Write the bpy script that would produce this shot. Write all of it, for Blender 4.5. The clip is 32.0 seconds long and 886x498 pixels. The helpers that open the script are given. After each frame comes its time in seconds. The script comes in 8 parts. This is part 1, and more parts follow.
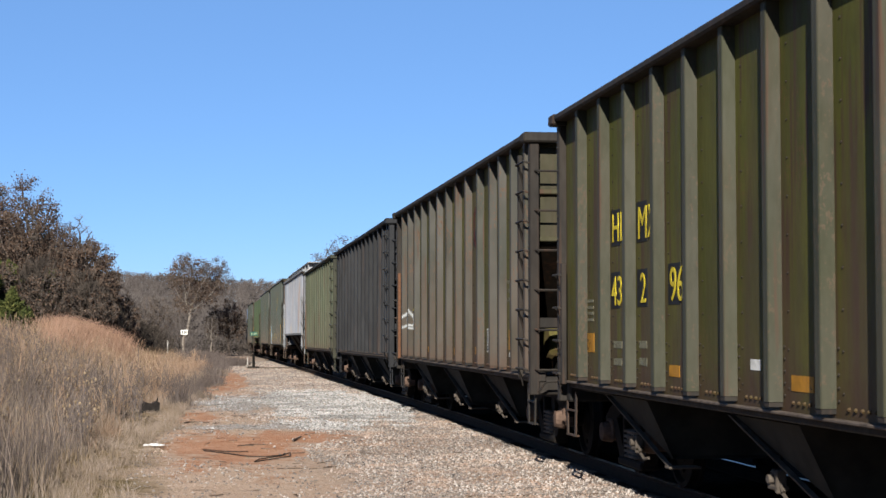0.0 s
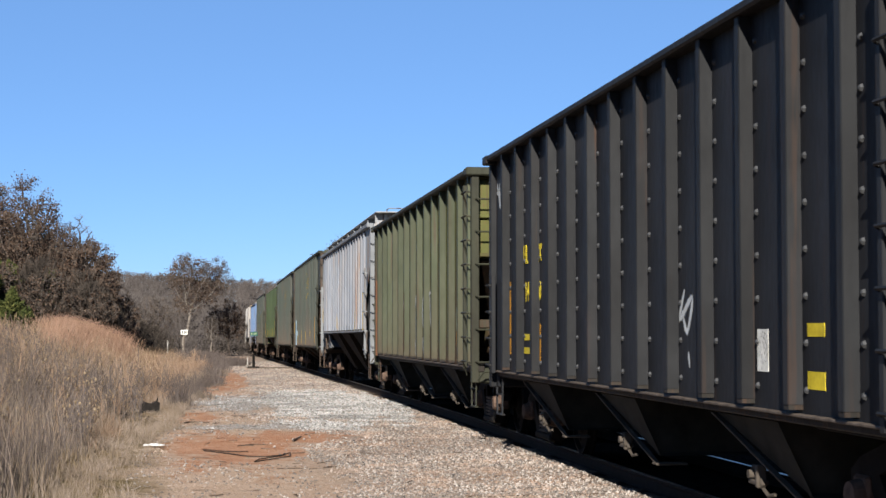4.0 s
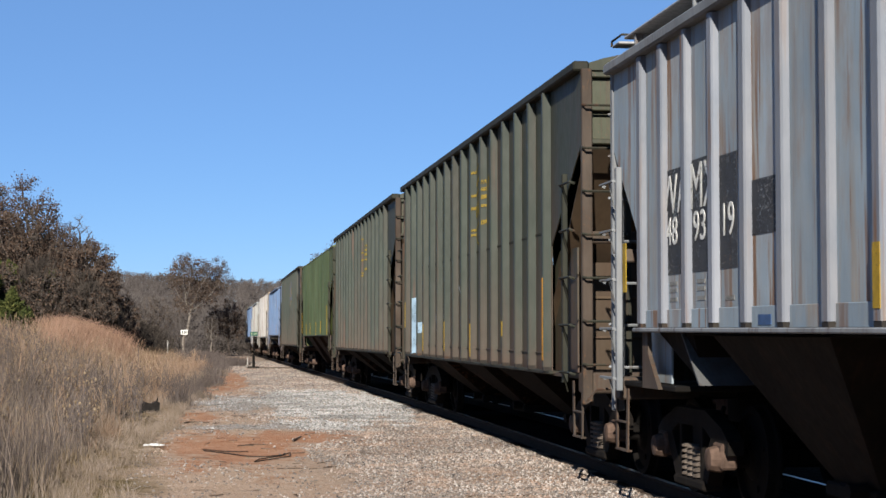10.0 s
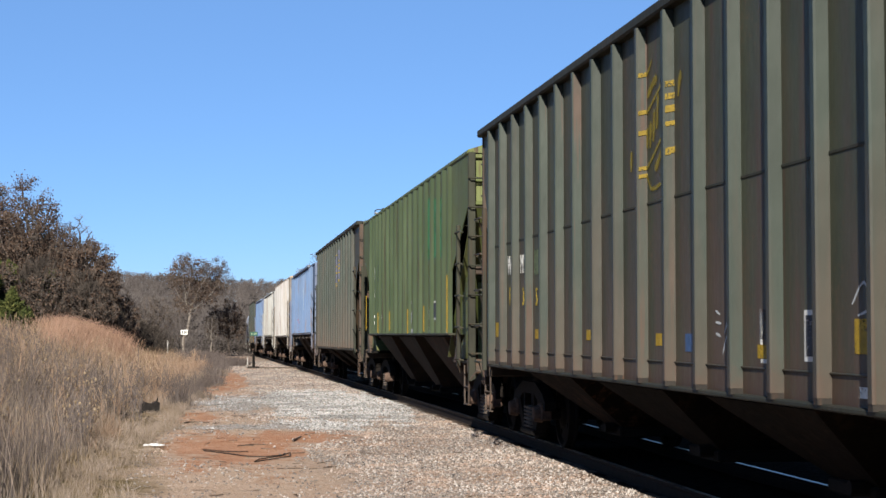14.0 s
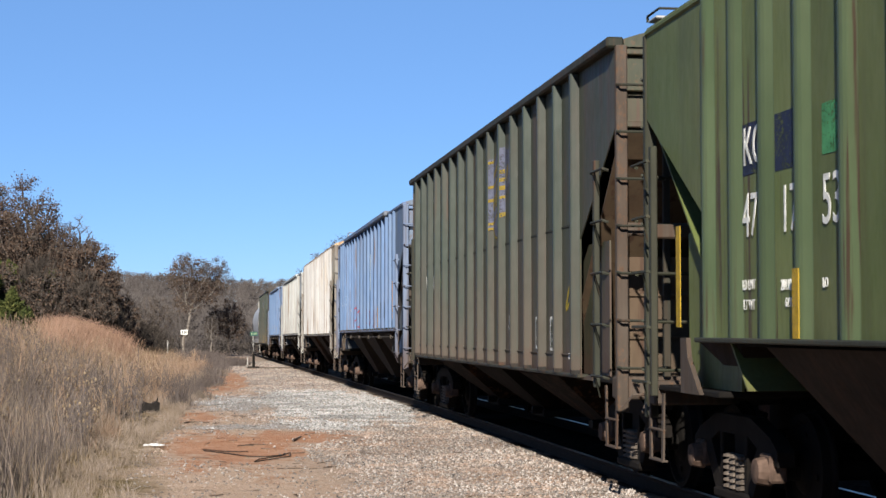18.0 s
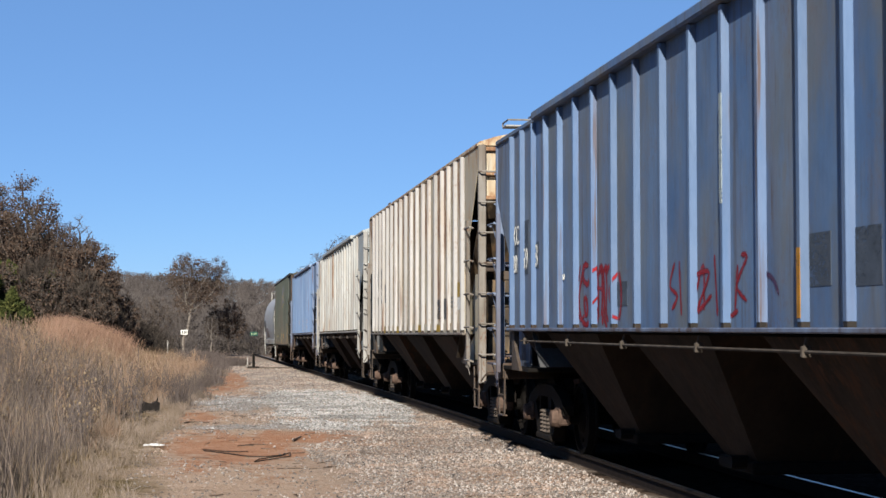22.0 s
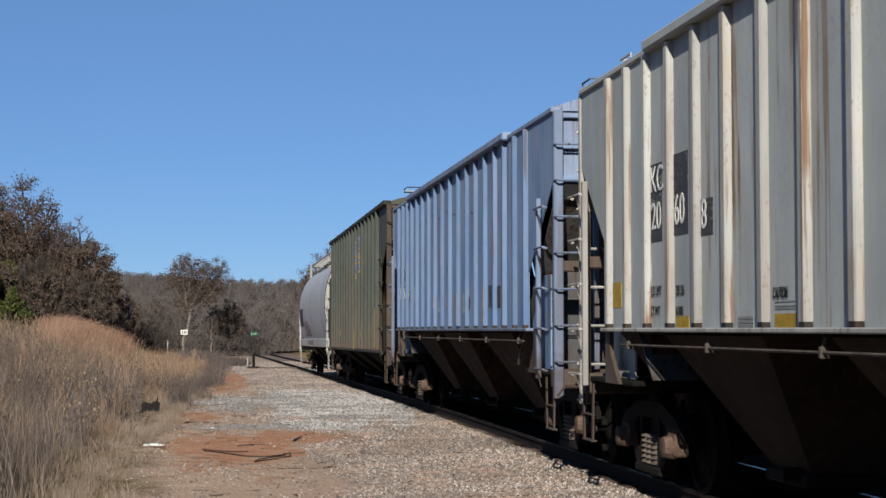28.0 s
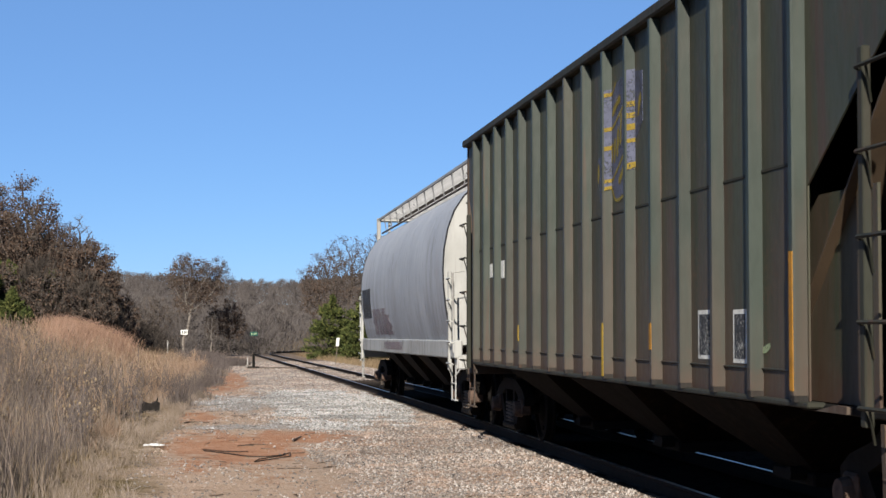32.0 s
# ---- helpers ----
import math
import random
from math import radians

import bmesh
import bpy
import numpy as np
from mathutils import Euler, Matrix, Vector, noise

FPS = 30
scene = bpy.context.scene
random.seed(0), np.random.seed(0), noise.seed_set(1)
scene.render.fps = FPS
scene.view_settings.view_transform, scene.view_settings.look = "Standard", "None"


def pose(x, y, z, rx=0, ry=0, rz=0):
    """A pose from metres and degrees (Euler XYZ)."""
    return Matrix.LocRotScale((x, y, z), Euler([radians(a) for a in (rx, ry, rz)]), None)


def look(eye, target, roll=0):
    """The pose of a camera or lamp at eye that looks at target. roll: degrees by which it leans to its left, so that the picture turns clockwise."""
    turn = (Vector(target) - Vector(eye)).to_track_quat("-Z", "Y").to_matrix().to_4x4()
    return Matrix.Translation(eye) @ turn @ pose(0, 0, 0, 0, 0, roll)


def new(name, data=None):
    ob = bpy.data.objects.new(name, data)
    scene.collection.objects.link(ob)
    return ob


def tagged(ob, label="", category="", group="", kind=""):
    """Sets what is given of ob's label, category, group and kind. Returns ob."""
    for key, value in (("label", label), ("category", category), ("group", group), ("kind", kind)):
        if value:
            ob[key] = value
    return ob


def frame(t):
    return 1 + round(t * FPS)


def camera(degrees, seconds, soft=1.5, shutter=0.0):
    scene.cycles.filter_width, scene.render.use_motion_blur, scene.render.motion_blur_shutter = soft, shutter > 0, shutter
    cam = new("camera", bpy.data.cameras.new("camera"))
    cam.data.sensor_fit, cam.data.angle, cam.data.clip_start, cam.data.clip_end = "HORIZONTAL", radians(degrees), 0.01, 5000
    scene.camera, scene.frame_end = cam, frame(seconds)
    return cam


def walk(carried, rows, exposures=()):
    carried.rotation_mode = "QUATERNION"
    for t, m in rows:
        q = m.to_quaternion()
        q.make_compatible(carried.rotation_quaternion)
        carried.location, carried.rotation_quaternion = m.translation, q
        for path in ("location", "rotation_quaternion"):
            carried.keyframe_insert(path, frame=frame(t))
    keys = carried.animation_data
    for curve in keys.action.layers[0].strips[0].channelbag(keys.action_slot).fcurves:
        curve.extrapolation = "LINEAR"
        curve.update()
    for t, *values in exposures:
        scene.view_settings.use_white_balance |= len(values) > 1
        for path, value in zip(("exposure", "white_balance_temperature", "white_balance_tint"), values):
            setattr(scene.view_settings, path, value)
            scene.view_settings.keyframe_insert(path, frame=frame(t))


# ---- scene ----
cam = camera(29.66, 32.0, soft=1.5, shutter=0.08)
EYE = pose(0, 0, 1.75, 92.717, 0, -8.105)
walk(cam, [(0, EYE), (32, EYE)], [(0, 1.41), (6, 1.41), (8, 1.27), (9, 1.28), (10, 1.24), (11, 1.41), (19, 1.41), (21, 1.24), (23, 1.12), (24, 0.88), (29, 0.94), (30, 1.2), (32, 1.26)])

# ---- light ----
SUN_AZ, SUN_EL = 195.1, 26.5
world = bpy.data.worlds.new("sky")
scene.world = world
world.use_nodes = True
wn, wl = world.node_tree.nodes, world.node_tree.links
sky = wn.new("ShaderNodeTexSky")
sky.sky_type = "NISHITA"
sky.sun_disc = False
sky.sun_elevation, sky.sun_rotation = radians(SUN_EL), radians(SUN_AZ)
sky.altitude, sky.air_density, sky.dust_density, sky.ozone_density = 1500, 0.75, 0.25, 6.0
wn["Background"].inputs["Strength"].default_value = 0.045
tint = wn.new("ShaderNodeMix")
tint.data_type, tint.blend_type = "RGBA", "MULTIPLY"
tint.inputs[0].default_value, tint.inputs[7].default_value = 1.0, (0.95, 0.99, 1.02, 1)
wl.new(sky.outputs[0], tint.inputs[6])
clear = wn.new("ShaderNodeMix")
clear.data_type = "RGBA"
clear.inputs[0].default_value, clear.inputs[7].default_value = 0.42, (1.95, 4.0, 7.9, 1)
wl.new(tint.outputs[2], clear.inputs[6])
wl.new(clear.outputs[2], wn["Background"].inputs["Color"])
sun_data = bpy.data.lights.new("sun", "SUN")
sun_data.energy, sun_data.angle, sun_data.color = 5.0, radians(0.5), (1.0, 0.93, 0.82)
sun = new("sun", sun_data)
sa, se = radians(SUN_AZ), radians(SUN_EL)
sun.matrix_basis = look((0, 0, 40), (-math.sin(sa) * math.cos(se), -math.cos(sa) * math.cos(se), 40 - math.sin(se)))


# ---- materials ----
def material(name, rough=0.7, metal=0.0):
    m = bpy.data.materials.new(name)
    m.use_nodes = True
    b = m.node_tree.nodes["Principled BSDF"]
    b.inputs["Roughness"].default_value, b.inputs["Metallic"].default_value = rough, metal
    b.inputs["Specular IOR Level"].default_value = 0.5 if metal > 0.5 else 0.1
    return m, m.node_tree, b


def node(nt, kind, **sets):
    n = nt.nodes.new(kind)
    for k, v in sets.items():
        n.inputs[k].default_value = v
    return n


def coords(nt, scale, kind="Object"):
    tc = nt.nodes.new("ShaderNodeTexCoord")
    mp = node(nt, "ShaderNodeMapping", Scale=scale)
    nt.links.new(tc.outputs[kind], mp.inputs["Vector"])
    return mp.outputs[0]


def noise_of(nt, vec, scale, detail=4.0, rough=0.55):
    n = node(nt, "ShaderNodeTexNoise", Scale=scale, Detail=detail, Roughness=rough)
    if vec is not None:
        nt.links.new(vec, n.inputs["Vector"])
    return n.outputs[0]


def ramp(nt, fac, lo, hi, a=0.0, b=1.0):
    r = node(nt, "ShaderNodeMapRange", **{"From Min": lo, "From Max": hi, "To Min": a, "To Max": b})
    nt.links.new(fac, r.inputs[0])
    return r.outputs[0]


def mixed(nt, fac, a, b, blend="MIX"):
    m = nt.nodes.new("ShaderNodeMix")
    m.data_type, m.blend_type = "RGBA", blend
    for sock, v in ((m.inputs[0], fac), (m.inputs[6], a), (m.inputs[7], b)):
        if isinstance(v, (int, float)):
            sock.default_value = v
        elif isinstance(v, tuple):
            sock.default_value = (*v, 1)
        else:
            nt.links.new(v, sock)
    return m.outputs[2]


def math_of(nt, op, a, b):
    m = nt.nodes.new("ShaderNodeMath")
    m.operation = op
    for sock, v in zip(m.inputs, (a, b)):
        if isinstance(v, (int, float)):
            sock.default_value = v
        else:
            nt.links.new(v, sock)
    return m.outputs[0]


def bumped(nt, b, height, strength=0.3, distance=0.01):
    bp = node(nt, "ShaderNodeBump", Strength=strength, Distance=distance)
    nt.links.new(height, bp.inputs["Height"])
    nt.links.new(bp.outputs[0], b.inputs["Normal"])


def paint(name, col, fade=None, rust=0.3, grime=0.3, rough=0.55, rustcol=(0.034, 0.0177, 0.0105), low=0.0, eaves=0.0, chalk=None, scabs=0.0, scabcol=(0.085, 0.042, 0.02), halo=None, runs=0.5, gloss=None, streak=1.0):
    """Old rail-car paint. Each sheet differs: soft vertical washes, a few narrow rust runs with ochre halos, grime, flaked specks.
    low: rust-brown road dirt on the lower body; chalk: colour of the worn-through areas; scabs: amount of flaked specks; runs: share of sheets with strong runs."""
    m, nt, b = material(name, rough)
    b.inputs["Specular IOR Level"].default_value = gloss or (0.36 if max(col) > 0.09 else 0.25)
    fade = fade or tuple(min(1, c * 1.45 + 0.02) for c in col)
    halo = halo or tuple(0.55 * c + 0.75 * r for c, r in zip(col, rustcol))
    true = coords(nt, (1, 1, 1))
    info = nt.nodes.new("ShaderNodeObjectInfo")
    shift = nt.nodes.new("ShaderNodeVectorMath")
    shift.operation = "MULTIPLY_ADD"
    shift.inputs[1].default_value = (0.0, 57.0, 31.0)
    nt.links.new(info.outputs["Random"], shift.inputs[0])
    nt.links.new(true, shift.inputs[2])
    obj = shift.outputs[0]

    def drawn(x, z):
        mp = node(nt, "ShaderNodeMapping", Scale=(x, x, z))
        nt.links.new(obj, mp.inputs["Vector"])
        return mp.outputs[0]

    second = math_of(nt, "FRACT", math_of(nt, "MULTIPLY", info.outputs["Random"], 13.7), 0.0)
    c = mixed(nt, ramp(nt, noise_of(nt, obj, 0.8, 4), 0.36, 0.64), col, fade)
    wash = noise_of(nt, drawn(2.4, 0.3), 1.0, 4, 0.6)
    c = mixed(nt, ramp(nt, wash, 0.5, 0.68, 0.0, (0.45 * grime + 0.08) * streak), c, tuple(v * 0.45 + 0.004 for v in col))
    c = mixed(nt, ramp(nt, wash, 0.46, 0.3, 0.0, 0.22 * streak), c, tuple(min(1, v * 1.45 + 0.006) for v in col))
    fine = noise_of(nt, drawn(7, 1.6), 3.0, 6, 0.72)
    c = mixed(nt, ramp(nt, fine, 0.5, 0.7, 0.0, (0.3 * grime + 0.05) * streak), c, tuple(v * 0.4 + 0.004 for v in col))
    tone = node(nt, "ShaderNodeHueSaturation")
    nt.links.new(ramp(nt, second, 0.0, 1.0, 0.76, 1.0), tone.inputs["Value"])
    nt.links.new(c, tone.inputs["Color"])
    c = tone.outputs[0]
    if chalk:
        area = math_of(nt, "ADD", noise_of(nt, drawn(1.6, 0.55), 0.9, 4, 0.6), math_of(nt, "MULTIPLY", math_of(nt, "SUBTRACT", fine, 0.5), 0.3))
        c = mixed(nt, ramp(nt, area, 0.4, 0.62, 0.0, 0.75), c, chalk)
    if scabs:
        cluster = noise_of(nt, obj, 1.1, 3)
        scab = math_of(nt, "ADD", noise_of(nt, drawn(30, 18), 1.0, 4, 0.65), math_of(nt, "MULTIPLY", math_of(nt, "SUBTRACT", cluster, 0.5), 0.55))
        c = mixed(nt, ramp(nt, scab, 0.6, 0.66, 0.0, scabs), c, scabcol)
        c = mixed(nt, ramp(nt, scab, 0.68, 0.73, 0.0, scabs), c, tuple(v * 0.35 for v in scabcol))
    gate = math_of(nt, "MULTIPLY", ramp(nt, noise_of(nt, drawn(0.9, 0.45), 1.0, 3), 0.36, 0.52), ramp(nt, second, 1 - runs - 0.1, 1 - runs + 0.15, 0.25, 1.0))
    soft = noise_of(nt, drawn(4.5, 0.42), 1.0, 4, 0.6)
    c = mixed(nt, math_of(nt, "MULTIPLY", ramp(nt, soft, 0.47, 0.62, 0.0, 0.6 * min(1, rust + 0.2)), gate), c, halo)
    run = noise_of(nt, drawn(15, 0.5), 1.0, 4, 0.55)
    run2 = math_of(nt, "ADD", run, math_of(nt, "MULTIPLY", math_of(nt, "SUBTRACT", soft, 0.5), 0.5))
    c = mixed(nt, math_of(nt, "MULTIPLY", ramp(nt, run2, 0.6 - 0.08 * rust, 0.68 - 0.08 * rust, 0.0, 0.9), gate), c, rustcol)
    if low or eaves:
        sep = nt.nodes.new("ShaderNodeSeparateXYZ")
        nt.links.new(true, sep.inputs[0])
    if eaves:
        blotch = noise_of(nt, drawn(3.0, 1.0), 1.15, 5, 0.65)
        spill = math_of(nt, "ADD", blotch, ramp(nt, sep.outputs[2], 1.7, 4.3, -0.05, 0.08))
        spill = math_of(nt, "ADD", spill, ramp(nt, second, 0.0, 1.0, -0.1, 0.07))
        spill = math_of(nt, "ADD", spill, math_of(nt, "MULTIPLY", math_of(nt, "SUBTRACT", fine, 0.5), 0.2))
        c = mixed(nt, ramp(nt, spill, 0.41, 0.57, 0.0, eaves * 0.62), c, (0.285, 0.195, 0.105))
        c = mixed(nt, ramp(nt, spill, 0.53, 0.62, 0.0, eaves * 0.85), c, (0.15, 0.063, 0.023))
        c = mixed(nt, ramp(nt, spill, 0.63, 0.74, 0.0, eaves * 0.7), c, (0.065, 0.028, 0.014))
    if low:
        hz = math_of(nt, "ADD", ramp(nt, sep.outputs[2], 1.0, 3.4, 0.75, -0.15), ramp(nt, wash, 0.3, 0.7, -0.6, 0.65))
        c = mixed(nt, ramp(nt, hz, 0.1, 0.95, 0.0, low), c, (0.043, 0.027, 0.018))
        foot = math_of(nt, "ADD", ramp(nt, sep.outputs[2], 1.05, 1.75, 0.45, -0.3), math_of(nt, "SUBTRACT", noise_of(nt, obj, 6.0, 5, 0.7), 0.5))
        c = mixed(nt, ramp(nt, foot, 0.1, 0.4, 0.0, low), c, rustcol)
    nt.links.new(c, b.inputs["Base Color"])
    nt.links.new(ramp(nt, fine, 0.2, 0.8, rough - 0.1, rough + 0.18), b.inputs["Roughness"])
    dents = math_of(nt, "ADD", math_of(nt, "MULTIPLY", noise_of(nt, obj, 1.7, 2), 1.0), math_of(nt, "MULTIPLY", noise_of(nt, obj, 45, 3), 0.05))
    bumped(nt, b, dents, 0.4, 0.03)
    return m


def plain(name, col, rough=0.7, metal=0.0, vary=0.25, scale=14.0, bump=0.2):
    m, nt, b = material(name, rough, metal)
    n = noise_of(nt, coords(nt, (1, 1, 1)), scale, 5, 0.6)
    c = mixed(nt, ramp(nt, n, 0.3, 0.7), tuple(v * (1 - vary) for v in col), tuple(min(1, v * (1 + vary)) for v in col))
    nt.links.new(c, b.inputs["Base Color"])
    bumped(nt, b, n, bump, 0.004)
    return m


def worn(name, col, rough=0.6, vary=0.25, flake=0.42, scale=9.0):
    """Old paint put on with a stencil or a can: flaked away in specks, thin in places."""
    m, nt, b = material(name, rough)
    p = coords(nt, (1, 1, 1))
    n = noise_of(nt, p, scale, 5, 0.65)
    c = mixed(nt, ramp(nt, n, 0.3, 0.7), tuple(v * (1 - vary) for v in col), tuple(min(1, v * (1 + vary)) for v in col))
    nt.links.new(c, b.inputs["Base Color"])
    holes = math_of(nt, "ADD", noise_of(nt, p, 38, 4, 0.7), math_of(nt, "MULTIPLY", math_of(nt, "SUBTRACT", noise_of(nt, p, 3.0, 3), 0.5), 0.5))
    nt.links.new(ramp(nt, holes, flake - 0.07, flake + 0.03), b.inputs["Alpha"])
    return m


def sprayed(name, col, flow=0.9):
    """Paint from a spray can: dense in the middle of the line, misty at its edges."""
    m, nt, b = material(name, 0.6)
    p = coords(nt, (1, 1, 1))
    n = noise_of(nt, p, 7, 4, 0.6)
    c = mixed(nt, ramp(nt, n, 0.3, 0.7), tuple(v * 0.78 for v in col), tuple(min(1, v * 1.2) for v in col))
    nt.links.new(c, b.inputs["Base Color"])
    uv = nt.nodes.new("ShaderNodeUVMap")
    uv.uv_map = "line"
    sep = nt.nodes.new("ShaderNodeSeparateXYZ")
    nt.links.new(uv.outputs[0], sep.inputs[0])
    off = math_of(nt, "ABSOLUTE", math_of(nt, "SUBTRACT", sep.outputs[0], 0.5), 0.0)
    edge = math_of(nt, "ADD", off, math_of(nt, "MULTIPLY", math_of(nt, "SUBTRACT", noise_of(nt, p, 40, 3, 0.7), 0.5), 0.35))
    nt.links.new(ramp(nt, edge, 0.22, 0.48, flow, 0.0), b.inputs["Alpha"])
    return m


def leafy(name, cols, rough=0.8):
    """Each leaf or blade takes a tone of its own."""
    m, nt, b = material(name, rough)
    g = nt.nodes.new("ShaderNodeNewGeometry")
    cr = nt.nodes.new("ShaderNodeValToRGB")
    els = cr.color_ramp.elements
    while len(els) < len(cols):
        els.new(0.5)
    for i, c in enumerate(cols):
        els[i].position, els[i].color = i / (len(cols) - 1), (*c, 1)
    nt.links.new(g.outputs["Random Per Island"], cr.inputs[0])
    p = coords(nt, (1, 1, 1))
    c = mixed(nt, ramp(nt, noise_of(nt, p, 0.35, 3), 0.38, 0.62, 0, 0.5), cr.outputs[0], tuple(v * 0.6 for v in cols[0]))
    c = mixed(nt, ramp(nt, noise_of(nt, p, 1.3, 3), 0.52, 0.66, 0, 0.45), c, tuple(min(1, v * 1.35) for v in cols[-2]))
    nt.links.new(c, b.inputs["Base Color"])
    return m


# Grime taken down to near black, with underbody shade in the colour.
GRIME_SHADE = plain("undercarriage grime and shade", (0.0051, 0.00442, 0.00391), 0.9)
RUSTY = plain("rusty cast steel", (0.0374, 0.0204, 0.0136), 0.85, 0.0, 0.5, 9)
STEEL = plain("worn running steel", (0.218, 0.211, 0.204), 0.35, 0.9, 0.2)
RAILSIDE = plain("rusty rail steel", (0.012, 0.0085, 0.007), 0.85, 0.0, 0.4, 8)
DUSTY = plain("dusty grey-brown steel", (0.0748, 0.0612, 0.051), 0.8, 0.0, 0.45, 5)
BLACKP = plain("black paint", (0.00952, 0.00952, 0.0109), 0.6)
WHITEP = worn("white paint", (0.42, 0.42, 0.4), 0.55, 0.28, 0.36)
YELLOWP = worn("yellow paint", (0.37, 0.29, 0.02), 0.55, 0.28, 0.36)
ORANGEP = worn("yellow-orange reflective tape", (0.22, 0.104, 0.012), 0.55, 0.28, 0.36)
TAPEY = worn("yellow reflective tape", (0.225, 0.147, 0.015), 0.55, 0.28, 0.36)
REDP = sprayed("red spray paint", (0.161, 0.00979, 0.0147))
SPRAYW = sprayed("white spray paint", (0.32, 0.335, 0.345))
SPRAYMIST = sprayed("misty white spray paint", (0.26, 0.275, 0.285), 0.6)
SPRAYBLUE = worn("pale blue spray paint film", (0.13, 0.19, 0.25), 0.6, 0.5, 0.33, 2.5)
GALV = plain("galvanised steel", (0.245, 0.245, 0.245), 0.55, 0.3, 0.25)


# ---- mesh building ----
class Shape:
    """Collects faces for one mesh."""

    def __init__(self):
        self.v, self.f = [], []

    def add(self, verts, faces):
        k = len(self.v)
        self.v += [tuple(p) for p in verts]
        self.f += [tuple(i + k for i in f) for f in faces]
        return self

    def box(self, x0, x1, y0, y1, z0, z1):
        p = [(x, y, z) for x in (x0, x1) for y in (y0, y1) for z in (z0, z1)]
        return self.add(p, [(0, 1, 3, 2), (4, 6, 7, 5), (0, 4, 5, 1), (2, 3, 7, 6), (0, 2, 6, 4), (1, 5, 7, 3)])

    def cbox(self, x0, x1, y0, y1, z0, z1, c=0.012):
        """A box with its edges chamfered."""
        lo, hi = (x0, y0, z0), (x1, y1, z1)
        c = min(c, *(0.45 * (b - a) for a, b in zip(lo, hi)))
        p, idx = [], {}
        for sx in (0, 1):
            for sy in (0, 1):
                for sz in (0, 1):
                    s = (sx, sy, sz)
                    for ax in range(3):
                        q = [(hi if s[i] else lo)[i] + (0 if i == ax else (-c if s[i] else c)) for i in range(3)]
                        idx[s, ax] = len(p)
                        p.append(q)
        f = []
        for ax in range(3):
            a, b = [i for i in range(3) if i != ax]
            for side in (0, 1):
                def key(u, w):
                    s = [0, 0, 0]
                    s[ax], s[a], s[b] = side, u, w
                    return idx[tuple(s), ax]
                f.append((key(0, 0), key(1, 0), key(1, 1), key(0, 1)))
            for u in (0, 1):
                for w in (0, 1):
                    s0, s1 = [0, 0, 0], [0, 0, 0]
                    s0[a], s0[b], s1[a], s1[b] = u, w, u, w
                    s1[ax] = 1
                    s0, s1 = tuple(s0), tuple(s1)
                    f.append((idx[s0, a], idx[s1, a], idx[s1, b], idx[s0, b]))
        for s in {k[0] for k in idx}:
            f.append((idx[s, 0], idx[s, 1], idx[s, 2]))
        return self.add(p, f)

    def prism(self, poly, axis, a, b):
        """poly, in the two other axes in order, drawn out from a to b along the axis."""
        n = len(poly)

        def at(q, t):
            return {"x": (t, q[0], q[1]), "y": (q[0], t, q[1]), "z": (q[0], q[1], t)}[axis]
        p = [at(q, a) for q in poly] + [at(q, b) for q in poly]
        return self.add(p, [tuple(range(n)), tuple(range(2 * n - 1, n - 1, -1))] + [(i, i + n, (i + 1) % n + n, (i + 1) % n) for i in range(n)])

    def frustum(self, z0, r0, z1, r1):
        """r: (x0, x1, y0, y1) at the two heights."""
        p = []
        for z, (x0, x1, y0, y1) in ((z0, r0), (z1, r1)):
            p += [(x0, y0, z), (x1, y0, z), (x1, y1, z), (x0, y1, z)]
        return self.add(p, [(3, 2, 1, 0), (4, 5, 6, 7)] + [(i, (i + 1) % 4, (i + 1) % 4 + 4, i + 4) for i in range(4)])

    def tube(self, pts, r, n=6, r1=None):
        pts = [Vector(q) for q in pts]
        rings = []
        for i, q in enumerate(pts):
            d = (pts[min(i + 1, len(pts) - 1)] - pts[max(i - 1, 0)]).normalized()
            u = d.cross(Vector((0, 0, 1)) if abs(d.z) < 0.9 else Vector((1, 0, 0))).normalized()
            w = d.cross(u)
            rr = r if r1 is None else r + (r1 - r) * i / (len(pts) - 1)
            rings.append([q + (u * math.cos(6.2832 * k / n) + w * math.sin(6.2832 * k / n)) * rr for k in range(n)])
        p = [q for ring in rings for q in ring]
        f = [(i * n + k, i * n + (k + 1) % n, (i + 1) * n + (k + 1) % n, (i + 1) * n + k) for i in range(len(pts) - 1) for k in range(n)]
        return self.add(p, f + [tuple(range(n - 1, -1, -1)), tuple(range((len(pts) - 1) * n, len(pts) * n))])

    def lathe(self, prof, c, axis, n=20):
        """prof: (radius, place along the axis); turned about an axis through c."""
        p, f, k = [], [], len(prof)
        for i in range(n):
            a = 6.28318 * i / n
            for r, t in prof:
                o = {"x": (t, r * math.cos(a), r * math.sin(a)), "y": (r * math.cos(a), t, r * math.sin(a)), "z": (r * math.cos(a), r * math.sin(a), t)}[axis]
                p.append((c[0] + o[0], c[1] + o[1], c[2] + o[2]))
        for i in range(n):
            j = (i + 1) % n
            f += [(i * k + q, i * k + q + 1, j * k + q + 1, j * k + q) for q in range(k - 1)]
        f += [tuple(i * k for i in range(n)), tuple(i * k + k - 1 for i in range(n - 1, -1, -1))]
        return self.add(p, f)

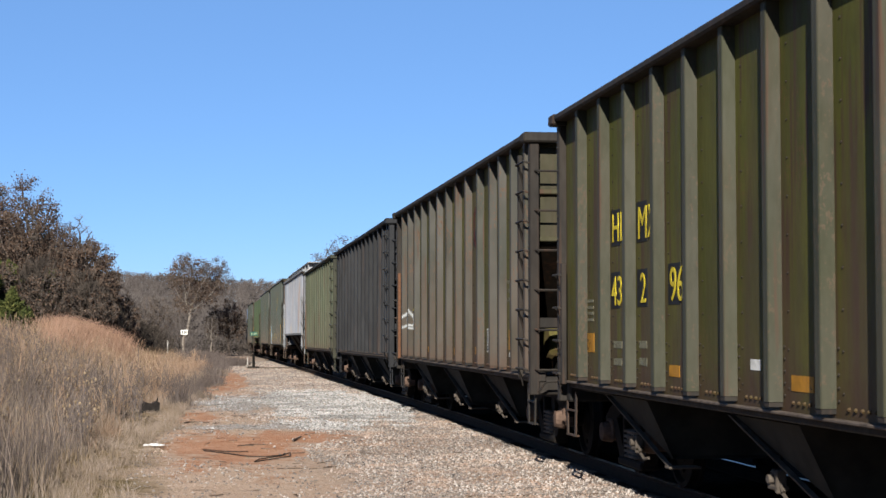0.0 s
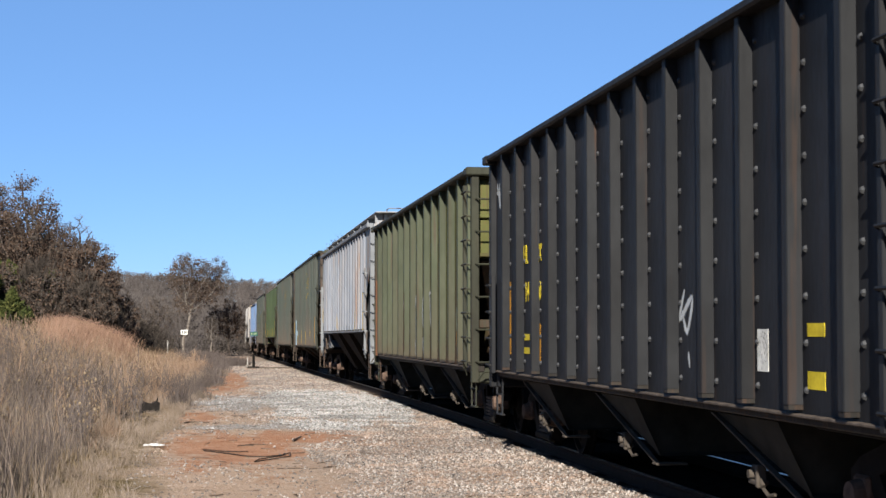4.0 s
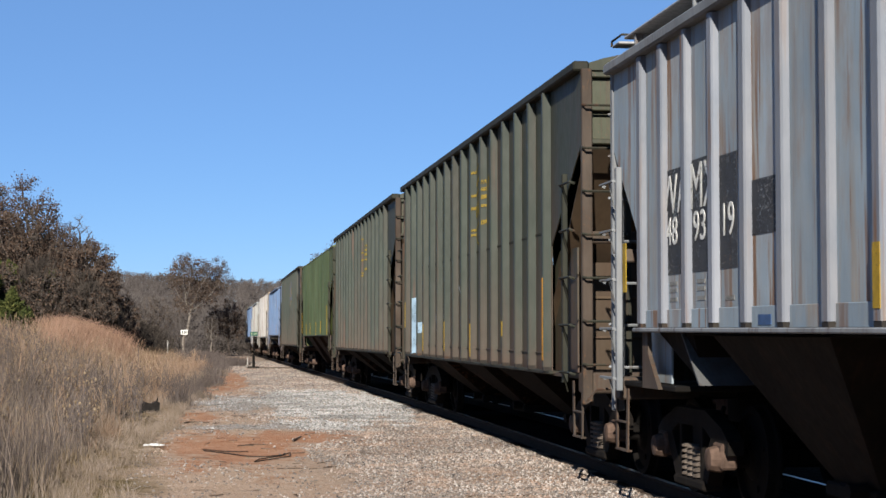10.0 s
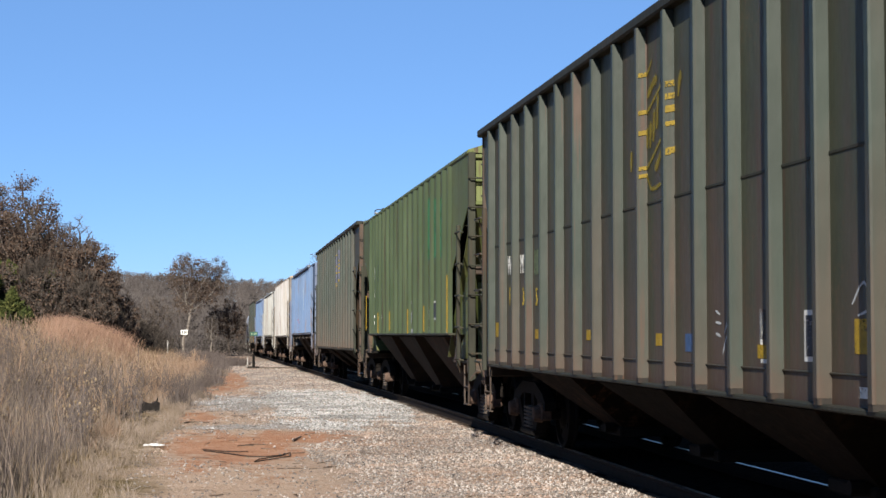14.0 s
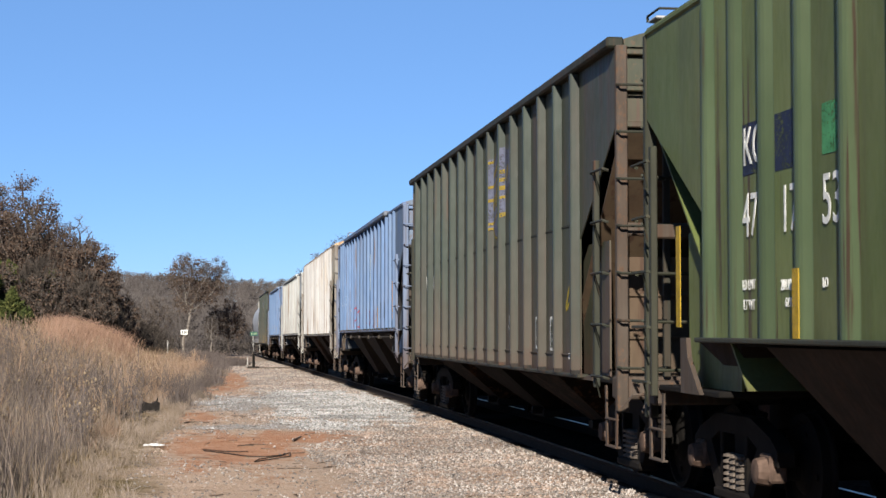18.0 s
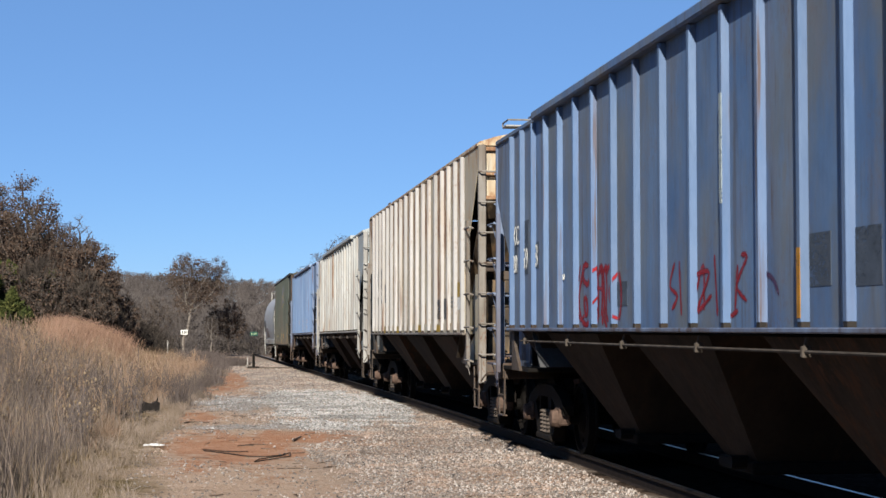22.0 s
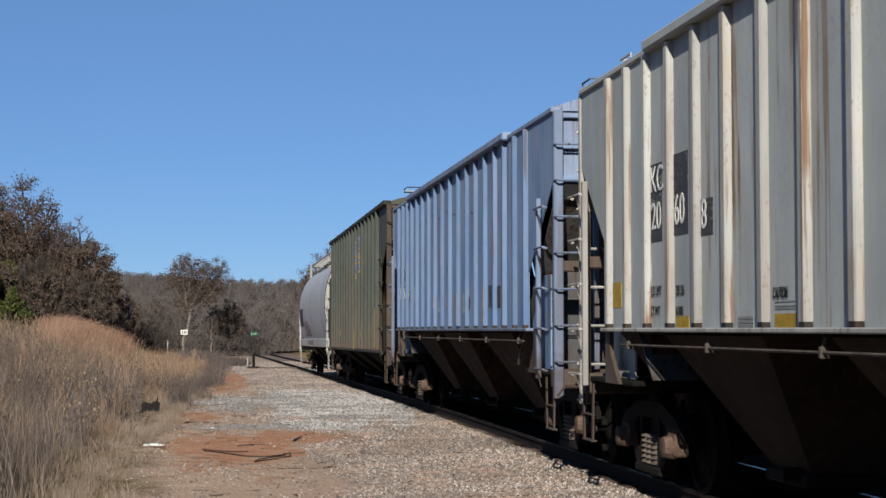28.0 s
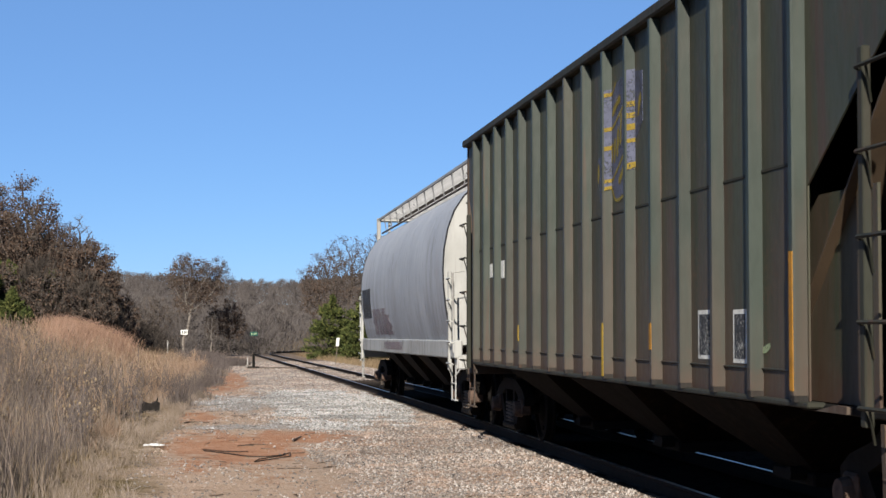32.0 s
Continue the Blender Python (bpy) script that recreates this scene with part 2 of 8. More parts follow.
    def data(self, name, mat, smooth=False):
        me = bpy.data.meshes.new(name)
        me.from_pydata(self.v, [], self.f)
        bm = bmesh.new()
        bm.from_mesh(me)
        bmesh.ops.recalc_face_normals(bm, faces=bm.faces)
        bm.to_mesh(me)
        bm.free()
        me.materials.append(mat)
        if smooth:
            me.polygons.foreach_set("use_smooth", [True] * len(me.polygons))
        return me


def part(name, shape, mat, parent=None, label="", at=None, smooth=False):
    me = shape if isinstance(shape, bpy.types.Mesh) else shape.data(name, mat, smooth)
    ob = new(name, me)
    ob.parent = parent
    if at:
        ob.location = at
    return tagged(ob, label) if label else ob


def numpy_mesh(name, verts, faces, mat, kind="stuff", label="", category=""):
    me = bpy.data.meshes.new(name)
    me.from_pydata(verts, [], faces)
    me.materials.append(mat)
    return tagged(new(name, me), label, category, kind=kind)


# ---- the line of the track ----
TRACK_X, RAIL_Z, BEND_AT, BEND_R = 5.55, 0.15, 163.0, 150.0


def drop(y):
    """How far the line has fallen below its level beside the camera."""
    t = max(0.0, y - 28.0)
    return 0.0068 * t * t / (t + 10.0) if y < 230 else drop(229.9)


def track(s):
    """Middle of the track at rail-top height, s metres past the camera, and its heading in radians to the right."""
    if s <= BEND_AT:
        return Vector((TRACK_X, s, RAIL_Z - drop(s))), 0.0
    a = (s - BEND_AT) / BEND_R
    return Vector((TRACK_X + BEND_R * (1 - math.cos(a)), BEND_AT + BEND_R * math.sin(a), RAIL_Z - drop(s))), a


def travelled(t):
    return 6.84 * t + 0.00346 * t * t


def smooth(a, b, x):
    t = min(1.0, max(0.0, (x - a) / (b - a)))
    return t * t * (3 - 2 * t)


# ---- rail cars: common parts ----
PANEL, RIBF = 1.50, 1.605
FACE, RIBS = {}, {}


def wheelset_mesh():
    s = Shape()
    s.lathe([(0.075, -1.12), (0.075, -1.0), (0.085, -0.8), (0.085, 0.8), (0.075, 1.0), (0.075, 1.12)], (0, 0, 0), "x", 12)
    for g in (-1, 1):
        s.lathe([(0.1, g * 0.82), (0.16, g * 0.8), (0.2, g * 0.765), (0.38, g * 0.745), (0.41, g * 0.79), (0.457, g * 0.785), (0.462, g * 0.71),
                 (0.485, g * 0.69), (0.485, g * 0.665), (0.4, g * 0.66), (0.38, g * 0.715), (0.2, g * 0.72), (0.14, g * 0.66), (0.1, g * 0.66)], (0, 0, 0), "x", 28)
    # four lightening marks on the plates show the turn
    for k in range(4):
        a = k * 1.5708
        for g in (-1, 1):
            s.lathe([(0.03, g * 0.76), (0.03, g * 0.775)], (0, 0.28 * math.cos(a), 0.28 * math.sin(a)), "x", 8)
    return s.data("wheelset", STEEL_WHEEL, False)


def side_frame_shape(g):
    """Cast side frame of a truck: top chord, two window openings, spring pocket."""
    s = Shape()
    x0, x1 = sorted((g * 0.93, g * 1.07))
    s.prism([(-1.12, 0.62), (-0.95, 0.72), (-0.45, 0.86), (0.45, 0.86), (0.95, 0.72), (1.12, 0.62), (1.12, 0.5), (0.8, 0.55), (0.4, 0.7), (-0.4, 0.7), (-0.8, 0.55), (-1.12, 0.5)], "x", x0, x1)
    s.prism([(-0.8, 0.56), (-0.62, 0.62), (-0.34, 0.3), (-0.34, 0.16), (-0.48, 0.18)], "x", x0, x1)
    s.prism([(0.8, 0.56), (0.62, 0.62), (0.34, 0.3), (0.34, 0.16), (0.48, 0.18)], "x", x0, x1)
    s.cbox(x0 - 0.03, x1 + 0.03, -0.48, 0.48, 0.13, 0.22, 0.02)
    s.cbox(x0, x1, -0.37, -0.29, 0.2, 0.72, 0.01)
    s.cbox(x0, x1, 0.29, 0.37, 0.2, 0.72, 0.01)
    return s


def spring_shape(g, yy):
    s = Shape()
    if yy is not None:
        prof = []
        for i in range(6):
            z = 0.225 + i * 0.052
            prof += [(0.055, z), (0.085, z + 0.012), (0.085, z + 0.03), (0.055, z + 0.04)]
        s.lathe(prof, (g * 1.02, yy, 0), "z", 10)
    return s


CAPRUST = plain("dark rusty bearing steel", (0.06, 0.04, 0.031), 0.85, 0, 0.5, 9)
FRAMECAST = plain("near-black cast steel", (0.006, 0.00475, 0.004), 0.9, 0, 0.5, 7)
# Wheel steel painted near black in place of the shade they stand in.
STEEL_WHEEL = plain("wheel steel darkened for shade", (0.0036, 0.003, 0.0026), 0.85, 0.0, 0.4, 6)
TRUCK_MESH = {}


def truck(car, y):
    """A four-wheel truck under a car. Returns its wheelsets."""
    if not TRUCK_MESH:
        TRUCK_MESH["bolster"] = Shape().cbox(-1.0, 1.0, -0.2, 0.2, 0.5, 0.72, 0.03).lathe([(0.25, 0.72), (0.25, 0.86)], (0, 0, 0), "z", 14).data("truck", GRIME_SHADE)
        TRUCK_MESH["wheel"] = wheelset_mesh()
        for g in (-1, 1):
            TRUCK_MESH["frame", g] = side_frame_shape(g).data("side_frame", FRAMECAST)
            TRUCK_MESH["spring", g] = [spring_shape(g, yy).data("coil_spring", DUSTY) for yy in (-0.17, 0.0, 0.17)]
            TRUCK_MESH["cap", g] = Shape().lathe([(0.03, g * 1.19), (0.1, g * 1.18), (0.115, g * 1.12), (0.12, g * 1.06)], (0, 0, 0), "x", 12).cbox(*sorted((g * 0.95, g * 1.1)), -0.13, 0.13, -0.09, 0.14, 0.02).data("bearing_cap", CAPRUST)
    t = part("truck", TRUCK_MESH["bolster"], None, car, at=(0, y, 0))
    sets = []
    for g in (-1, 1):
        part("side_frame", TRUCK_MESH["frame", g], None, t)
        for me in TRUCK_MESH["spring", g]:
            part("coil_spring", me, None, t)
        for dy in (-0.89, 0.89):
            part("bearing_cap", TRUCK_MESH["cap", g], None, t, at=(0, dy, 0.457))
    for dy in (-0.89, 0.89):
        sets.append(part("wheelset", TRUCK_MESH["wheel"], None, t, at=(0, dy, 0.457)))
    return sets


def coupler(car, e, g, mat):
    """e: the end of the body, g: -1 for the end that leads."""
    s = Shape()
    s.cbox(-0.1, 0.1, *sorted((e - g * 0.5, e + g * 0.42)), 0.78, 0.98, 0.02)
    s.prism([(-0.16, e + g * 0.38), (0.2, e + g * 0.38), (0.22, e + g * 0.6), (0.06, e + g * 0.66), (0.0, e + g * 0.52), (-0.14, e + g * 0.62)], "z", 0.7, 1.04)
    part("coupler", s, RUSTY, car, "rust-brown knuckle coupler")
    h = Shape().tube([(-0.35, e, 0.8), (-0.36, e + g * 0.2, 0.62), (-0.3, e + g * 0.42, 0.36), (-0.24, e + g * 0.62, 0.3)], 0.028, 6)
    part("air_hose", h, GRIME_SHADE, car, "black rubber air hose")
    lv = Shape().tube([(-1.5, e + g * 0.1, 0.82), (-1.42, e + g * 0.22, 0.95), (-0.5, e + g * 0.25, 0.98), (-0.1, e + g * 0.3, 1.06)], 0.016, 5)
    part("uncoupling_lever", lv, mat, car)




def ladder_side(car, x, y0, y1, z0, z1, n, mat):
    """Ladder with its rungs along the car."""
    g = -1 if x < 0 else 1
    s = Shape()
    s.cbox(x - 0.03, x + 0.03, y0 - 0.04, y0 + 0.04, z0, z1, 0.008)
    ob = part("ladder", s, mat, car)
    xo = x + g * 0.055
    for k in range(n):
        z = z0 + 0.12 + (z1 - z0 - 0.25) * k / (n - 1)
        r = Shape().tube([(x, y0, z - 0.02), (xo, y0, z), (xo, y1, z), (x, y1, z - 0.02)], 0.0145, 5)
        r.tube([(xo, (y0 * 0.7 + y1 * 0.3), z), (x - g * 0.02, (y0 * 0.7 + y1 * 0.3) + 0.1, z - 0.22)], 0.009, 4)
        part("rung", r, mat, ob)


def ladder_end(car, x0, x1, y, g, z0, z1, n, mat):
    """Rungs across the end of a car."""
    ob = part("end_ladder", Shape().cbox(x1 - 0.035, x1 + 0.035, *sorted((y, y + g * 0.05)), z0, z1, 0.008), mat, car)
    for k in range(n):
        z = z0 + 0.1 + (z1 - z0 - 0.25) * k / (n - 1)
        r = Shape().tube([(x0, y + g * 0.02, z), (x0 + 0.03, y + g * 0.08, z - 0.012), (x1 - 0.03, y + g * 0.08, z - 0.012), (x1, y + g * 0.02, z)], 0.0145, 5)
        part("rung", r, mat, ob)


def stirrup(car, x, y, mat, z0=1.0):
    g = -1 if x < 0 else 1
    s = Shape()
    for sy in (-1, 1):
        s.prism([(y + sy * 0.2, z0), (y + sy * 0.26, z0), (y + sy * 0.225, 0.42), (y + sy * 0.165, 0.42)], "x", *sorted((x, x - g * 0.016)))
    s.cbox(*sorted((x + g * 0.01, x - g * 0.05)), y - 0.22, y + 0.22, 0.405, 0.425, 0.005)
    s.cbox(*sorted((x + g * 0.01, x - g * 0.03)), y - 0.22, y + 0.22, 0.68, 0.7, 0.005)
    part("step_stirrup", s, mat, car)


def rib_mesh(mat, w, z0, z1, g, base=PANEL, face=RIBF, rounded=False):
    """A pressed side post with sloping flanks, on the plane of the side sheet."""
    s = Shape()
    if rounded:
        bulge = [(g * (base - 0.006 + (face - base) * math.sin(math.pi * i / 10) ** 1.6), w * (i / 10 - 0.5)) for i in range(11)]
        return s.prism(bulge, "z", z0, z1).data("side_post", mat)
    s.prism([(g * (base - 0.01), -w * 0.5), (g * (face - 0.015), -w * 0.46), (g * face, -w * 0.36), (g * face, w * 0.36), (g * (face - 0.015), w * 0.46), (g * (base - 0.01), w * 0.5)], "z", z0, z1)
    return s.data("side_post", mat)


def rivets(car, ys, z0, z1, x, mat, step=0.22, r=0.013):
    for y in ys:
        s = Shape()
        n = int((z1 - z0) / step)
        for k in range(n + 1):
            s.lathe([(r, 0.0), (r * 0.7, -r * 0.6 if x < 0 else r * 0.6), (r * 0.15, -r * 0.85 if x < 0 else r * 0.85)], (x, y, z0 + k * step), "x", 6)
        tagged(part("rivet_strip", s, mat, car), kind="stuff")


def side_sheet(car, poly, x, mat, name="side_sheet"):
    g = -1 if x < 0 else 1
    return part(name, Shape().prism(poly, "x", x, x - g * 0.012), mat, car)


def end_frame(car, e, g, zt, z_floor, body, frame_mat, zup, inset, ladder=True, top_mat=None):
    """The end structure that both hopper kinds share: corner posts, end sill, end sheet, slope sheet, ladders, coupler."""
    for sx in (-1, 1):
        x0, x1 = sorted((sx * 1.4, sx * 1.515) if zt > 4.1 else (sx * 1.46, sx * 1.58))
        part("corner_post", Shape().cbox(x0, x1, *sorted((e, e - g * (0.09 if zt > 4.1 else 0.13))), 0.78, zt, 0.012), P_SILL if zt > 4.4 else frame_mat, car)
    part("end_sill", Shape().cbox(-1.5, 1.5, *sorted((e - g * 0.02, e - g * 0.3)), z_floor - 0.22, z_floor, 0.02), P_SILL if zt > 4.1 else frame_mat, car)
    part("platform", Shape().cbox(-1.46, 1.46, *sorted((e - g * 0.3, e - g * 2.1)), z_floor - 0.08, z_floor - 0.03, 0.01), GRIME_SHADE, car)
    part("draft_sill", Shape().cbox(-0.3, 0.3, *sorted((e + g * 0.05, e - g * 2.6)), 0.66, z_floor - 0.09, 0.02), GRIME_SHADE, car)
    part("end_sheet", Shape().box(-1.45, 1.45, *sorted((e - g * inset, e - g * (inset + 0.02))), zup, zt - 0.02), top_mat or body, car)
    for k in range(3):
        z = zup + 0.06 + (zt - zup - 0.12) * k / 2
        part("end_stiffener", Shape().cbox(-1.45, 1.45, *sorted((e - g * (inset - 0.004), e - g * (inset - 0.07))), z - 0.03, z + 0.03, 0.01), top_mat or body, car)
    slope_end = 2.75
    sl = Shape()
    ya, yb = e - g * (inset + 0.01), e - g * slope_end
    sl.add([(-1.44, ya, zup), (1.44, ya, zup), (1.44, yb, z_floor), (-1.44, yb, z_floor), (-1.44, ya - g * 0.03, zup), (1.44, ya - g * 0.03, zup), (1.44, yb - g * 0.03, z_floor), (-1.44, yb - g * 0.03, z_floor)],
           [(0, 1, 2, 3), (7, 6, 5, 4), (0, 4, 5, 1), (1, 5, 6, 2), (2, 6, 7, 3), (3, 7, 4, 0)])
    # Open hoppers take the shade-darkened steel here, for the dark recess.
    part("slope_sheet", sl, HOPPER_DARK if zt < 4.1 else body, car)
    part("cross_beam", Shape().cbox(-1.46, 1.46, *sorted((e - g * 0.02, e - g * 0.14)), zup - 1.05, zup - 0.92, 0.015), P_SILL if zt > 4.1 else frame_mat, car)
    for sx in (-0.62, 0.62):
        part("end_strut", Shape().cbox(sx - 0.05, sx + 0.05, *sorted((e - g * 0.02, e - g * 0.12)), z_floor, zup, 0.01), frame_mat, car)
    coupler(car, e, g, P_SILL if zt > 4.1 else frame_mat)
    for sx in (-1, 1):
        stirrup(car, sx * 1.5, e - g * 0.35, P_SILL if zt > 4.1 else frame_mat, z_floor - 0.1)
    if ladder:
        n = 7 if zt > 4.1 else 6
        ladder_end(car, -1.52, -1.02, e, g, z_floor, zt - 0.25, n, frame_mat)


def bay(car, y0, y1, z0, z1, mat, wtop, wbot):
    """A discharge funnel under the floor, with its outlet gate."""
    ym, h = (y0 + y1) / 2, (y1 - y0) / 2
    s = Shape().frustum(z1, (-wbot, wbot, ym - 0.42, ym + 0.42), z0, (-wtop, wtop, ym - h * 0.66, ym + h * 0.66))
    b = part("hopper_bay", s, mat, car)
    gt = Shape().cbox(-wbot - 0.08, wbot + 0.08, ym - 0.5, ym + 0.5, z1 - 0.08, z1 + 0.03, 0.015)
    gt.lathe([(0.06, -wbot - 0.22), (0.06, -wbot - 0.06)], (0, ym - 0.3, z1 + 0.02), "x", 8)
    part("outlet_gate", gt, GRIME_SHADE, b)


def mark(car, y, z, w, h, mat, name="marking", label="", x=PANEL, lift=0.004):
    """A flat painted field on the near side, its middle at y, z."""
    if x == RIBF:
        x = FACE.get(car.name, RIBF)
        ys, rw, rounded = RIBS.get(car.name, ([], 0.085, False))
        near = min(ys, key=lambda q: abs(q - y)) if ys else y
        if abs(near - y) < 0.3 and not rounded:
            # tape on the outer face of the post
            return part(name, Shape().box(-x - 0.004, -x + 0.006, near - rw * 0.37, near + rw * 0.37, z - h / 2, z + h / 2), mat, car, label)
        y, w = (near if rounded and abs(near - y) < 0.3 else y), min(w, 0.12)
    return part(name, Shape().box(-x - lift, -x + 0.004, y - w / 2, y + w / 2, z - h / 2, z + h / 2), mat, car, label)


def lettering(car, text, y, z, h, mat, squeeze=0.75, x=PANEL, lift=0.009, end=None):
    """Painted letters on the near side, read from outside; y, z: lower left corner as the reader sees it."""
    cu = bpy.data.curves.new("lettering", "FONT")
    cu.body, cu.size, cu.extrude = text, h * 1.38, 0.002
    tmp = bpy.data.objects.new("lettering", cu)
    me = bpy.data.meshes.new_from_object(tmp)
    bpy.data.objects.remove(tmp)
    for v in me.vertices:
        a, b, c = v.co
        v.co = (-x - lift - c, y - a * squeeze, z + b)
    me.materials.clear()
    me.materials.append(mat)
    return part("lettering", me, mat, car)


def spray(car, strokes, r, mat, label, x=PANEL, name="graffiti", lift=0.005):
    """Sprayed lines on the sheet, a ribbon for each stroke of (y, z) points, a little ragged in width."""
    if x == RIBF:
        x = FACE.get(car.name, RIBF)
        ys, rw, rounded = RIBS.get(car.name, ([], 0.075, False))
        held = []
        for pts in strokes:
            mean = sum(q[0] for q in pts) / len(pts)
            near = min(ys, key=lambda q: abs(q - mean))
            held.append([(min(max(a, near - rw * 0.42), near + rw * 0.42), b) for a, b in pts])
        strokes, r = held, min(r, rw * 0.42)
    rnd = random.Random(len(strokes) * 7 + int(r * 1000))
    for pts in strokes:
        fine = []
        ext = [pts[0]] + list(pts) + [pts[-1]]
        for p0, p1, p2, p3 in zip(ext, ext[1:], ext[2:], ext[3:]):
            n = max(3, int(math.hypot(p2[0] - p1[0], p2[1] - p1[1]) / 0.06))
            for k in range(n):
                t = k / n
                fine.append(tuple(0.5 * (2 * b + (c - a) * t + (2 * a - 5 * b + 4 * c - d) * t * t + (3 * b - a - 3 * c + d) * t ** 3) + rnd.gauss(0, r * 0.05) for a, b, c, d in zip(p0, p1, p2, p3)))
        fine.append(pts[-1])
        v, along = [], []
        for i, (a, b) in enumerate(fine):
            p, q = fine[max(0, i - 1)], fine[min(len(fine) - 1, i + 1)]
            u, w = q[0] - p[0], q[1] - p[1]
            k = 1.35 * r * (0.8 + 0.4 * rnd.random()) * (0.55 if i in (0, len(fine) - 1) else 1) / max(1e-6, math.hypot(u, w))
            v += [(-x - lift, a - w * k, b + u * k), (-x - lift, a + w * k, b - u * k)]
        me = bpy.data.meshes.new(name)
        me.from_pydata(v, [], [(2 * i, 2 * i + 1, 2 * i + 3, 2 * i + 2) for i in range(len(fine) - 1)])
        line = me.uv_layers.new(name="line")
        for loop in me.loops:
            line.data[loop.index].uv = (loop.vertex_index % 2, loop.vertex_index // 2 / len(fine))
        me.materials.append(mat)
        part(name, me, mat, car, label)


HANGER = plain("dusty brown hanger steel", (0.05, 0.042, 0.035), 0.85, 0, 0.45, 4)
BAYSIDE = plain("dusty olive bay steel", (0.0216, 0.0194, 0.0151), 0.85, 0, 0.5, 2.5)
SILLLIP = plain("scuffed brown-grey sill edge", (0.0595, 0.0476, 0.0392), 0.8, 0, 0.5, 7)
RIVET = plain("dark rivet heads", (0.016, 0.013, 0.010), 0.7)
BOLT = plain("worn bolt heads", (0.0408, 0.0422, 0.0449), 0.5, 0.4)
P_SILL = paint("rust-brown end sill paint", (0.03, 0.021, 0.015), (0.062, 0.048, 0.038), 0.9, 0.6, 0.75, scabs=0.5)
P_ENDDIRT = paint("dirty olive end paint", (0.021, 0.021, 0.0085), (0.036, 0.033, 0.016), 0.9, 0.7, 0.7, low=0.3)
# Rusty steel darkened in colour for the shade under the cars.
HOPPER_DARK = paint("rusty hopper steel darkened for shade", (0.00809, 0.00637, 0.00488), (0.0179, 0.0141, 0.0109), 0.6, 0.8, 0.8, gloss=0.05)
# Same steel in a lighter rust brown, for sunlit slopes.
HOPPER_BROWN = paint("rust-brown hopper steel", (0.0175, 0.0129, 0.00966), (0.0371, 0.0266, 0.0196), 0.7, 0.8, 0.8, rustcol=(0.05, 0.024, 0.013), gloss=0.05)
# Same steel near black, standing for deep shade below the low sides.
HOPPER_SHADE = paint("hopper steel blackened for shade", (0.0034, 0.00297, 0.00255), (0.00765, 0.00595, 0.0051), 0.5, 0.8, 0.8, gloss=0.03)


# ---- open-top hopper ----
def open_hopper(label, body, post, frame_mat, length=14.5, ribs=14, zs=1.03, zt=3.95, bolts=False, first=6.11, pitch=1.008, posts=()):
    car = tagged(new("open_hopper_car"), label, "rail car", "cars of the freight train")
    e = length / 2
    ys = list(posts) or [first - pitch * k for k in range(ribs)]
    RIBS[car.name] = (ys, 0.075, False)
    for g in (-1, 1):
        # the sheet in panels between the posts
        cuts = [-e + 0.14] + sorted(ys) + [e - 0.14]
        for a, b in zip(cuts, cuts[1:]):
            pan = Shape()
            pan.box(*sorted((g * PANEL, g * (PANEL - 0.012))), a, b, zs - 0.03 if abs(a + b) / 2 < e - 0.3 else zs + 0.35, zt)
            part("side_panel", pan, body, car)
        hat = Shape().prism([(g * 1.49, -0.04), (g * 1.598, -0.035), (g * RIBF, -0.026), (g * RIBF, 0.066), (g * 1.598, 0.074), (g * 1.49, 0.078)], "z", zs + 0.05, zt - 0.01)
        rm = hat.data("side_post", post)
        # Dark piece in place of the shade under each post's lower end.
        cap = Shape().prism([(g * 1.495, -0.035), (g * 1.6, -0.03), (g * 1.6, 0.07), (g * 1.495, 0.074)], "z", zs + 0.015, zs + 0.047).data("post_foot", P_FRAMEB)
        for y in ys:
            part("side_post", rm, None, car, at=(0, y, 0))
            part("post_foot", cap, None, car, at=(0, y, 0))
        x0, x1 = sorted((g * 1.44, g * 1.65))
        part("top_chord", Shape().cbox(x0, x1, -e - 0.04, e + 0.04, zt - 0.01, zt + 0.07, 0.02), frame_mat, car)
        x0, x1 = sorted((g * 1.38, g * 1.492))
        part("side_sill", Shape().cbox(x0, x1, -e, e, zs - 0.09, zs + 0.03, 0.012), P_FRAMEB, car)
        x0, x1 = sorted((g * 1.47, g * 1.565))
        part("sill_lip", Shape().cbox(x0, x1, -e + 0.1, e - 0.1, zs - 0.035, zs - 0.012, 0.006), SILLLIP, car)
        ladder_side(car, g * 1.585, -e + 0.62, -e + 0.07, zs - 0.05, zt - 0.15, 8, frame_mat)
        ladder_side(car, g * 1.585, e - 0.36, e - 0.07, zs - 0.05, zs + 1.3, 4, frame_mat)
        if bolts:
            rivets(car, [y - 0.12 for y in ys], zs + 0.15, zt - 0.2, g * PANEL, BOLT, 0.32, 0.03)
        elif g < 0:
            rivets(car, [y - 0.09 for y in ys], zs + 0.1, zs + 0.52, -PANEL, RIVET, 0.085, 0.013)
            rivets(car, [y - 0.17 for y in ys], zs + 0.15, zt - 0.15, -PANEL, RIVET, 0.27, 0.011)
            for y in ys:
                row = Shape()
                for k in range(6):
                    row.lathe([(0.017, 0.0), (0.013, -0.014), (0.004, -0.02)], (-PANEL, y + 0.2 + 0.11 * k, zs + 0.055), "x", 6)
                tagged(part("rivet_row", row, body, car), kind="stuff")
    for g in (-1, 1):
        end_frame(car, g * e, g, zt, 1.0, body, frame_mat, zt - 1.3, 0.2, top_mat=body if bolts or post is P_GREEN_POST else P_ENDDIRT)
        rivets(car, [g * e - g * 0.065], 1.05, zt - 0.12, -1.58, frame_mat, 0.26, 0.018)
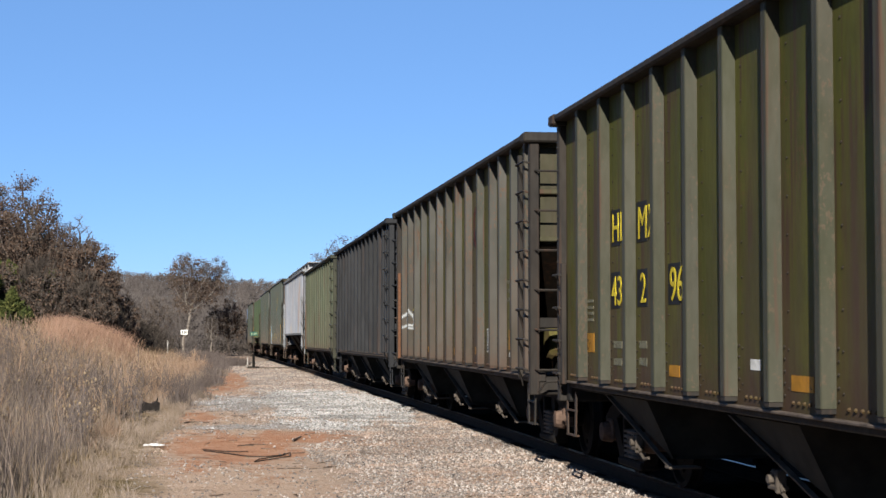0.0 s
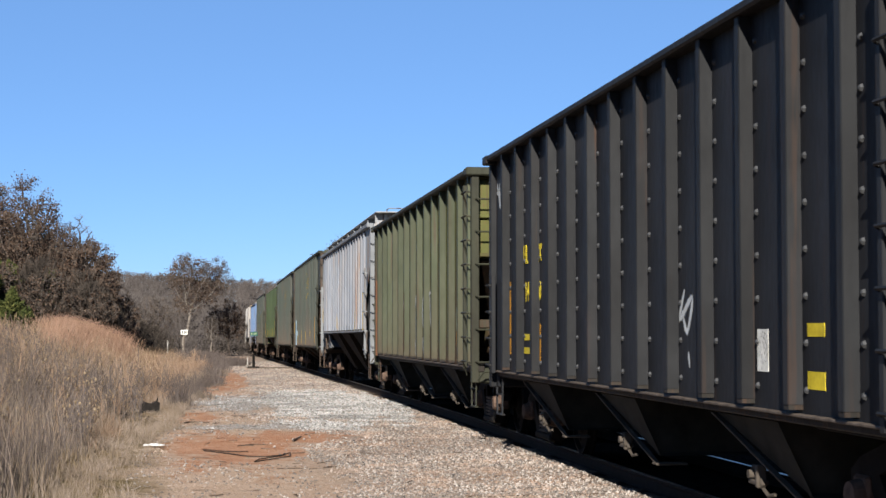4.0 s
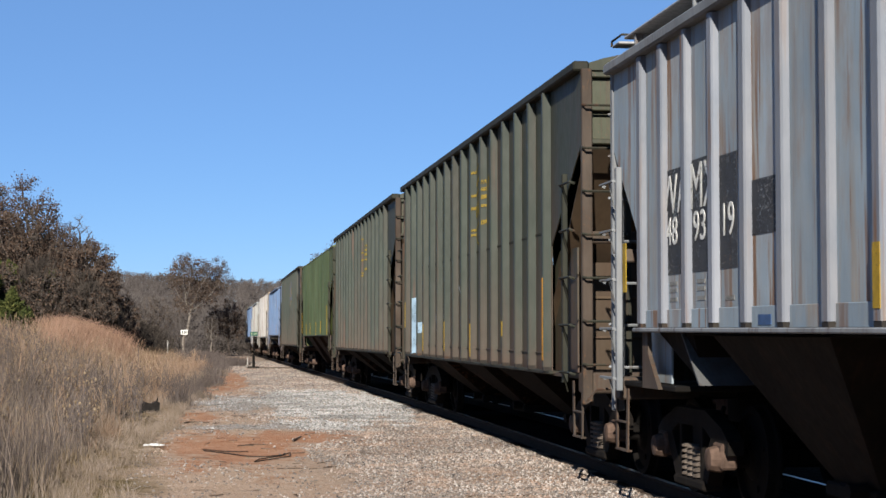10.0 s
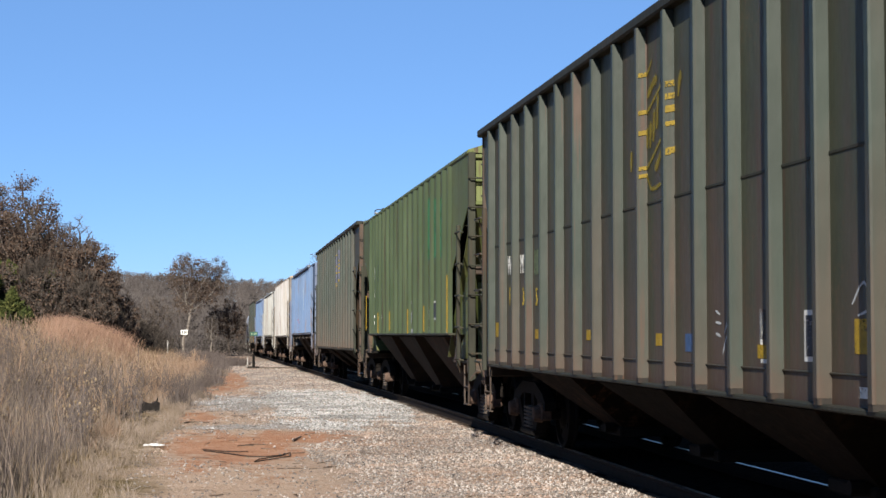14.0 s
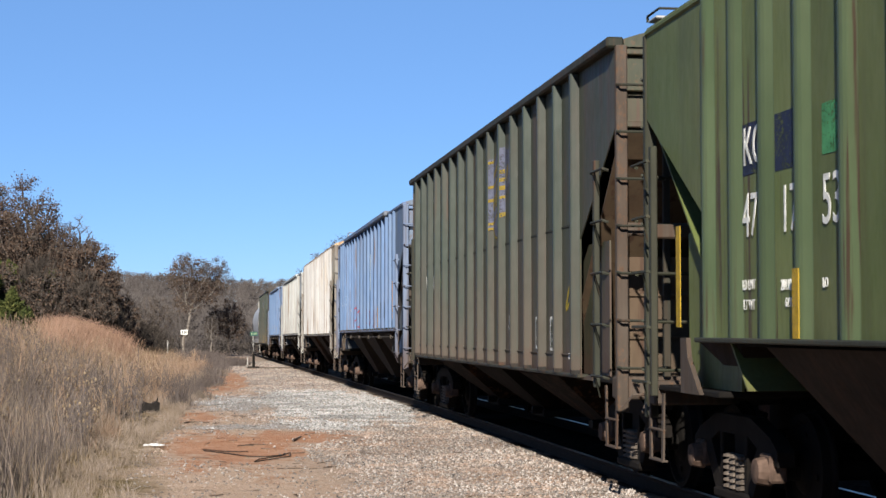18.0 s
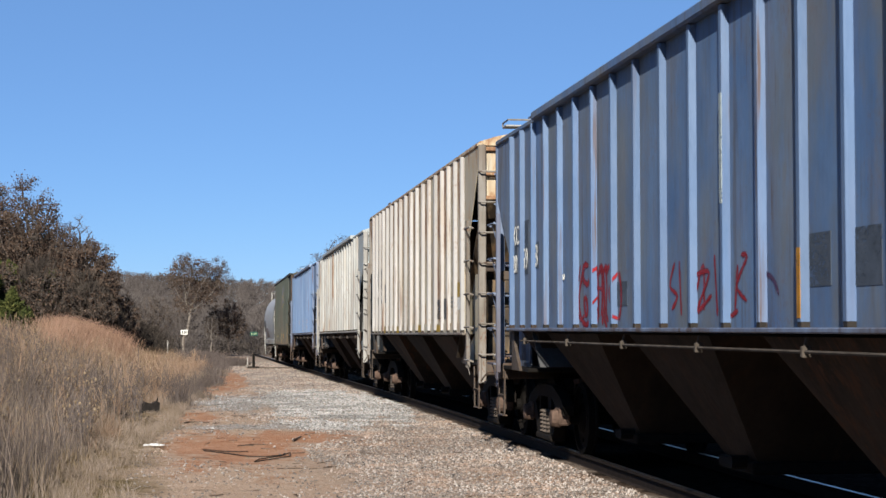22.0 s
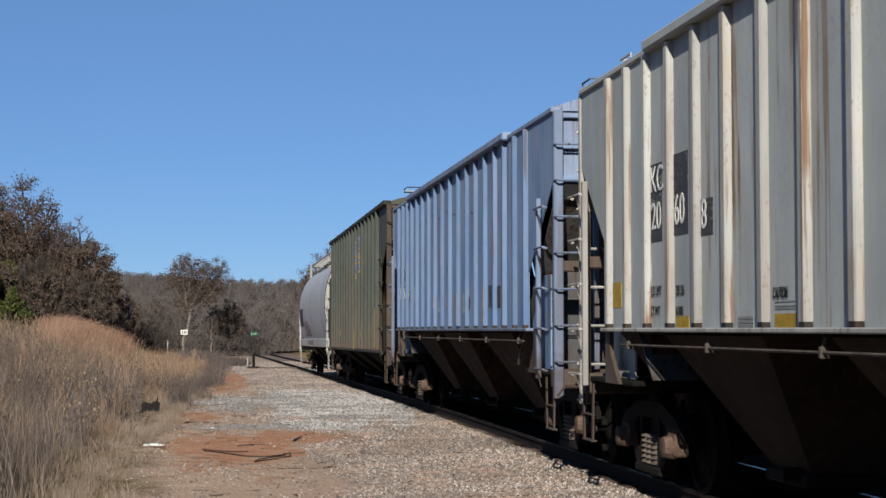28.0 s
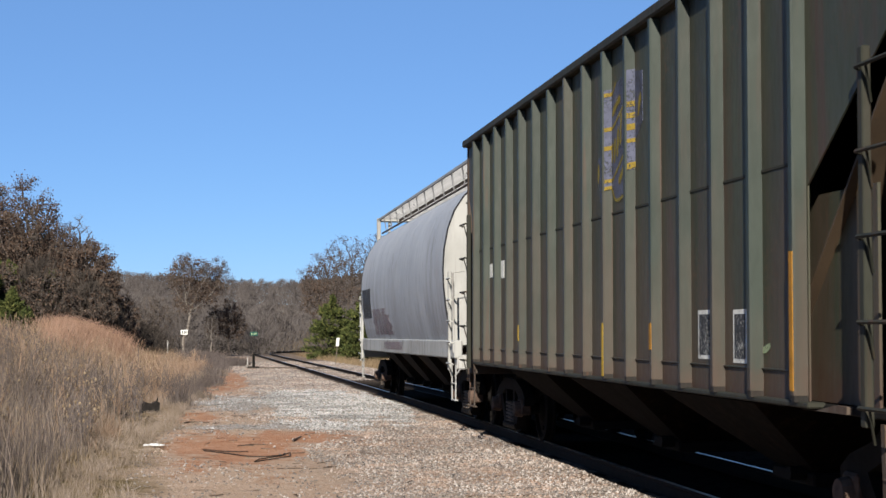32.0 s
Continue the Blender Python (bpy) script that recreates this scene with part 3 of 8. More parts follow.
        part("end_chord", Shape().cbox(-1.67, 1.67, *sorted((g * e + g * 0.06, g * e - g * 0.2)), zt - 0.05, zt + 0.075, 0.02), frame_mat, car)
    part("air_tank", Shape().lathe([(0.05, -0.5), (0.2, -0.47), (0.24, -0.4), (0.24, 0.4), (0.2, 0.47), (0.05, 0.5)], (-0.75, -e + 0.75, 1.42), "x", 16), body, car, smooth=False)
    part("air_tank_bracket", Shape().cbox(-1.1, -0.4, -e + 0.55, -e + 0.95, 1.0, 1.22, 0.02), GRIME_SHADE, car)
    # Dark sheet added to block light between the bays.
    part("floor_sheet", Shape().box(-1.38, 1.38, -e + 2.2, e - 2.2, zs - 0.11, zs - 0.095), GRIME_SHADE, car)
    for yb in (-4.26, -0.12, 4.02):
        # a funnel with one upright end and one sloping end, closed by a hinged door
        side = [(yb + 1.62, zs - 0.12), (yb + 0.16, zs - 0.12), (yb + 0.1, 0.36), (yb + 0.02, 0.36)]
        v = [(-1.36 + 0.22 * k, y, z) for (y, z), k in zip(side, (0, 0, 1, 1))] + [(1.36 - 0.22 * k, y, z) for (y, z), k in zip(side, (0, 0, 1, 1))]
        body_of = part("hopper_bay", Shape().add(v, [(0, 1, 2, 3), (7, 6, 5, 4), (0, 4, 5, 1), (1, 5, 6, 2), (2, 6, 7, 3), (3, 7, 4, 0)]), BAYSIDE, car, "dull olive-grey funnel side")
        door = Shape().add([(-1.4 + 0.2 * k + o, y + q, z) for y, z, k in ((yb + 1.64, zs - 0.12, 0), (yb - 0.06, 0.28, 1)) for o in (0, 0.05) for q in (0.0, 0.06)], [(0, 1, 5, 4), (2, 6, 7, 3), (0, 4, 6, 2), (1, 3, 7, 5), (0, 2, 3, 1), (4, 5, 7, 6)])
        door.cbox(-1.22, -0.9, yb - 0.1, yb + 0.06, 0.275, 0.3, 0.008)
        part("bay_door", door, HANGER, body_of, "worn pale door edge")
        lock = Shape().cbox(-1.3, -1.2, yb + 0.82, yb + 1.04, 0.38, 0.42, 0.01).cbox(-1.3, -1.22, yb + 0.82, yb + 0.87, 0.36, 0.54, 0.01)
        lock.tube([(-1.26, yb + 0.78, 0.38), (-1.27, yb + 0.88, 0.49), (-1.27, yb + 0.98, 0.52), (-1.27, yb + 1.06, 0.46)], 0.018, 6)
        lock.tube([(-1.26, yb + 0.84, 0.38), (-1.24, yb + 0.72, 0.31), (-1.22, yb + 0.62, 0.33)], 0.016, 6)
        lock.lathe([(0.035, -1.32), (0.035, -1.18)], (0, yb + 0.97, 0.46), "x", 10)
        part("door_lock", lock, HANGER, body_of, "grey-brown cast door lock")
    sets = truck(car, -e + 1.35) + truck(car, e - 1.35)
    return car, e - 1.35, sets


# ---- covered hopper ----
def covered_hopper(label, body, post, frame_mat, length=16.6, posts=(), zs=1.6, zt=4.17, rib_w=0.075, chord="full", lower=None, face=1.562, bays=3, end_mat=None, panel_seam=0.0, roof_mat=None, lip_drop=0.0, round_posts=False, rod=False, walk_h=0.33, walk_x=0.5, cut=0.8, flange=False):
    car = tagged(new("covered_hopper_car"), label, "rail car", "cars of the freight train")
    e = length / 2
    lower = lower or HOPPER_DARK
    end_mat = end_mat or body
    ys = sorted(posts)
    margins = {-1: e + ys[0] - 0.02, 1: e - ys[-1] - 0.02}
    ribs = len(ys)
    FACE[car.name] = face
    RIBS[car.name] = (ys, rib_w, round_posts)
    zmid = zt - 1.85
    for g in (-1, 1):
        cuts = [-e + margins[-1]] + [ys[k] for k in range(1, ribs - 1)] + [e - margins[1]]
        for a, b in zip(cuts, cuts[1:]):
            part("side_panel", Shape().box(*sorted((g * PANEL, g * (PANEL - 0.012))), a, b, zs, zt), body, car)
        for q in (-1, 1):
            ee, margin = q * e, margins[q]
            poly = [(ee - q * margin, zt), (ee - q * 0.1, zt), (ee - q * 0.1, zt - cut), (ee - q * (margin - 0.05), zmid), (ee - q * (margin - 0.05), zs), (ee - q * margin, zs)]
            side_sheet(car, poly, g * PANEL, body, "end_side_sheet")
            part("side_closure", Shape().box(*sorted((g * 1.36, g * 1.34)), *sorted((ee - q * 0.95, ee - q * (margin + 0.4))), 1.1, zmid - 0.05), body, car)
            part("bolster_web", Shape().prism([(ee - q * 1.15, zs), (ee - q * 1.32, zs), (ee - q * 1.36, min(zs, 1.35)), (ee - q * 1.7, 1.05), (ee - q * 1.15, 1.05)], "x", *sorted((g * 1.5, g * 1.46))), P_SILL, car)
        rm = rib_mesh(post, rib_w, zs - lip_drop + 0.045 * (not round_posts), zt - 0.03, g, face=face, rounded=round_posts)
        # Dark prism stands for the shadowed opening at the post's foot.
        foot = Shape().prism([(g * 1.49, -rib_w * 0.5), (g * (face - 0.004), -rib_w * 0.4), (g * (face - 0.004), rib_w * 0.4), (g * 1.49, rib_w * 0.5)], "z", zs - lip_drop, zs - lip_drop + 0.045).data("post_foot", P_FRAMEB)
        for y in ys:
            part("side_post", rm, None, car, at=(0, y, 0))
            if not round_posts:
                part("post_foot", foot, None, car, at=(0, y, 0))
        if flange:
            part("sill_flange", Shape().cbox(*sorted((g * 1.5, g * 1.512)), -e + margins[-1], e - margins[1], zs + 0.006, zs + 0.165, 0.004), body, car, "scuffed pale strip along the sill")
        if chord:
            c0, c1 = (-e + 0.05, e - 0.05) if chord == "full" else (-e + 3.0, e - 3.0)
            x0, x1 = sorted((g * 1.42, g * 1.6))
            part("top_chord", Shape().cbox(x0, x1, c0, c1, zt - 0.02, zt + 0.09, 0.02), frame_mat if chord == "full" else body, car)
            if chord != "full":
                for q in (-1, 1):
                    x0, x1 = sorted((g * 1.4, g * 1.53))
                    part("eave_strip", Shape().cbox(x0, x1, *sorted((q * (e - 3.0), q * (e - 0.08))), zt - 0.02, zt + 0.05, 0.015), body, car)
        else:
            x0, x1 = sorted((g * 1.42, g * 1.52))
            part("eave_strip", Shape().cbox(x0, x1, -e + 0.08, e - 0.08, zt - 0.03, zt + 0.04, 0.02), body, car)
        x0, x1 = sorted((g * 1.44, g * 1.57))
        part("side_sill", Shape().cbox(x0, x1, -e + margins[-1] - 0.2, e - margins[1] + 0.2, zs - 0.035, zs + 0.006, 0.01), frame_mat, car)
        if panel_seam:
            part("panel_seam", Shape().cbox(*sorted((g * 1.5, g * 1.508)), -e + margins[-1], e - margins[1], panel_seam - 0.012, panel_seam + 0.012, 0.003), frame_mat, car)
            part("foot_seam", Shape().cbox(*sorted((g * 1.5, g * 1.516)), -e + margins[-1], e - margins[1], zs + 0.2, zs + 0.215, 0.004), post, car)
        ladder_side(car, g * 1.585, -e + 0.6, -e + 0.07, 1.0, zt - 1.0 if zt < 4.3 else zt - 1.1, 5, frame_mat)
        ladder_side(car, g * 1.585, e - 0.6, e - 0.07, 1.0, zt - 1.0 if zt < 4.3 else zt - 1.1, 5, frame_mat)
    # roof, rounded, with running board and hatches
    arch = [(-1.5 + 3.0 * i / 12, zt + 0.05 + 0.24 * math.sin(math.pi * i / 12) ** 0.8) for i in range(13)] + [(1.5, zt - 0.0), (-1.5, zt - 0.0)]
    part("roof", Shape().prism(arch, "y", -e + 0.1, e - 0.1), roof_mat or body, car)
    for k in range(4):
        y0 = -e + 1.2 + (length - 2.4) * k / 4
        part("roof_hatch", Shape().cbox(-0.32, 0.32, y0 + 0.15, y0 + (length - 2.4) / 4 - 0.15, zt + 0.26, zt + 0.38, 0.03), roof_mat or body, car)
    wz = zt + walk_h
    for xx in (-walk_x, walk_x):
        wk = part("running_board", Shape().cbox(xx - 0.28, xx + 0.28, -e + 0.05, e - 0.05, wz - 0.05, wz - 0.02, 0.01), GALV, car, "galvanised roof walk")
        for k in range(9):
            y = -e + 0.4 + (length - 0.8) * k / 8
            part("board_bracket", Shape().box(xx - 0.26, xx + 0.26, y - 0.02, y + 0.02, zt + 0.12, wz - 0.05), frame_mat, wk)
    for q in (-1, 1):
        y = q * (e - 0.02)
        s = Shape().tube([(-1.05, y - q * 0.5, wz), (-1.05, y - q * 0.5, wz + 0.06), (-1.05, y - q * 0.05, wz + 0.06), (-0.6, y - q * 0.05, wz + 0.06), (-0.6, y - q * 0.5, wz + 0.06), (-0.6, y - q * 0.5, wz)], 0.014, 5)
        part("roof_grab_rail", s, frame_mat, car)
        part("end_running_board", Shape().cbox(-1.1, 1.1, *sorted((y, y - q * 0.3)), wz - 0.05, wz - 0.02, 0.01), GALV, car)
    for g in (-1, 1):
        end_frame(car, g * e, g, zt, 1.12, end_mat, frame_mat, zt - 0.85, 0.1, top_mat=body)
        lo = Shape().box(-1.2, 1.2, *sorted((g * (e - 1.0), g * (e - 1.03))), 1.1, 2.35)
        part("bulkhead", lo, end_mat, car)
        for z in (1.5, 1.95):
            part("bulkhead_rib", Shape().cbox(-1.2, 1.2, *sorted((g * (e - 1.0), g * (e - 0.97))), z - 0.015, z + 0.015, 0.005), end_mat, car)
    # brake wheel at the trailing end
    bw = Shape().lathe([(0.02, 0.0), (0.04, 0.03)], (-0.35, e + 0.06, 2.9), "y", 8)
    for k in range(16):
        a0, a1 = k * 0.3927, (k + 1) * 0.3927
        bw.tube([(-0.35 + 0.27 * math.cos(a0), e + 0.08, 2.9 + 0.27 * math.sin(a0)), (-0.35 + 0.27 * math.cos(a1), e + 0.08, 2.9 + 0.27 * math.sin(a1))], 0.014, 5)
    for k in range(5):
        a = k * 1.2566
        bw.tube([(-0.35, e + 0.07, 2.9), (-0.35 + 0.27 * math.cos(a), e + 0.08, 2.9 + 0.27 * math.sin(a))], 0.011, 4)
    part("brake_wheel", bw, frame_mat, car)
    span = (length - 5.0) / bays
    for k in range(bays):
        y0 = -e + 2.5 + span * k
        # Added dark sheet over each bay, keeps light out of the gaps.
        part("floor_sheet", Shape().box(-1.42, 1.42, y0, y0 + span, zs - 0.06, zs - 0.045), GRIME_SHADE, car)
        bay(car, y0, y0 + span, zs - 0.06, 0.4, lower, 1.44, 0.6 if lower is HOPPER_SHADE else 0.72)
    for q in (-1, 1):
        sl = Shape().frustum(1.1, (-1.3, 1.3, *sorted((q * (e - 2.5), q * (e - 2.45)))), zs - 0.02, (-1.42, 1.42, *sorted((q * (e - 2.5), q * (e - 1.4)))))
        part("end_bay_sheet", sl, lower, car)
    pipe = Shape().tube([(-1.52, -e + 1.9, zs - 0.16), (-1.52, e - 1.9, zs - 0.16)], 0.014, 6)
    for k in range(6):
        y = -e + 2.2 + (length - 4.4) * k / 5
        pipe.cbox(-1.545, -1.48, y - 0.022, y + 0.022, zs - 0.2, zs - 0.12, 0.006).tube([(-1.52, y, zs - 0.13), (-1.5, y, zs - 0.06)], 0.012, 5)
    if rod:
        part("gate_rod", pipe, HANGER, car, "grey rod along the sill")
    sets = truck(car, -e + 1.25) + truck(car, e - 1.25)
    return car, e - 1.25, sets


# ---- round-bodied covered hopper at the train's tail ----
ROUND = [(1.36, 1.3), (1.44, 1.55), (1.51, 1.9), (1.555, 2.3), (1.565, 2.6), (1.545, 2.95), (1.48, 3.3), (1.37, 3.6), (1.2, 3.86), (0.98, 4.05), (0.7, 4.17), (0.36, 4.23), (0.0, 4.25)]


def round_x(z):
    """Half width of the round body at a height."""
    for (a, b), (c, d) in zip(ROUND, ROUND[1:]):
        if b <= z <= d:
            return a + (c - a) * (z - b) / (d - b)
    return ROUND[0][0]


def wrap_patch(car, y0, y1, z0, z1, mat, label, ragged=0.0, seed=1):
    """A painted patch that follows the round body."""
    rnd = random.Random(seed)
    y0, y1, n = min(y0, 6.7), min(y1, 7.1), 6
    v, f = [], []
    for k in range(n + 1):
        z = z0 + (z1 - z0) * k / n
        for y in (y0 + rnd.uniform(-ragged, ragged), y1 + rnd.uniform(-ragged, ragged)):
            v += [(-round_x(z) - 0.006, y, z), (-round_x(z) + 0.004, y, z)]
    for k in range(n):
        j = 4 * k
        f += [(j, j + 2, j + 6, j + 4), (j, j + 4, j + 5, j + 1), (j + 2, j + 3, j + 7, j + 6)]
    return part("paint_patch", Shape().add(v, f), mat, car, label)


def round_hopper(label, body, white, length=16.6):
    car = tagged(new("round_hopper_car"), label, "rail car", "cars of the freight train")
    e, zt = length / 2, 4.25
    ring = [(-x, z) for x, z in ROUND] + [(x, z) for x, z in reversed(ROUND[:-1])]
    b = e - 0.85
    hull, n = Shape(), len(ring)
    steps = 9
    v = [(x, -b + 2 * b * k / (steps - 1), z) for k in range(steps) for x, z in ring]
    hull.add(v, [(k * n + i, k * n + i + 1, (k + 1) * n + i + 1, (k + 1) * n + i) for k in range(steps - 1) for i in range(n - 1)])
    part("tank_body", hull, body, car, "dull grey body with dark stains along its foot", smooth=True)
    part("body_floor", Shape().box(-1.35, 1.35, -b, b, 1.29, 1.32), GRIME_SHADE, car)
    for q in (-1, 1):
        part("head_sheet", Shape().prism([(x * 0.992, 1.32 + (z - 1.3) * 0.985) for x, z in ring], "y", *sorted((q * b, q * (b + 0.03)))), white, car, "white end sheet")
        part("head_band", Shape().prism([(x * 1.004, z + 0.004) for x, z in ring], "y", *sorted((q * (b - 0.05), q * (b + 0.012)))), BLACKP, car)
    for g in (-1, 1):
        x0, x1 = sorted((g * 1.36, g * 1.5))
        part("side_sill", Shape().cbox(x0, x1, -e, e, 1.1, 1.4, 0.02), white, car, "white painted side sill")
        for q in (-1, 1):
            x0, x1 = sorted((g * 0.98, g * 1.08))
            part("end_post", Shape().cbox(x0, x1, *sorted((q * e, q * (e - 0.1))), 1.1, zt + 0.3, 0.012), white, car)
            x0, x1 = sorted((g * 0.72, g * 0.78))
            part("end_post", Shape().cbox(x0, x1, *sorted((q * e, q * (e - 0.08))), 1.1, zt + 0.3, 0.012), white, car)
            ladder_side(car, g * 1.5, q * (e - 0.5), q * (e - 0.05), 0.9, 2.55, 5, white)
            stirrup(car, g * 1.47, q * (e - 0.3), white)
            part("grab_iron", Shape().tube([(g * 1.5, q * (e - 0.06), 1.2), (g * 1.52, q * (e - 0.04), 2.5), (g * 1.2, q * (e - 0.04), 2.55), (g * 1.18, q * (e - 0.06), 1.2)], 0.018, 5), white, car)
    for q in (-1, 1):
        part("end_sill", Shape().cbox(-1.45, 1.45, *sorted((q * e, q * (e - 0.3))), 0.92, 1.16, 0.02), white, car)
        part("platform", Shape().cbox(-1.4, 1.4, *sorted((q * (e - 0.3), q * (e - 1.5))), 1.1, 1.16, 0.01), GRIME_SHADE, car)
        part("draft_sill", Shape().cbox(-0.3, 0.3, *sorted((q * e, q * (e - 2.5))), 0.66, 1.1, 0.02), GRIME_SHADE, car)
        part("end_header", Shape().cbox(-1.08, 1.08, *sorted((q * e, q * (e - 0.1))), zt + 0.2, zt + 0.3, 0.015), white, car)
        coupler(car, q * e, q, white)
        ladder_end(car, -1.0, -0.55, q * e, q, 1.1, zt, 8, white)
        for sx in (-0.9, 0.9):
            part("end_brace", Shape().tube([(sx, q * (e - 0.1), 1.15), (sx * 0.9, q * (b + 0.02), 2.6)], 0.045, 6), white, car)
    wk = part("running_board", Shape().cbox(-0.5, -0.47, -e, e, zt + 0.22, zt + 0.29, 0.008).cbox(0.47, 0.5, -e, e, zt + 0.22, zt + 0.29, 0.008), DUSTY, car, "open steel roof grating")
    n = 92
    slat = Shape().box(-0.98, 0.98, -0.03, 0.03, zt + 0.29, zt + 0.31).data("grating_slat", GALV)
    for k in range(n):
        part("grating_slat", slat, None, wk, at=(0, -e + 0.1 + (length - 0.2) * k / (n - 1), 0))
    for xx in (-1.0, 1.0):
        part("walk_edge", Shape().cbox(xx - 0.02, xx + 0.02, -e, e, zt + 0.25, zt + 0.31, 0.006), white, car)
        for k in range(12):
            y = -b + 0.2 + (2 * b - 0.4) * k / 11
            part("walk_bracket", Shape().tube([(xx, y, zt + 0.26), (xx * 0.9, y + 0.25, zt - 0.12)], 0.014, 4), GALV, car)
    part("eave_rail", Shape().tube([(-1.02, -b, zt - 0.14), (-1.02, b, zt - 0.14)], 0.022, 6), DUSTY, car)
    span = (length - 4.4) / 4
    for k in range(4):
        y0 = -e + 2.2 + span * k
        bay(car, y0, y0 + span, 1.28, 0.4, HOPPER_DARK, 1.34, 0.55)
    sets = truck(car, -e + 1.4) + truck(car, e - 1.4)
    return car, e - 1.4, sets


# ---- the train, from its head to its tail ----
# Most post tones are held below their sheets' to offset sun on flanks.
P_OLIVE = paint("olive green paint", (0.0385, 0.0408, 0.00417), (0.0579, 0.0565, 0.00739), 1.0, 1.0, 0.7, low=0.6, scabs=0.55, runs=0.8, gloss=0.18)
P_OLIVE_POST = paint("weathered olive post paint", (0.0213, 0.023, 0.0121), (0.0323, 0.0323, 0.023), 0.25, 0.5, 0.7, scabs=0.6, scabcol=(0.055, 0.037, 0.024))
P_BROWN = paint("brown-stained olive paint", (0.0449, 0.045, 0.0063), (0.0651, 0.0594, 0.0135), 1.0, 0.7, 0.7, low=0.85, scabs=0.85, scabcol=(0.036, 0.016, 0.008), runs=0.8, gloss=0.18)
P_BROWN_POST = paint("scaled grey-brown post paint", (0.0185, 0.0199, 0.0146), (0.032, 0.0335, 0.0286), 0.4, 0.8, 0.7, low=0.5, chalk=(0.044, 0.042, 0.038), scabs=0.8, scabcol=(0.06, 0.032, 0.018))
P_BLACK = paint("worn black paint", (0.00584, 0.00642, 0.0084), (0.0128, 0.0139, 0.0172), 0.05, 0.4, 0.6, runs=0.1, gloss=0.14)
P_BLACK_POST = paint("dusty black post paint", (0.00696, 0.00756, 0.00907), (0.0133, 0.0144, 0.0166), 0.05, 0.4, 0.6, runs=0.06, gloss=0.14)
P_GREEN = paint("moss green paint", (0.0494, 0.0524, 0.0124), (0.0694, 0.0747, 0.0208), 0.7, 0.45, 0.65, low=0.85, scabs=0.35, runs=0.8, gloss=0.18)
P_GREEN_POST = paint("weathered blue-green post paint", (0.0303, 0.038, 0.0206), (0.0434, 0.0512, 0.0302), 0.25, 0.4, 0.65, low=0.3)
P_FRAMEB = paint("brown-black frame paint", (0.00638, 0.00529, 0.00446), (0.0166, 0.0134, 0.0105), 0.7, 0.5, 0.75)
P_FRAMEG = paint("dirty green frame paint", (0.0137, 0.0143, 0.00845), (0.025, 0.027, 0.0161), 0.5, 0.5, 0.7)
P_GREY = paint("pale grey paint", (0.18, 0.231, 0.275), (0.229, 0.282, 0.324), 0.95, 0.1, 0.65, (0.11, 0.052, 0.025), low=0.1, eaves=0.22, halo=(0.21, 0.15, 0.085), runs=0.9)
P_GREY_POST = paint("pale grey post paint toned down for sun", (0.107, 0.122, 0.15), (0.142, 0.151, 0.174), 0.5, 0.2, 0.65, (0.102, 0.051, 0.0255), halo=(0.21, 0.15, 0.085))
P_DKGREEN = paint("dull dark green paint", (0.017, 0.021, 0.0102), (0.027, 0.0311, 0.016), 0.7, 0.95, 0.6, low=0.9, scabs=0.4, runs=0.7, gloss=0.4)
P_DKGREEN_POST = paint("faded grey-green post paint", (0.00913, 0.0155, 0.0111), (0.0145, 0.0227, 0.0166), 0.25, 0.35, 0.55, low=0.6, runs=0.4, gloss=0.36)
P_GREENL = paint("leaf green paint", (0.0658, 0.0849, 0.0235), (0.0934, 0.108, 0.0376), 0.3, 0.4, 0.6, low=0.2)
P_GREENL_POST = paint("leaf green post paint", (0.0478, 0.0696, 0.032), (0.0669, 0.0898, 0.0445), 0.35, 0.25, 0.6)
P_BLUE = paint("chalky blue paint", (0.0403, 0.0912, 0.197), (0.072, 0.13, 0.235), 0.35, 0.35, 0.65, (0.04, 0.036, 0.036), low=0.2, eaves=0.05, chalk=(0.088, 0.098, 0.102), scabs=0.25)
P_BLUE_POST = paint("chalky blue post paint", (0.056, 0.104, 0.2), (0.078, 0.125, 0.215), 0.45, 0.3, 0.65, (0.0578, 0.0374, 0.0306))
P_CREAM = paint("cream paint", (0.321, 0.285, 0.207), (0.358, 0.328, 0.259), 0.2, 0.0, 0.65, (0.0765, 0.0382, 0.0195), eaves=1.0, low=0.25, halo=(0.21, 0.15, 0.085))
P_CREAM_POST = paint("cream post paint toned down for sun", (0.229, 0.226, 0.222), (0.27, 0.267, 0.268), 0.4, 0.1, 0.65, (0.0765, 0.0382, 0.0195), scabs=0.3, scabcol=(0.13, 0.062, 0.028), halo=(0.21, 0.15, 0.085))
P_WHITEG = paint("white-grey paint", (0.244, 0.272, 0.278), (0.291, 0.313, 0.314), 0.35, 0.1, 0.65, (0.1, 0.05, 0.025), low=0.06, scabs=0.15, scabcol=(0.13, 0.062, 0.028), halo=(0.21, 0.15, 0.085))
P_WHITEG_POST = paint("white-grey post paint toned down for sun", (0.22, 0.227, 0.221), (0.27, 0.275, 0.268), 0.5, 0.15, 0.65, (0.1, 0.05, 0.025), low=0.3, scabs=0.35, scabcol=(0.13, 0.062, 0.028), halo=(0.21, 0.15, 0.085))
P_BLUE2 = paint("faded light blue paint", (0.072, 0.144, 0.278), (0.106, 0.182, 0.302), 0.5, 0.3, 0.65, (0.058, 0.037, 0.03), low=0.08, eaves=0.14, chalk=(0.12, 0.185, 0.29), scabs=0.15)
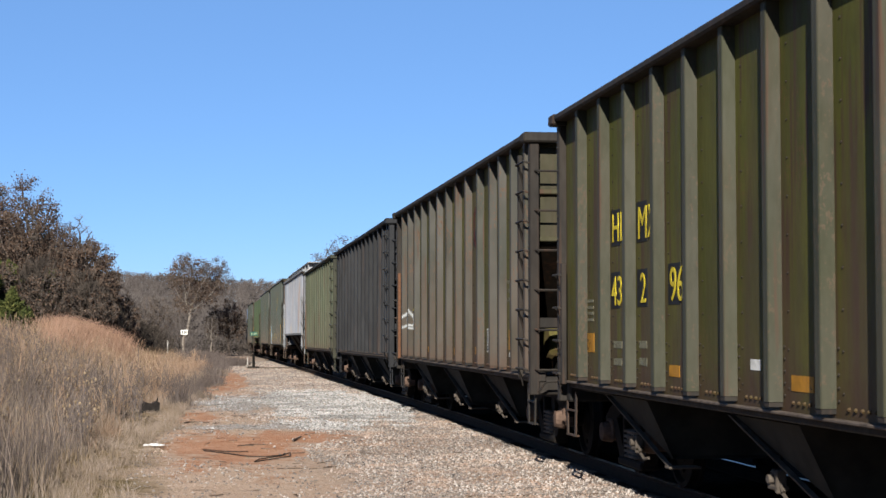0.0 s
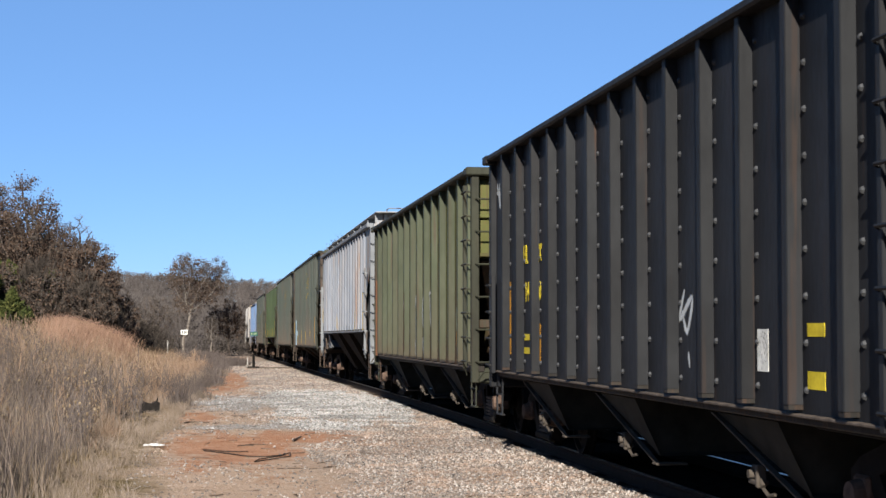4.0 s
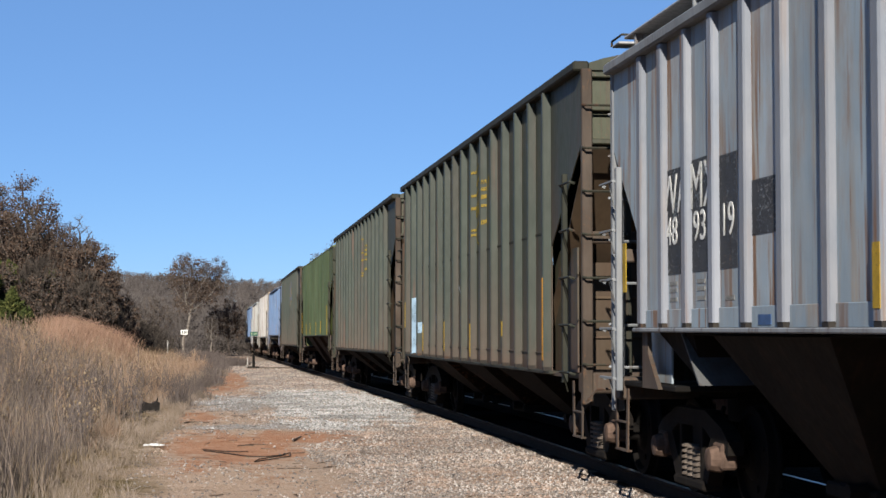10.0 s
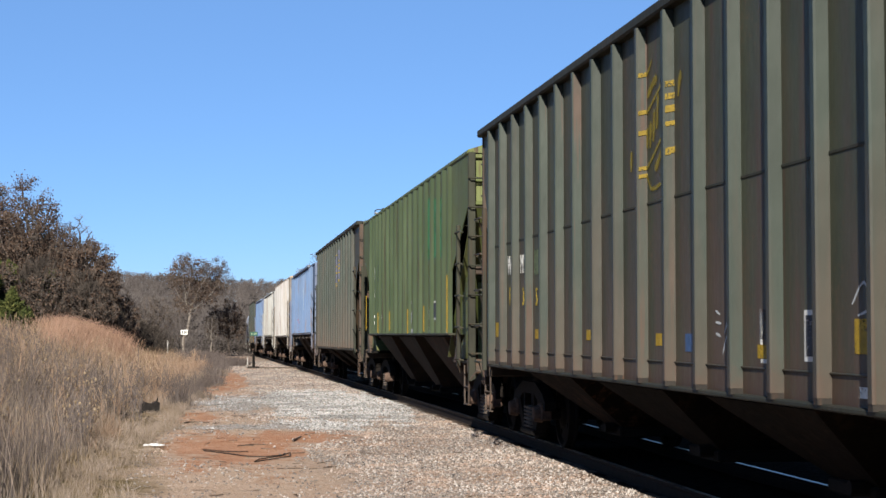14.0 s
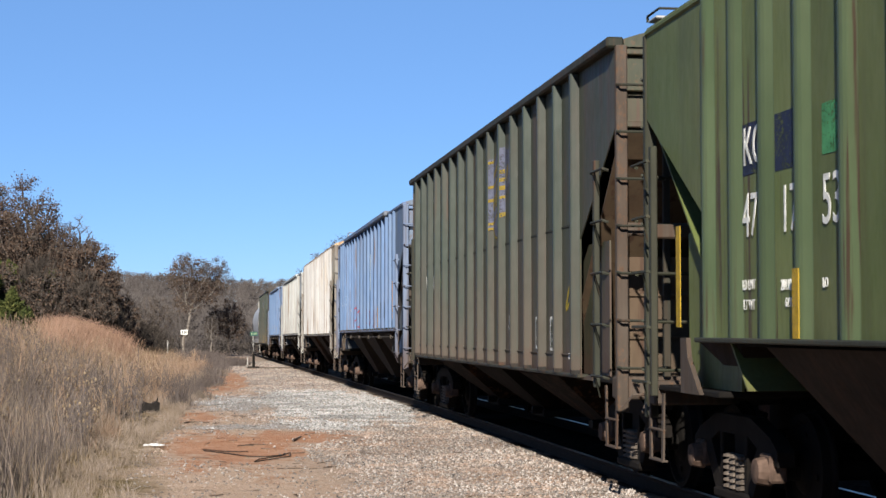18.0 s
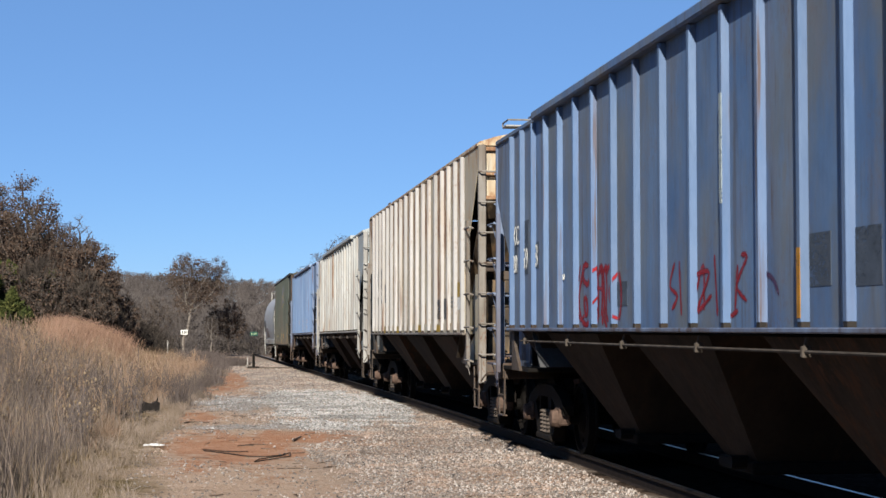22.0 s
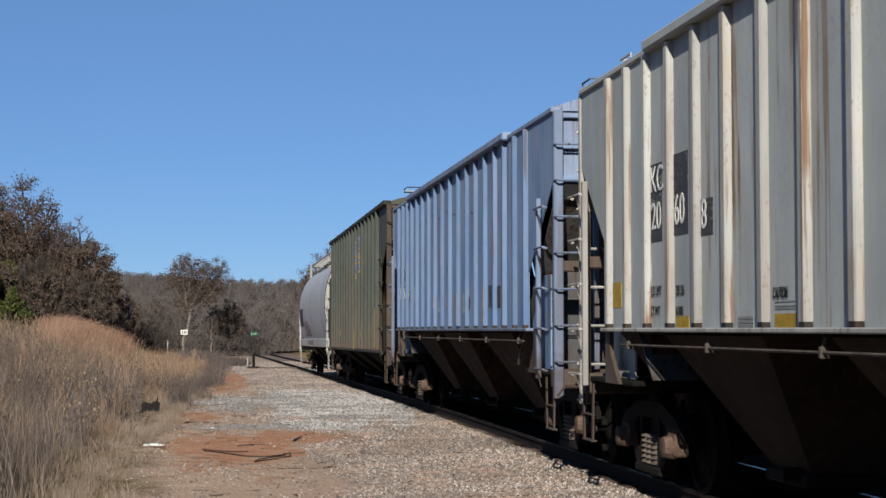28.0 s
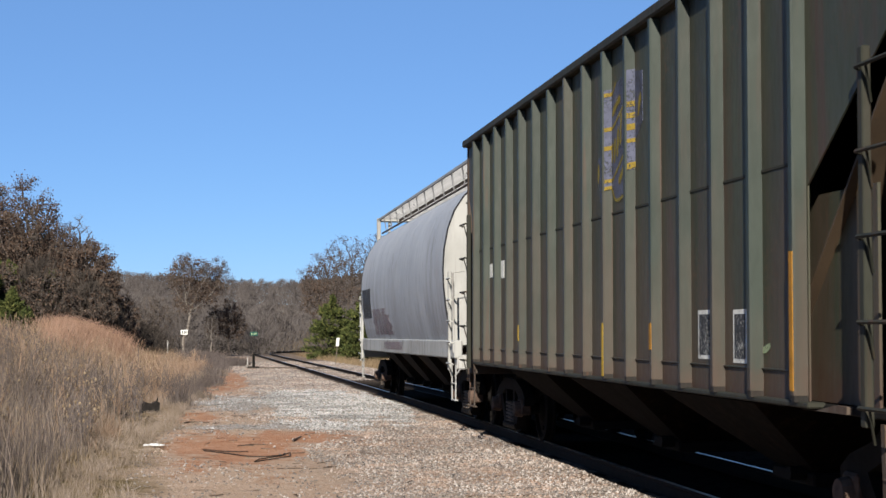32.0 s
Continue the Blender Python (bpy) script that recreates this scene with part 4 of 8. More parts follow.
P_TANK = paint("dull grey body paint", (0.215, 0.226, 0.245), (0.255, 0.266, 0.285), 0.05, 0.0, 0.6, low=0.3, runs=0.05, streak=0.15)
P_WHITE = paint("white paint on steel", (0.23, 0.23, 0.218), (0.283, 0.283, 0.272), 0.4, 0.35, 0.55)
P_FRAMEW = paint("grimy white frame paint", (0.102, 0.0878, 0.0701), (0.194, 0.184, 0.17), 0.9, 0.6, 0.7, scabs=0.7, scabcol=(0.1, 0.045, 0.022))
P_FRAMEBL = paint("grimy blue frame paint", (0.0752, 0.107, 0.177), (0.113, 0.153, 0.232), 0.7, 0.5, 0.6, low=0.6)

P_FRAMEE = paint("mid-grey frame paint", (0.101, 0.109, 0.118), (0.173, 0.185, 0.198), 0.6, 0.5, 0.7)
P_FRAMEL = paint("grimy pale grey frame paint", (0.19, 0.186, 0.174), (0.285, 0.28, 0.266), 0.6, 0.5, 0.7)
# Rust stains, plus the next car's shade darkened into the colour.
P_ENDRUST_SHADE = paint("rust-brown stained end paint with shade", (0.0191, 0.0134, 0.00896), (0.0459, 0.0364, 0.0258), 1.0, 0.6, 0.75, eaves=0.5)
P_ENDGREY = paint("dark grey end paint", (0.0306, 0.0314, 0.034), (0.0765, 0.079, 0.0816), 0.8, 0.6, 0.7)
P_ENDOLIVE = paint("rust-stained olive end paint", (0.042, 0.028, 0.017), (0.07, 0.047, 0.028), 0.6, 0.5, 0.7)
P_FRAMEDK = paint("dull green frame paint", (0.0106, 0.0122, 0.00762), (0.019, 0.0198, 0.0134), 0.6, 0.5, 0.7)
CARS = []
POSTS_END_CLOSE = (-6.85, -6.1, -5.34, -4.58, -3.76, -2.9, -2.05, -1.16, -0.25, 0.67, 1.56, 2.42, 3.28, 4.1, 4.9, 5.66, 6.4, 7.12)
POSTS_EVEN = [7.24 - 0.911 * k for k in range(16)]
POSTS_ROUND = [-6.65, -5.99, -5.29] + [-4.48 + 0.82 * k for k in range(12)] + [5.3, 6.0, 6.7]


def couple(made, rear):
    """rear: metres past the camera of the trailing end at the start."""
    car, half, sets = made
    CARS.append((car, half, sets, rear))
    return car


hop_a = couple(open_hopper("olive green steel open hopper car, rust-streaked, on the track", P_OLIVE, P_OLIVE_POST, P_FRAMEB, pitch=1.015), 18.67 - 7.25)
hop_b = couple(open_hopper("brown-stained olive open hopper car with scaled posts", P_BROWN, P_BROWN_POST, P_FRAMEB, posts=(6.11, 5.1, 4.08, 3.05, 1.92, 0.94, -0.14, -1.18, -2.21, -3.32, -4.39, -5.15, -6.05, -6.99)), 34.76 - 7.25)
hop_c = couple(open_hopper("worn black bolted open hopper car", P_BLACK, P_BLACK_POST, P_BLACK_POST, bolts=True), 50.68 - 7.25)
hop_d = couple(open_hopper("moss green open hopper car with white graffiti", P_GREEN, P_GREEN_POST, P_FRAMEG, first=6.3, pitch=1.0235), 66.79 - 7.3)
cov_e = couple(covered_hopper("pale grey rust-streaked covered hopper car", P_GREY, P_GREY_POST, P_FRAMEE, 16.7, [y - 0.03 for y in POSTS_END_CLOSE], 1.6, 4.16, 0.15, flange=True, end_mat=P_ENDGREY, walk_h=0.4, walk_x=1.1), 85.13 - 8.35)
cov_f = couple(covered_hopper("dark green covered hopper car with graffiti", P_DKGREEN, P_DKGREEN_POST, P_FRAMEDK, 16.4, POSTS_EVEN, 1.1, 4.42, 0.09, face=1.6, lower=HOPPER_SHADE, panel_seam=2.75, end_mat=P_ENDOLIVE), 102.79 - 8.2)
cov_g = couple(covered_hopper("dark green covered hopper car, brown with road dirt", P_DKGREEN, P_DKGREEN_POST, P_FRAMEDK, 16.45, POSTS_EVEN, 1.1, 4.42, 0.09, face=1.6, lower=HOPPER_SHADE, panel_seam=2.75, end_mat=P_ENDOLIVE), 120.68 - 8.22)
cov_h = couple(covered_hopper("leaf green covered hopper car with rounded ribs", P_GREENL, P_GREENL_POST, P_FRAMEG, 17.4, POSTS_ROUND, 1.52, 4.33, 0.42, None, face=1.56, lower=HOPPER_BROWN, round_posts=True), 139.36 - 8.7)
cov_i = couple(covered_hopper("dark green covered hopper car, dull and stained", P_DKGREEN, P_DKGREEN_POST, P_FRAMEDK, 16.4, POSTS_EVEN, 1.1, 4.42, 0.09, face=1.6, lower=HOPPER_SHADE, panel_seam=2.75, end_mat=P_ENDOLIVE), 156.76 - 8.2)
cov_j = couple(covered_hopper("chalky blue covered hopper car with red graffiti", P_BLUE, P_BLUE_POST, P_FRAMEBL, 16.9, POSTS_END_CLOSE, 1.6, 4.17, 0.085, "mid", rod=True, lower=HOPPER_BROWN, end_mat=P_ENDGREY), 175.26 - 8.45)
cov_k = couple(covered_hopper("cream covered hopper car with heavy rust runs", P_CREAM, P_CREAM_POST, P_FRAMEW, 16.75, POSTS_END_CLOSE, 1.53, 4.34, 0.1, None, face=1.562, lower=HOPPER_BROWN, end_mat=P_ENDRUST_SHADE, cut=0.25, flange=True), 193.45 - 8.37)
cov_l = couple(covered_hopper("white-grey covered hopper car with black patches", P_WHITEG, P_WHITEG_POST, P_FRAMEL, 17.1, POSTS_END_CLOSE, 1.6, 4.15, 0.13, "mid", rod=True, lower=HOPPER_BROWN, end_mat=P_ENDGREY), 212.08 - 8.55)
cov_m = couple(covered_hopper("faded light blue covered hopper car, peeling", P_BLUE2, P_BLUE_POST, P_FRAMEBL, 16.9, [y + 0.1 for y in POSTS_END_CLOSE], 1.6, 4.16, 0.085, "mid", rod=True, lower=HOPPER_BROWN, end_mat=P_ENDGREY), 230.26 - 8.45)
cov_n = couple(covered_hopper("dark green covered hopper car with yellow emblem", P_DKGREEN, P_DKGREEN_POST, P_FRAMEDK, 16.6, POSTS_EVEN, 1.1, 4.42, 0.09, face=1.6, lower=HOPPER_SHADE, panel_seam=2.75, end_mat=P_ENDOLIVE), 248.09 - 8.3)
car_o = couple(round_hopper("round-bodied grey covered hopper car with white ends", P_TANK, P_WHITE), 266.16 - 8.3)


def motions():
    for car, half, sets, middle in CARS:
        rows = []
        for k in range(65):
            t = 0.5 * k
            s = middle - travelled(t)
            p, q = track(s - half)[0], track(s + half)[0]
            d = (q - p).normalized()
            rows.append((t, pose(*((p + q) / 2), math.degrees(math.asin(d.z)), 0, -math.degrees(math.atan2(d.x, d.y)))))
        walk(car, rows)
        for w in sets:
            at = w.location.copy()
            walk(w, [(0.1 * k, pose(*at, math.degrees(travelled(0.1 * k) / 0.457) % 360)) for k in range(321)])


def flank_spray(car, y, za, zb, h, mat, outer=1.605):
    """A sprayed line across the flank of a post, from its outer edge to the sheet."""
    me = bpy.data.meshes.new("graffiti")
    me.from_pydata([(-outer, y, za - h), (-outer, y, za + h), (-PANEL, y, zb + h), (-PANEL, y, zb - h)], [], [(0, 1, 2, 3)])
    line = me.uv_layers.new(name="line")
    for loop in me.loops:
        line.data[loop.index].uv = (0.0 if loop.vertex_index in (0, 3) else 1.0, 0.5)
    me.materials.append(mat)
    part("graffiti", me, mat, car, "misty sprayed line on the post")


def flank_field(car, y, z0, z1, mat, name, label, lift=0.003, slope=0.015):
    """A painted field on the flank of a post that faces the head of the train."""
    me = bpy.data.meshes.new(name)
    me.from_pydata([(-1.586, y - 0.045 - lift, z0), (-1.586, y - 0.045 - lift, z1), (-PANEL, y - 0.047 - lift, z1 + slope), (-PANEL, y - 0.047 - lift, z0 + slope)], [], [(0, 1, 2, 3)])
    me.materials.append(mat)
    part(name, me, mat, car, label)


# ---- markings, tape and graffiti on the cars ----
P_GREEN_DARK = worn("dark green stencil patch", (0.0204, 0.0272, 0.00952))
P_GREY_PATCH = worn("pale grey-green patch paint", (0.109, 0.122, 0.0884))
P_GREY_TEAL = worn("faded teal patch paint", (0.06, 0.075, 0.05))
P_PALEGREEN = worn("pale green paint", (0.184, 0.224, 0.136))
P_SPRAYGREY = sprayed("pale grey-blue spray paint", (0.13, 0.15, 0.152), 0.8)
P_SPRAYPALE = sprayed("pale blue-grey spray paint", (0.2, 0.23, 0.27), 0.9)
P_SPRAYBLUE = sprayed("slate blue spray paint", (0.045, 0.055, 0.07), 0.8)
P_TANINK = worn("faded tan stencil ink", (0.125, 0.11, 0.045))
P_RUSTRED = plain("rust-red bare steel", (0.053, 0.0184, 0.0102), 0.8, 0, 0.45, 4)
P_CHARCOAL = worn("charcoal patch paint", (0.0306, 0.032, 0.036))
P_BLUELABEL = plain("dull blue label", (0.0306, 0.0612, 0.136), 0.5)
P_EMBLEM = worn("faded blue-grey emblem paint", (0.051, 0.0555, 0.0821))
P_OLDYELLOW = worn("worn yellow paint", (0.231, 0.17, 0.0204))
# Darker copy of the worn yellow, to offset strong sun on post flanks.
P_FLANKYELLOW = worn("yellow emblem paint dulled for sun", (0.12, 0.085, 0.014))
YELLOWLINE = sprayed("worn yellow emblem paint", (0.155, 0.12, 0.02), 0.75)
P_DKFIELD = worn("dark slate stencil field", (0.034, 0.0354, 0.0422))
P_DKFIELD2 = worn("dark olive stencil field", (0.034, 0.034, 0.0231))
P_FGREEN = worn("pale olive patch paint", (0.0748, 0.0952, 0.0544))
P_VIOLETFILM = worn("pale grey-blue spray paint film", (0.13, 0.155, 0.195), 0.6, 0.4, 0.36, 3)
P_TEALFIELD = worn("dark teal stencil field", (0.017, 0.028, 0.023), 0.6, 0.2, 0.36)
P_NAVY = worn("navy patch paint", (0.0136, 0.0177, 0.0374))
P_FRESHGREEN = worn("fresh green patch paint", (0.0408, 0.15, 0.0612))
P_PALESTRIPE = worn("pale worn paint", (0.2, 0.235, 0.245))
P_SLATE = worn("slate patch paint", (0.0408, 0.051, 0.068))
P_PURPLE = sprayed("dark purple spray paint", (0.0476, 0.0204, 0.0544), 0.8)
P_GREYBAR = worn("grey stencil ink", (0.15, 0.15, 0.143))
P_CREAMEND = paint("flaking cream paint", (0.258, 0.245, 0.194), (0.336, 0.323, 0.272), 0.5, 0.3, 0.7)
P_ORANGERUST = plain("orange rust", (0.0723, 0.0357, 0.0204), 0.85, 0, 0.3)
P_FADERED = worn("faded red spray paint", (0.155, 0.125, 0.135), 0.6, 0.4, 0.5, 4)
P_DULLRED = sprayed("dull dark red paint", (0.0765, 0.017, 0.0153), 0.8)
P_DULLTAPE = plain("peeling dull orange tape", (0.16, 0.095, 0.035), 0.6, 0, 0.4)
P_INK = worn("worn pale stencil ink", (0.1, 0.095, 0.065))
P_PINK = worn("faded red ink", (0.286, 0.204, 0.272))
mark(hop_a, 4.81, 2.60, 0.37, 0.36, BLACKP, "stencil_patch")
mark(hop_a, 3.81, 2.60, 0.38, 0.38, BLACKP, "stencil_patch")
mark(hop_a, 4.82, 1.98, 0.37, 0.36, BLACKP, "stencil_patch")
mark(hop_a, 3.79, 1.98, 0.37, 0.35, BLACKP, "stencil_patch")
mark(hop_a, 2.72, 1.99, 0.38, 0.36, BLACKP, "stencil_patch")
lettering(hop_a, "HL", 4.95, 2.46, 0.30, YELLOWP, 1.06)
lettering(hop_a, "MX", 3.94, 2.44, 0.32, YELLOWP, 1.06)
lettering(hop_a, "43", 4.96, 1.83, 0.30, YELLOWP, 1.06)
lettering(hop_a, "2", 3.85, 1.84, 0.29, YELLOWP, 1.06)
lettering(hop_a, "96", 2.85, 1.84, 0.31, YELLOWP, 1.06)
mark(hop_a, 2.73, 1.23, 0.32, 0.10, ORANGEP, "reflective_tape")
mark(hop_a, -0.42, 1.22, 0.43, 0.11, ORANGEP, "reflective_tape")
mark(hop_a, 0.56, 1.33, 0.23, 0.08, WHITEP, "label")
mark(hop_a, 5.91, 1.45, 0.31, 0.20, ORANGEP, "reflective_tape")
mark(hop_a, 6.12, 1.46, 0.39, 0.19, BLACKP, "label_frame")
mark(hop_a, 5.95, 1.89, 0.33, 0.03, P_INK, "writing_bar")
mark(hop_a, 5.95, 1.82, 0.33, 0.03, P_INK, "writing_bar")
mark(hop_a, 5.95, 1.76, 0.33, 0.03, P_INK, "writing_bar")
mark(hop_a, 5.95, 1.69, 0.33, 0.03, P_INK, "writing_bar")
mark(hop_a, 4.74, 1.44, 0.33, 0.07, P_INK, "writing_bar")
mark(hop_a, 3.78, 1.45, 0.27, 0.07, P_INK, "writing_bar")
mark(hop_a, 4.74, 1.27, 0.33, 0.07, P_INK, "writing_bar")
mark(hop_a, 3.78, 1.29, 0.27, 0.07, P_INK, "writing_bar")
mark(hop_b, 4.71, 2.62, 0.49, 0.36, BLACKP, "stencil_patch")
mark(hop_b, 3.67, 2.62, 0.51, 0.36, BLACKP, "stencil_patch")
mark(hop_b, 4.71, 2.00, 0.58, 0.35, BLACKP, "stencil_patch")
mark(hop_b, 3.60, 1.98, 0.28, 0.36, BLACKP, "stencil_patch")
mark(hop_b, 2.52, 2.00, 0.52, 0.36, BLACKP, "stencil_patch")
lettering(hop_b, "10", 2.7, 1.84, 0.31, YELLOWP, 1.06)
mark(hop_b, 2.6, 2.62, 0.44, 0.34, P_GREY_TEAL, "paint_patch")
lettering(hop_b, "HL", 4.91, 2.47, 0.31, YELLOWP, 1.06)
lettering(hop_b, "MX", 3.88, 2.48, 0.31, YELLOWP, 1.06)
lettering(hop_b, "43", 4.96, 1.86, 0.30, YELLOWP, 1.06)
lettering(hop_b, "5", 3.71, 1.83, 0.31, YELLOWP, 1.06)
spray(hop_b, [[(6.11, 1.9), (6.04, 1.84), (6.09, 1.78), (5.88, 1.72)], [(5.98, 1.93), (6.04, 1.82), (5.86, 1.7)], [(5.82, 1.96), (5.77, 1.79), (5.67, 1.9), (5.65, 1.94)], [(5.65, 1.94), (5.61, 1.74), (5.52, 1.66), (5.82, 1.64)], [(5.49, 1.9), (5.55, 1.72), (5.52, 1.68)]], 0.022, SPRAYW, "white sprayed scrawl")
spray(hop_b, [[(5.98, 1.94), (5.8, 1.93), (5.6, 1.93)], [(5.05, 1.83), (4.96, 1.74), (5.01, 1.68)], [(5.06, 1.62), (4.88, 1.6), (4.55, 1.62)], [(4.74, 1.83), (4.72, 1.74), (4.74, 1.67)], [(4.55, 1.8), (4.45, 1.75), (4.55, 1.68), (4.62, 1.75), (4.55, 1.8)]], 0.03, SPRAYW, "white sprayed scrawl")
for y, za, zb, h in ((6.11, 1.84, 1.91, 0.035), (6.11, 1.63, 1.67, 0.03), (5.1, 1.96, 1.85, 0.045), (5.1, 1.68, 1.665, 0.025), (5.1, 1.62, 1.61, 0.025)):
    flank_spray(hop_b, y - 0.044, za, zb, h * 1.3, SPRAYMIST)
mark(hop_b, -0.58, 1.23, 0.39, 0.11, ORANGEP, "reflective_tape")
mark(hop_b, -2.77, 1.27, 0.44, 0.11, ORANGEP, "reflective_tape")
mark(hop_b, 2.64, 1.23, 0.40, 0.10, ORANGEP, "reflective_tape")
mark(hop_b, -3.84, 1.43, 0.44, 0.34, WHITEP, "consolidated_stencil")
for dy, dz, w, h in ((0.105, 0.045, 0.18, 0.2), (-0.105, 0.045, 0.18, 0.2), (0.0, -0.112, 0.39, 0.07)):
    mark(hop_b, -3.84 + dy, 1.43 + dz, w, h, P_DKFIELD, "stencil_field", lift=0.007)
for k in range(5):
    mark(hop_b, -3.74, 1.545 - 0.036 * k, 0.09, 0.018, WHITEP, "writing_bar", lift=0.01)
mark(hop_b, -3.95, 1.5, 0.03, 0.03, WHITEP, "writing_bar", lift=0.01)
mark(hop_b, -3.95, 1.43, 0.03, 0.03, WHITEP, "writing_bar", lift=0.01)
mark(hop_b, -3.8, 1.325, 0.12, 0.025, WHITEP, "writing_bar", lift=0.01)
mark(hop_b, -5.43, 2.23, 0.41, 0.05, P_INK, "writing_bar")
mark(hop_b, -5.43, 2.11, 0.41, 0.05, P_INK, "writing_bar")
mark(hop_b, -5.43, 1.99, 0.41, 0.05, P_INK, "writing_bar")
mark(hop_b, -5.53, 1.45, 0.34, 0.27, ORANGEP, "reflective_tape")
mark(hop_b, -5.54, 1.25, 0.30, 0.06, WHITEP, "label")
spray(hop_b, [[(-2.65, 3.42), (-2.50, 3.32), (-2.45, 3.17), (-2.52, 2.96), (-2.69, 2.82), (-2.83, 2.87), (-2.90, 3.07), (-2.89, 3.31), (-2.76, 3.41), (-2.65, 3.42)]], 0.045, P_DULLRED, "red ring emblem, worn")
spray(hop_b, [[(-2.40, 2.87), (-2.63, 3.05), (-2.91, 3.27)]], 0.05, BLACKP, "black bar across the emblem")
part("end_panel", Shape().prism([(6.42, 3.78), (6.96, 3.78), (6.96, 2.75), (6.75, 2.3), (6.42, 2.1)], "x", -PANEL - 0.006, -PANEL + 0.004), P_CREAMEND, hop_b, "cream-coloured end panel")
part("end_stile", Shape().cbox(-1.6, -1.54, 6.78, 6.9, 1.0, 2.75, 0.01), P_ORANGERUST, hop_b, "orange-rusted ladder stile")
part("end_panel", Shape().prism([(6.42, 3.78), (6.96, 3.78), (6.96, 2.75), (6.75, 2.3), (6.42, 2.1)], "x", -PANEL - 0.006, -PANEL + 0.004), P_CREAMEND, hop_d, "cream-coloured end panel")
part("end_stile", Shape().cbox(-1.6, -1.54, 6.78, 6.9, 1.0, 2.75, 0.01), P_ORANGERUST, hop_d, "orange-rusted ladder stile")
lettering(hop_c, "HL", 5.05, 2.42, 0.25, YELLOWP, 0.75)
lettering(hop_c, "X", 4.06, 2.42, 0.23, YELLOWP, 0.75)
lettering(hop_c, "14", 4.95, 1.94, 0.26, YELLOWP, 0.75)
lettering(hop_c, "0", 4.05, 1.95, 0.24, YELLOWP, 0.75)
mark(hop_c, 6.07, 1.74, 0.17, 0.97, ORANGEP, "reflective_tape")
mark(hop_c, 4.06, 1.42, 0.15, 0.47, ORANGEP, "reflective_tape")
mark(hop_c, 4.83, 1.49, 0.41, 0.08, YELLOWP, "writing_bar")
mark(hop_c, 4.84, 1.32, 0.41, 0.08, YELLOWP, "writing_bar")
spray(hop_c, [[(7.01, 3.62), (6.87, 3.42), (6.94, 3.56), (6.77, 3.27), (6.83, 3.61)], [(7.04, 3.49), (6.74, 3.46)]], 0.03, SPRAYW, "white sprayed scrawl")
spray(hop_c, [[(-2.20, 1.93), (-2.05, 1.68), (-2.42, 1.86), (-2.27, 1.57), (-2.12, 1.75)], [(-2.30, 1.40), (-2.34, 1.27)]], 0.03, SPRAYW, "white sprayed scrawl")
mark(hop_c, -4.20, 1.44, 0.24, 0.31, WHITEP, "label")
mark(hop_c, -5.28, 1.59, 0.32, 0.09, YELLOWP, "writing_bar")
mark(hop_c, -5.28, 1.25, 0.32, 0.12, YELLOWP, "writing_bar")
mark(hop_c, 2.22, 1.40, 0.32, 0.43, ORANGEP, "reflective_tape")
mark(hop_c, 0.14, 1.42, 0.18, 0.39, ORANGEP, "reflective_tape")
mark(hop_d, 4.96, 2.66, 0.45, 0.34, P_GREEN_DARK, "stencil_patch")
mark(hop_d, 3.90, 2.68, 0.45, 0.37, P_GREEN_DARK, "stencil_patch")
lettering(hop_d, "HL", 5.15, 2.52, 0.31, YELLOWP, 1.06)
lettering(hop_d, "MX", 4.09, 2.52, 0.34, YELLOWP, 1.06)
mark(hop_d, 2.82, 2.60, 0.42, 0.42, P_GREY_PATCH, "paint_patch")
lettering(hop_d, "43", 5.08, 1.88, 0.29, P_TANINK, 1.15)
lettering(hop_d, "05", 3.99, 1.86, 0.32, P_TANINK, 1.1)
lettering(hop_d, "6", 2.92, 1.85, 0.33, P_TANINK, 0.9)
lettering(hop_d, "LD LMT", 5.0, 1.43, 0.08, P_TANINK, 1.15)
lettering(hop_d, "LT WT", 5.0, 1.27, 0.08, P_TANINK, 1.15)
lettering(hop_d, "20110", 3.99, 1.43, 0.075, P_TANINK, 1.15)
lettering(hop_d, "6160", 3.89, 1.27, 0.075, P_TANINK, 1.15)
spray(hop_d, [[(5.18, 1.76), (5.26, 1.7), (5.16, 1.63), (5.22, 1.54)], [(5.08, 1.76), (5.06, 1.54)], [(5.08, 1.64), (4.98, 1.66)], [(4.99, 1.76), (4.97, 1.56)], [(4.91, 1.74), (4.89, 1.56), (4.82, 1.58), (4.82, 1.74)], [(4.76, 1.56), (4.75, 1.76), (4.68, 1.7), (4.75, 1.64), (4.68, 1.55)], [(4.11, 1.58), (4.1, 1.75), (4.0, 1.72), (4.08, 1.65), (3.98, 1.57)], [(3.93, 1.72), (3.87, 1.6), (3.8, 1.66), (3.86, 1.75), (3.93, 1.72)], [(3.77, 1.84), (3.75, 1.58)], [(3.84, 1.76), (3.62, 1.76)], [(2.92, 1.78), (2.84, 1.72), (2.82, 1.6)], [(2.98, 1.38), (2.9, 1.42)]], 0.02, SPRAYW, "white sprayed letters")
spray(hop_d, [[(2.8, 1.1), (2.72, 1.4), (2.64, 1.75), (2.58, 2.05)], [(2.66, 1.1), (2.6, 1.4), (2.55, 1.8)]], 0.09, P_SPRAYGREY, "pale grey-blue sprayed letter fill", lift=0.004)
spray(hop_d, [[(2.95, 1.09), (2.85, 1.44), (2.74, 1.79), (2.68, 2.07), (2.58, 2.18)]], 0.028, SPRAYW, "white sprayed letter outline", lift=0.008)
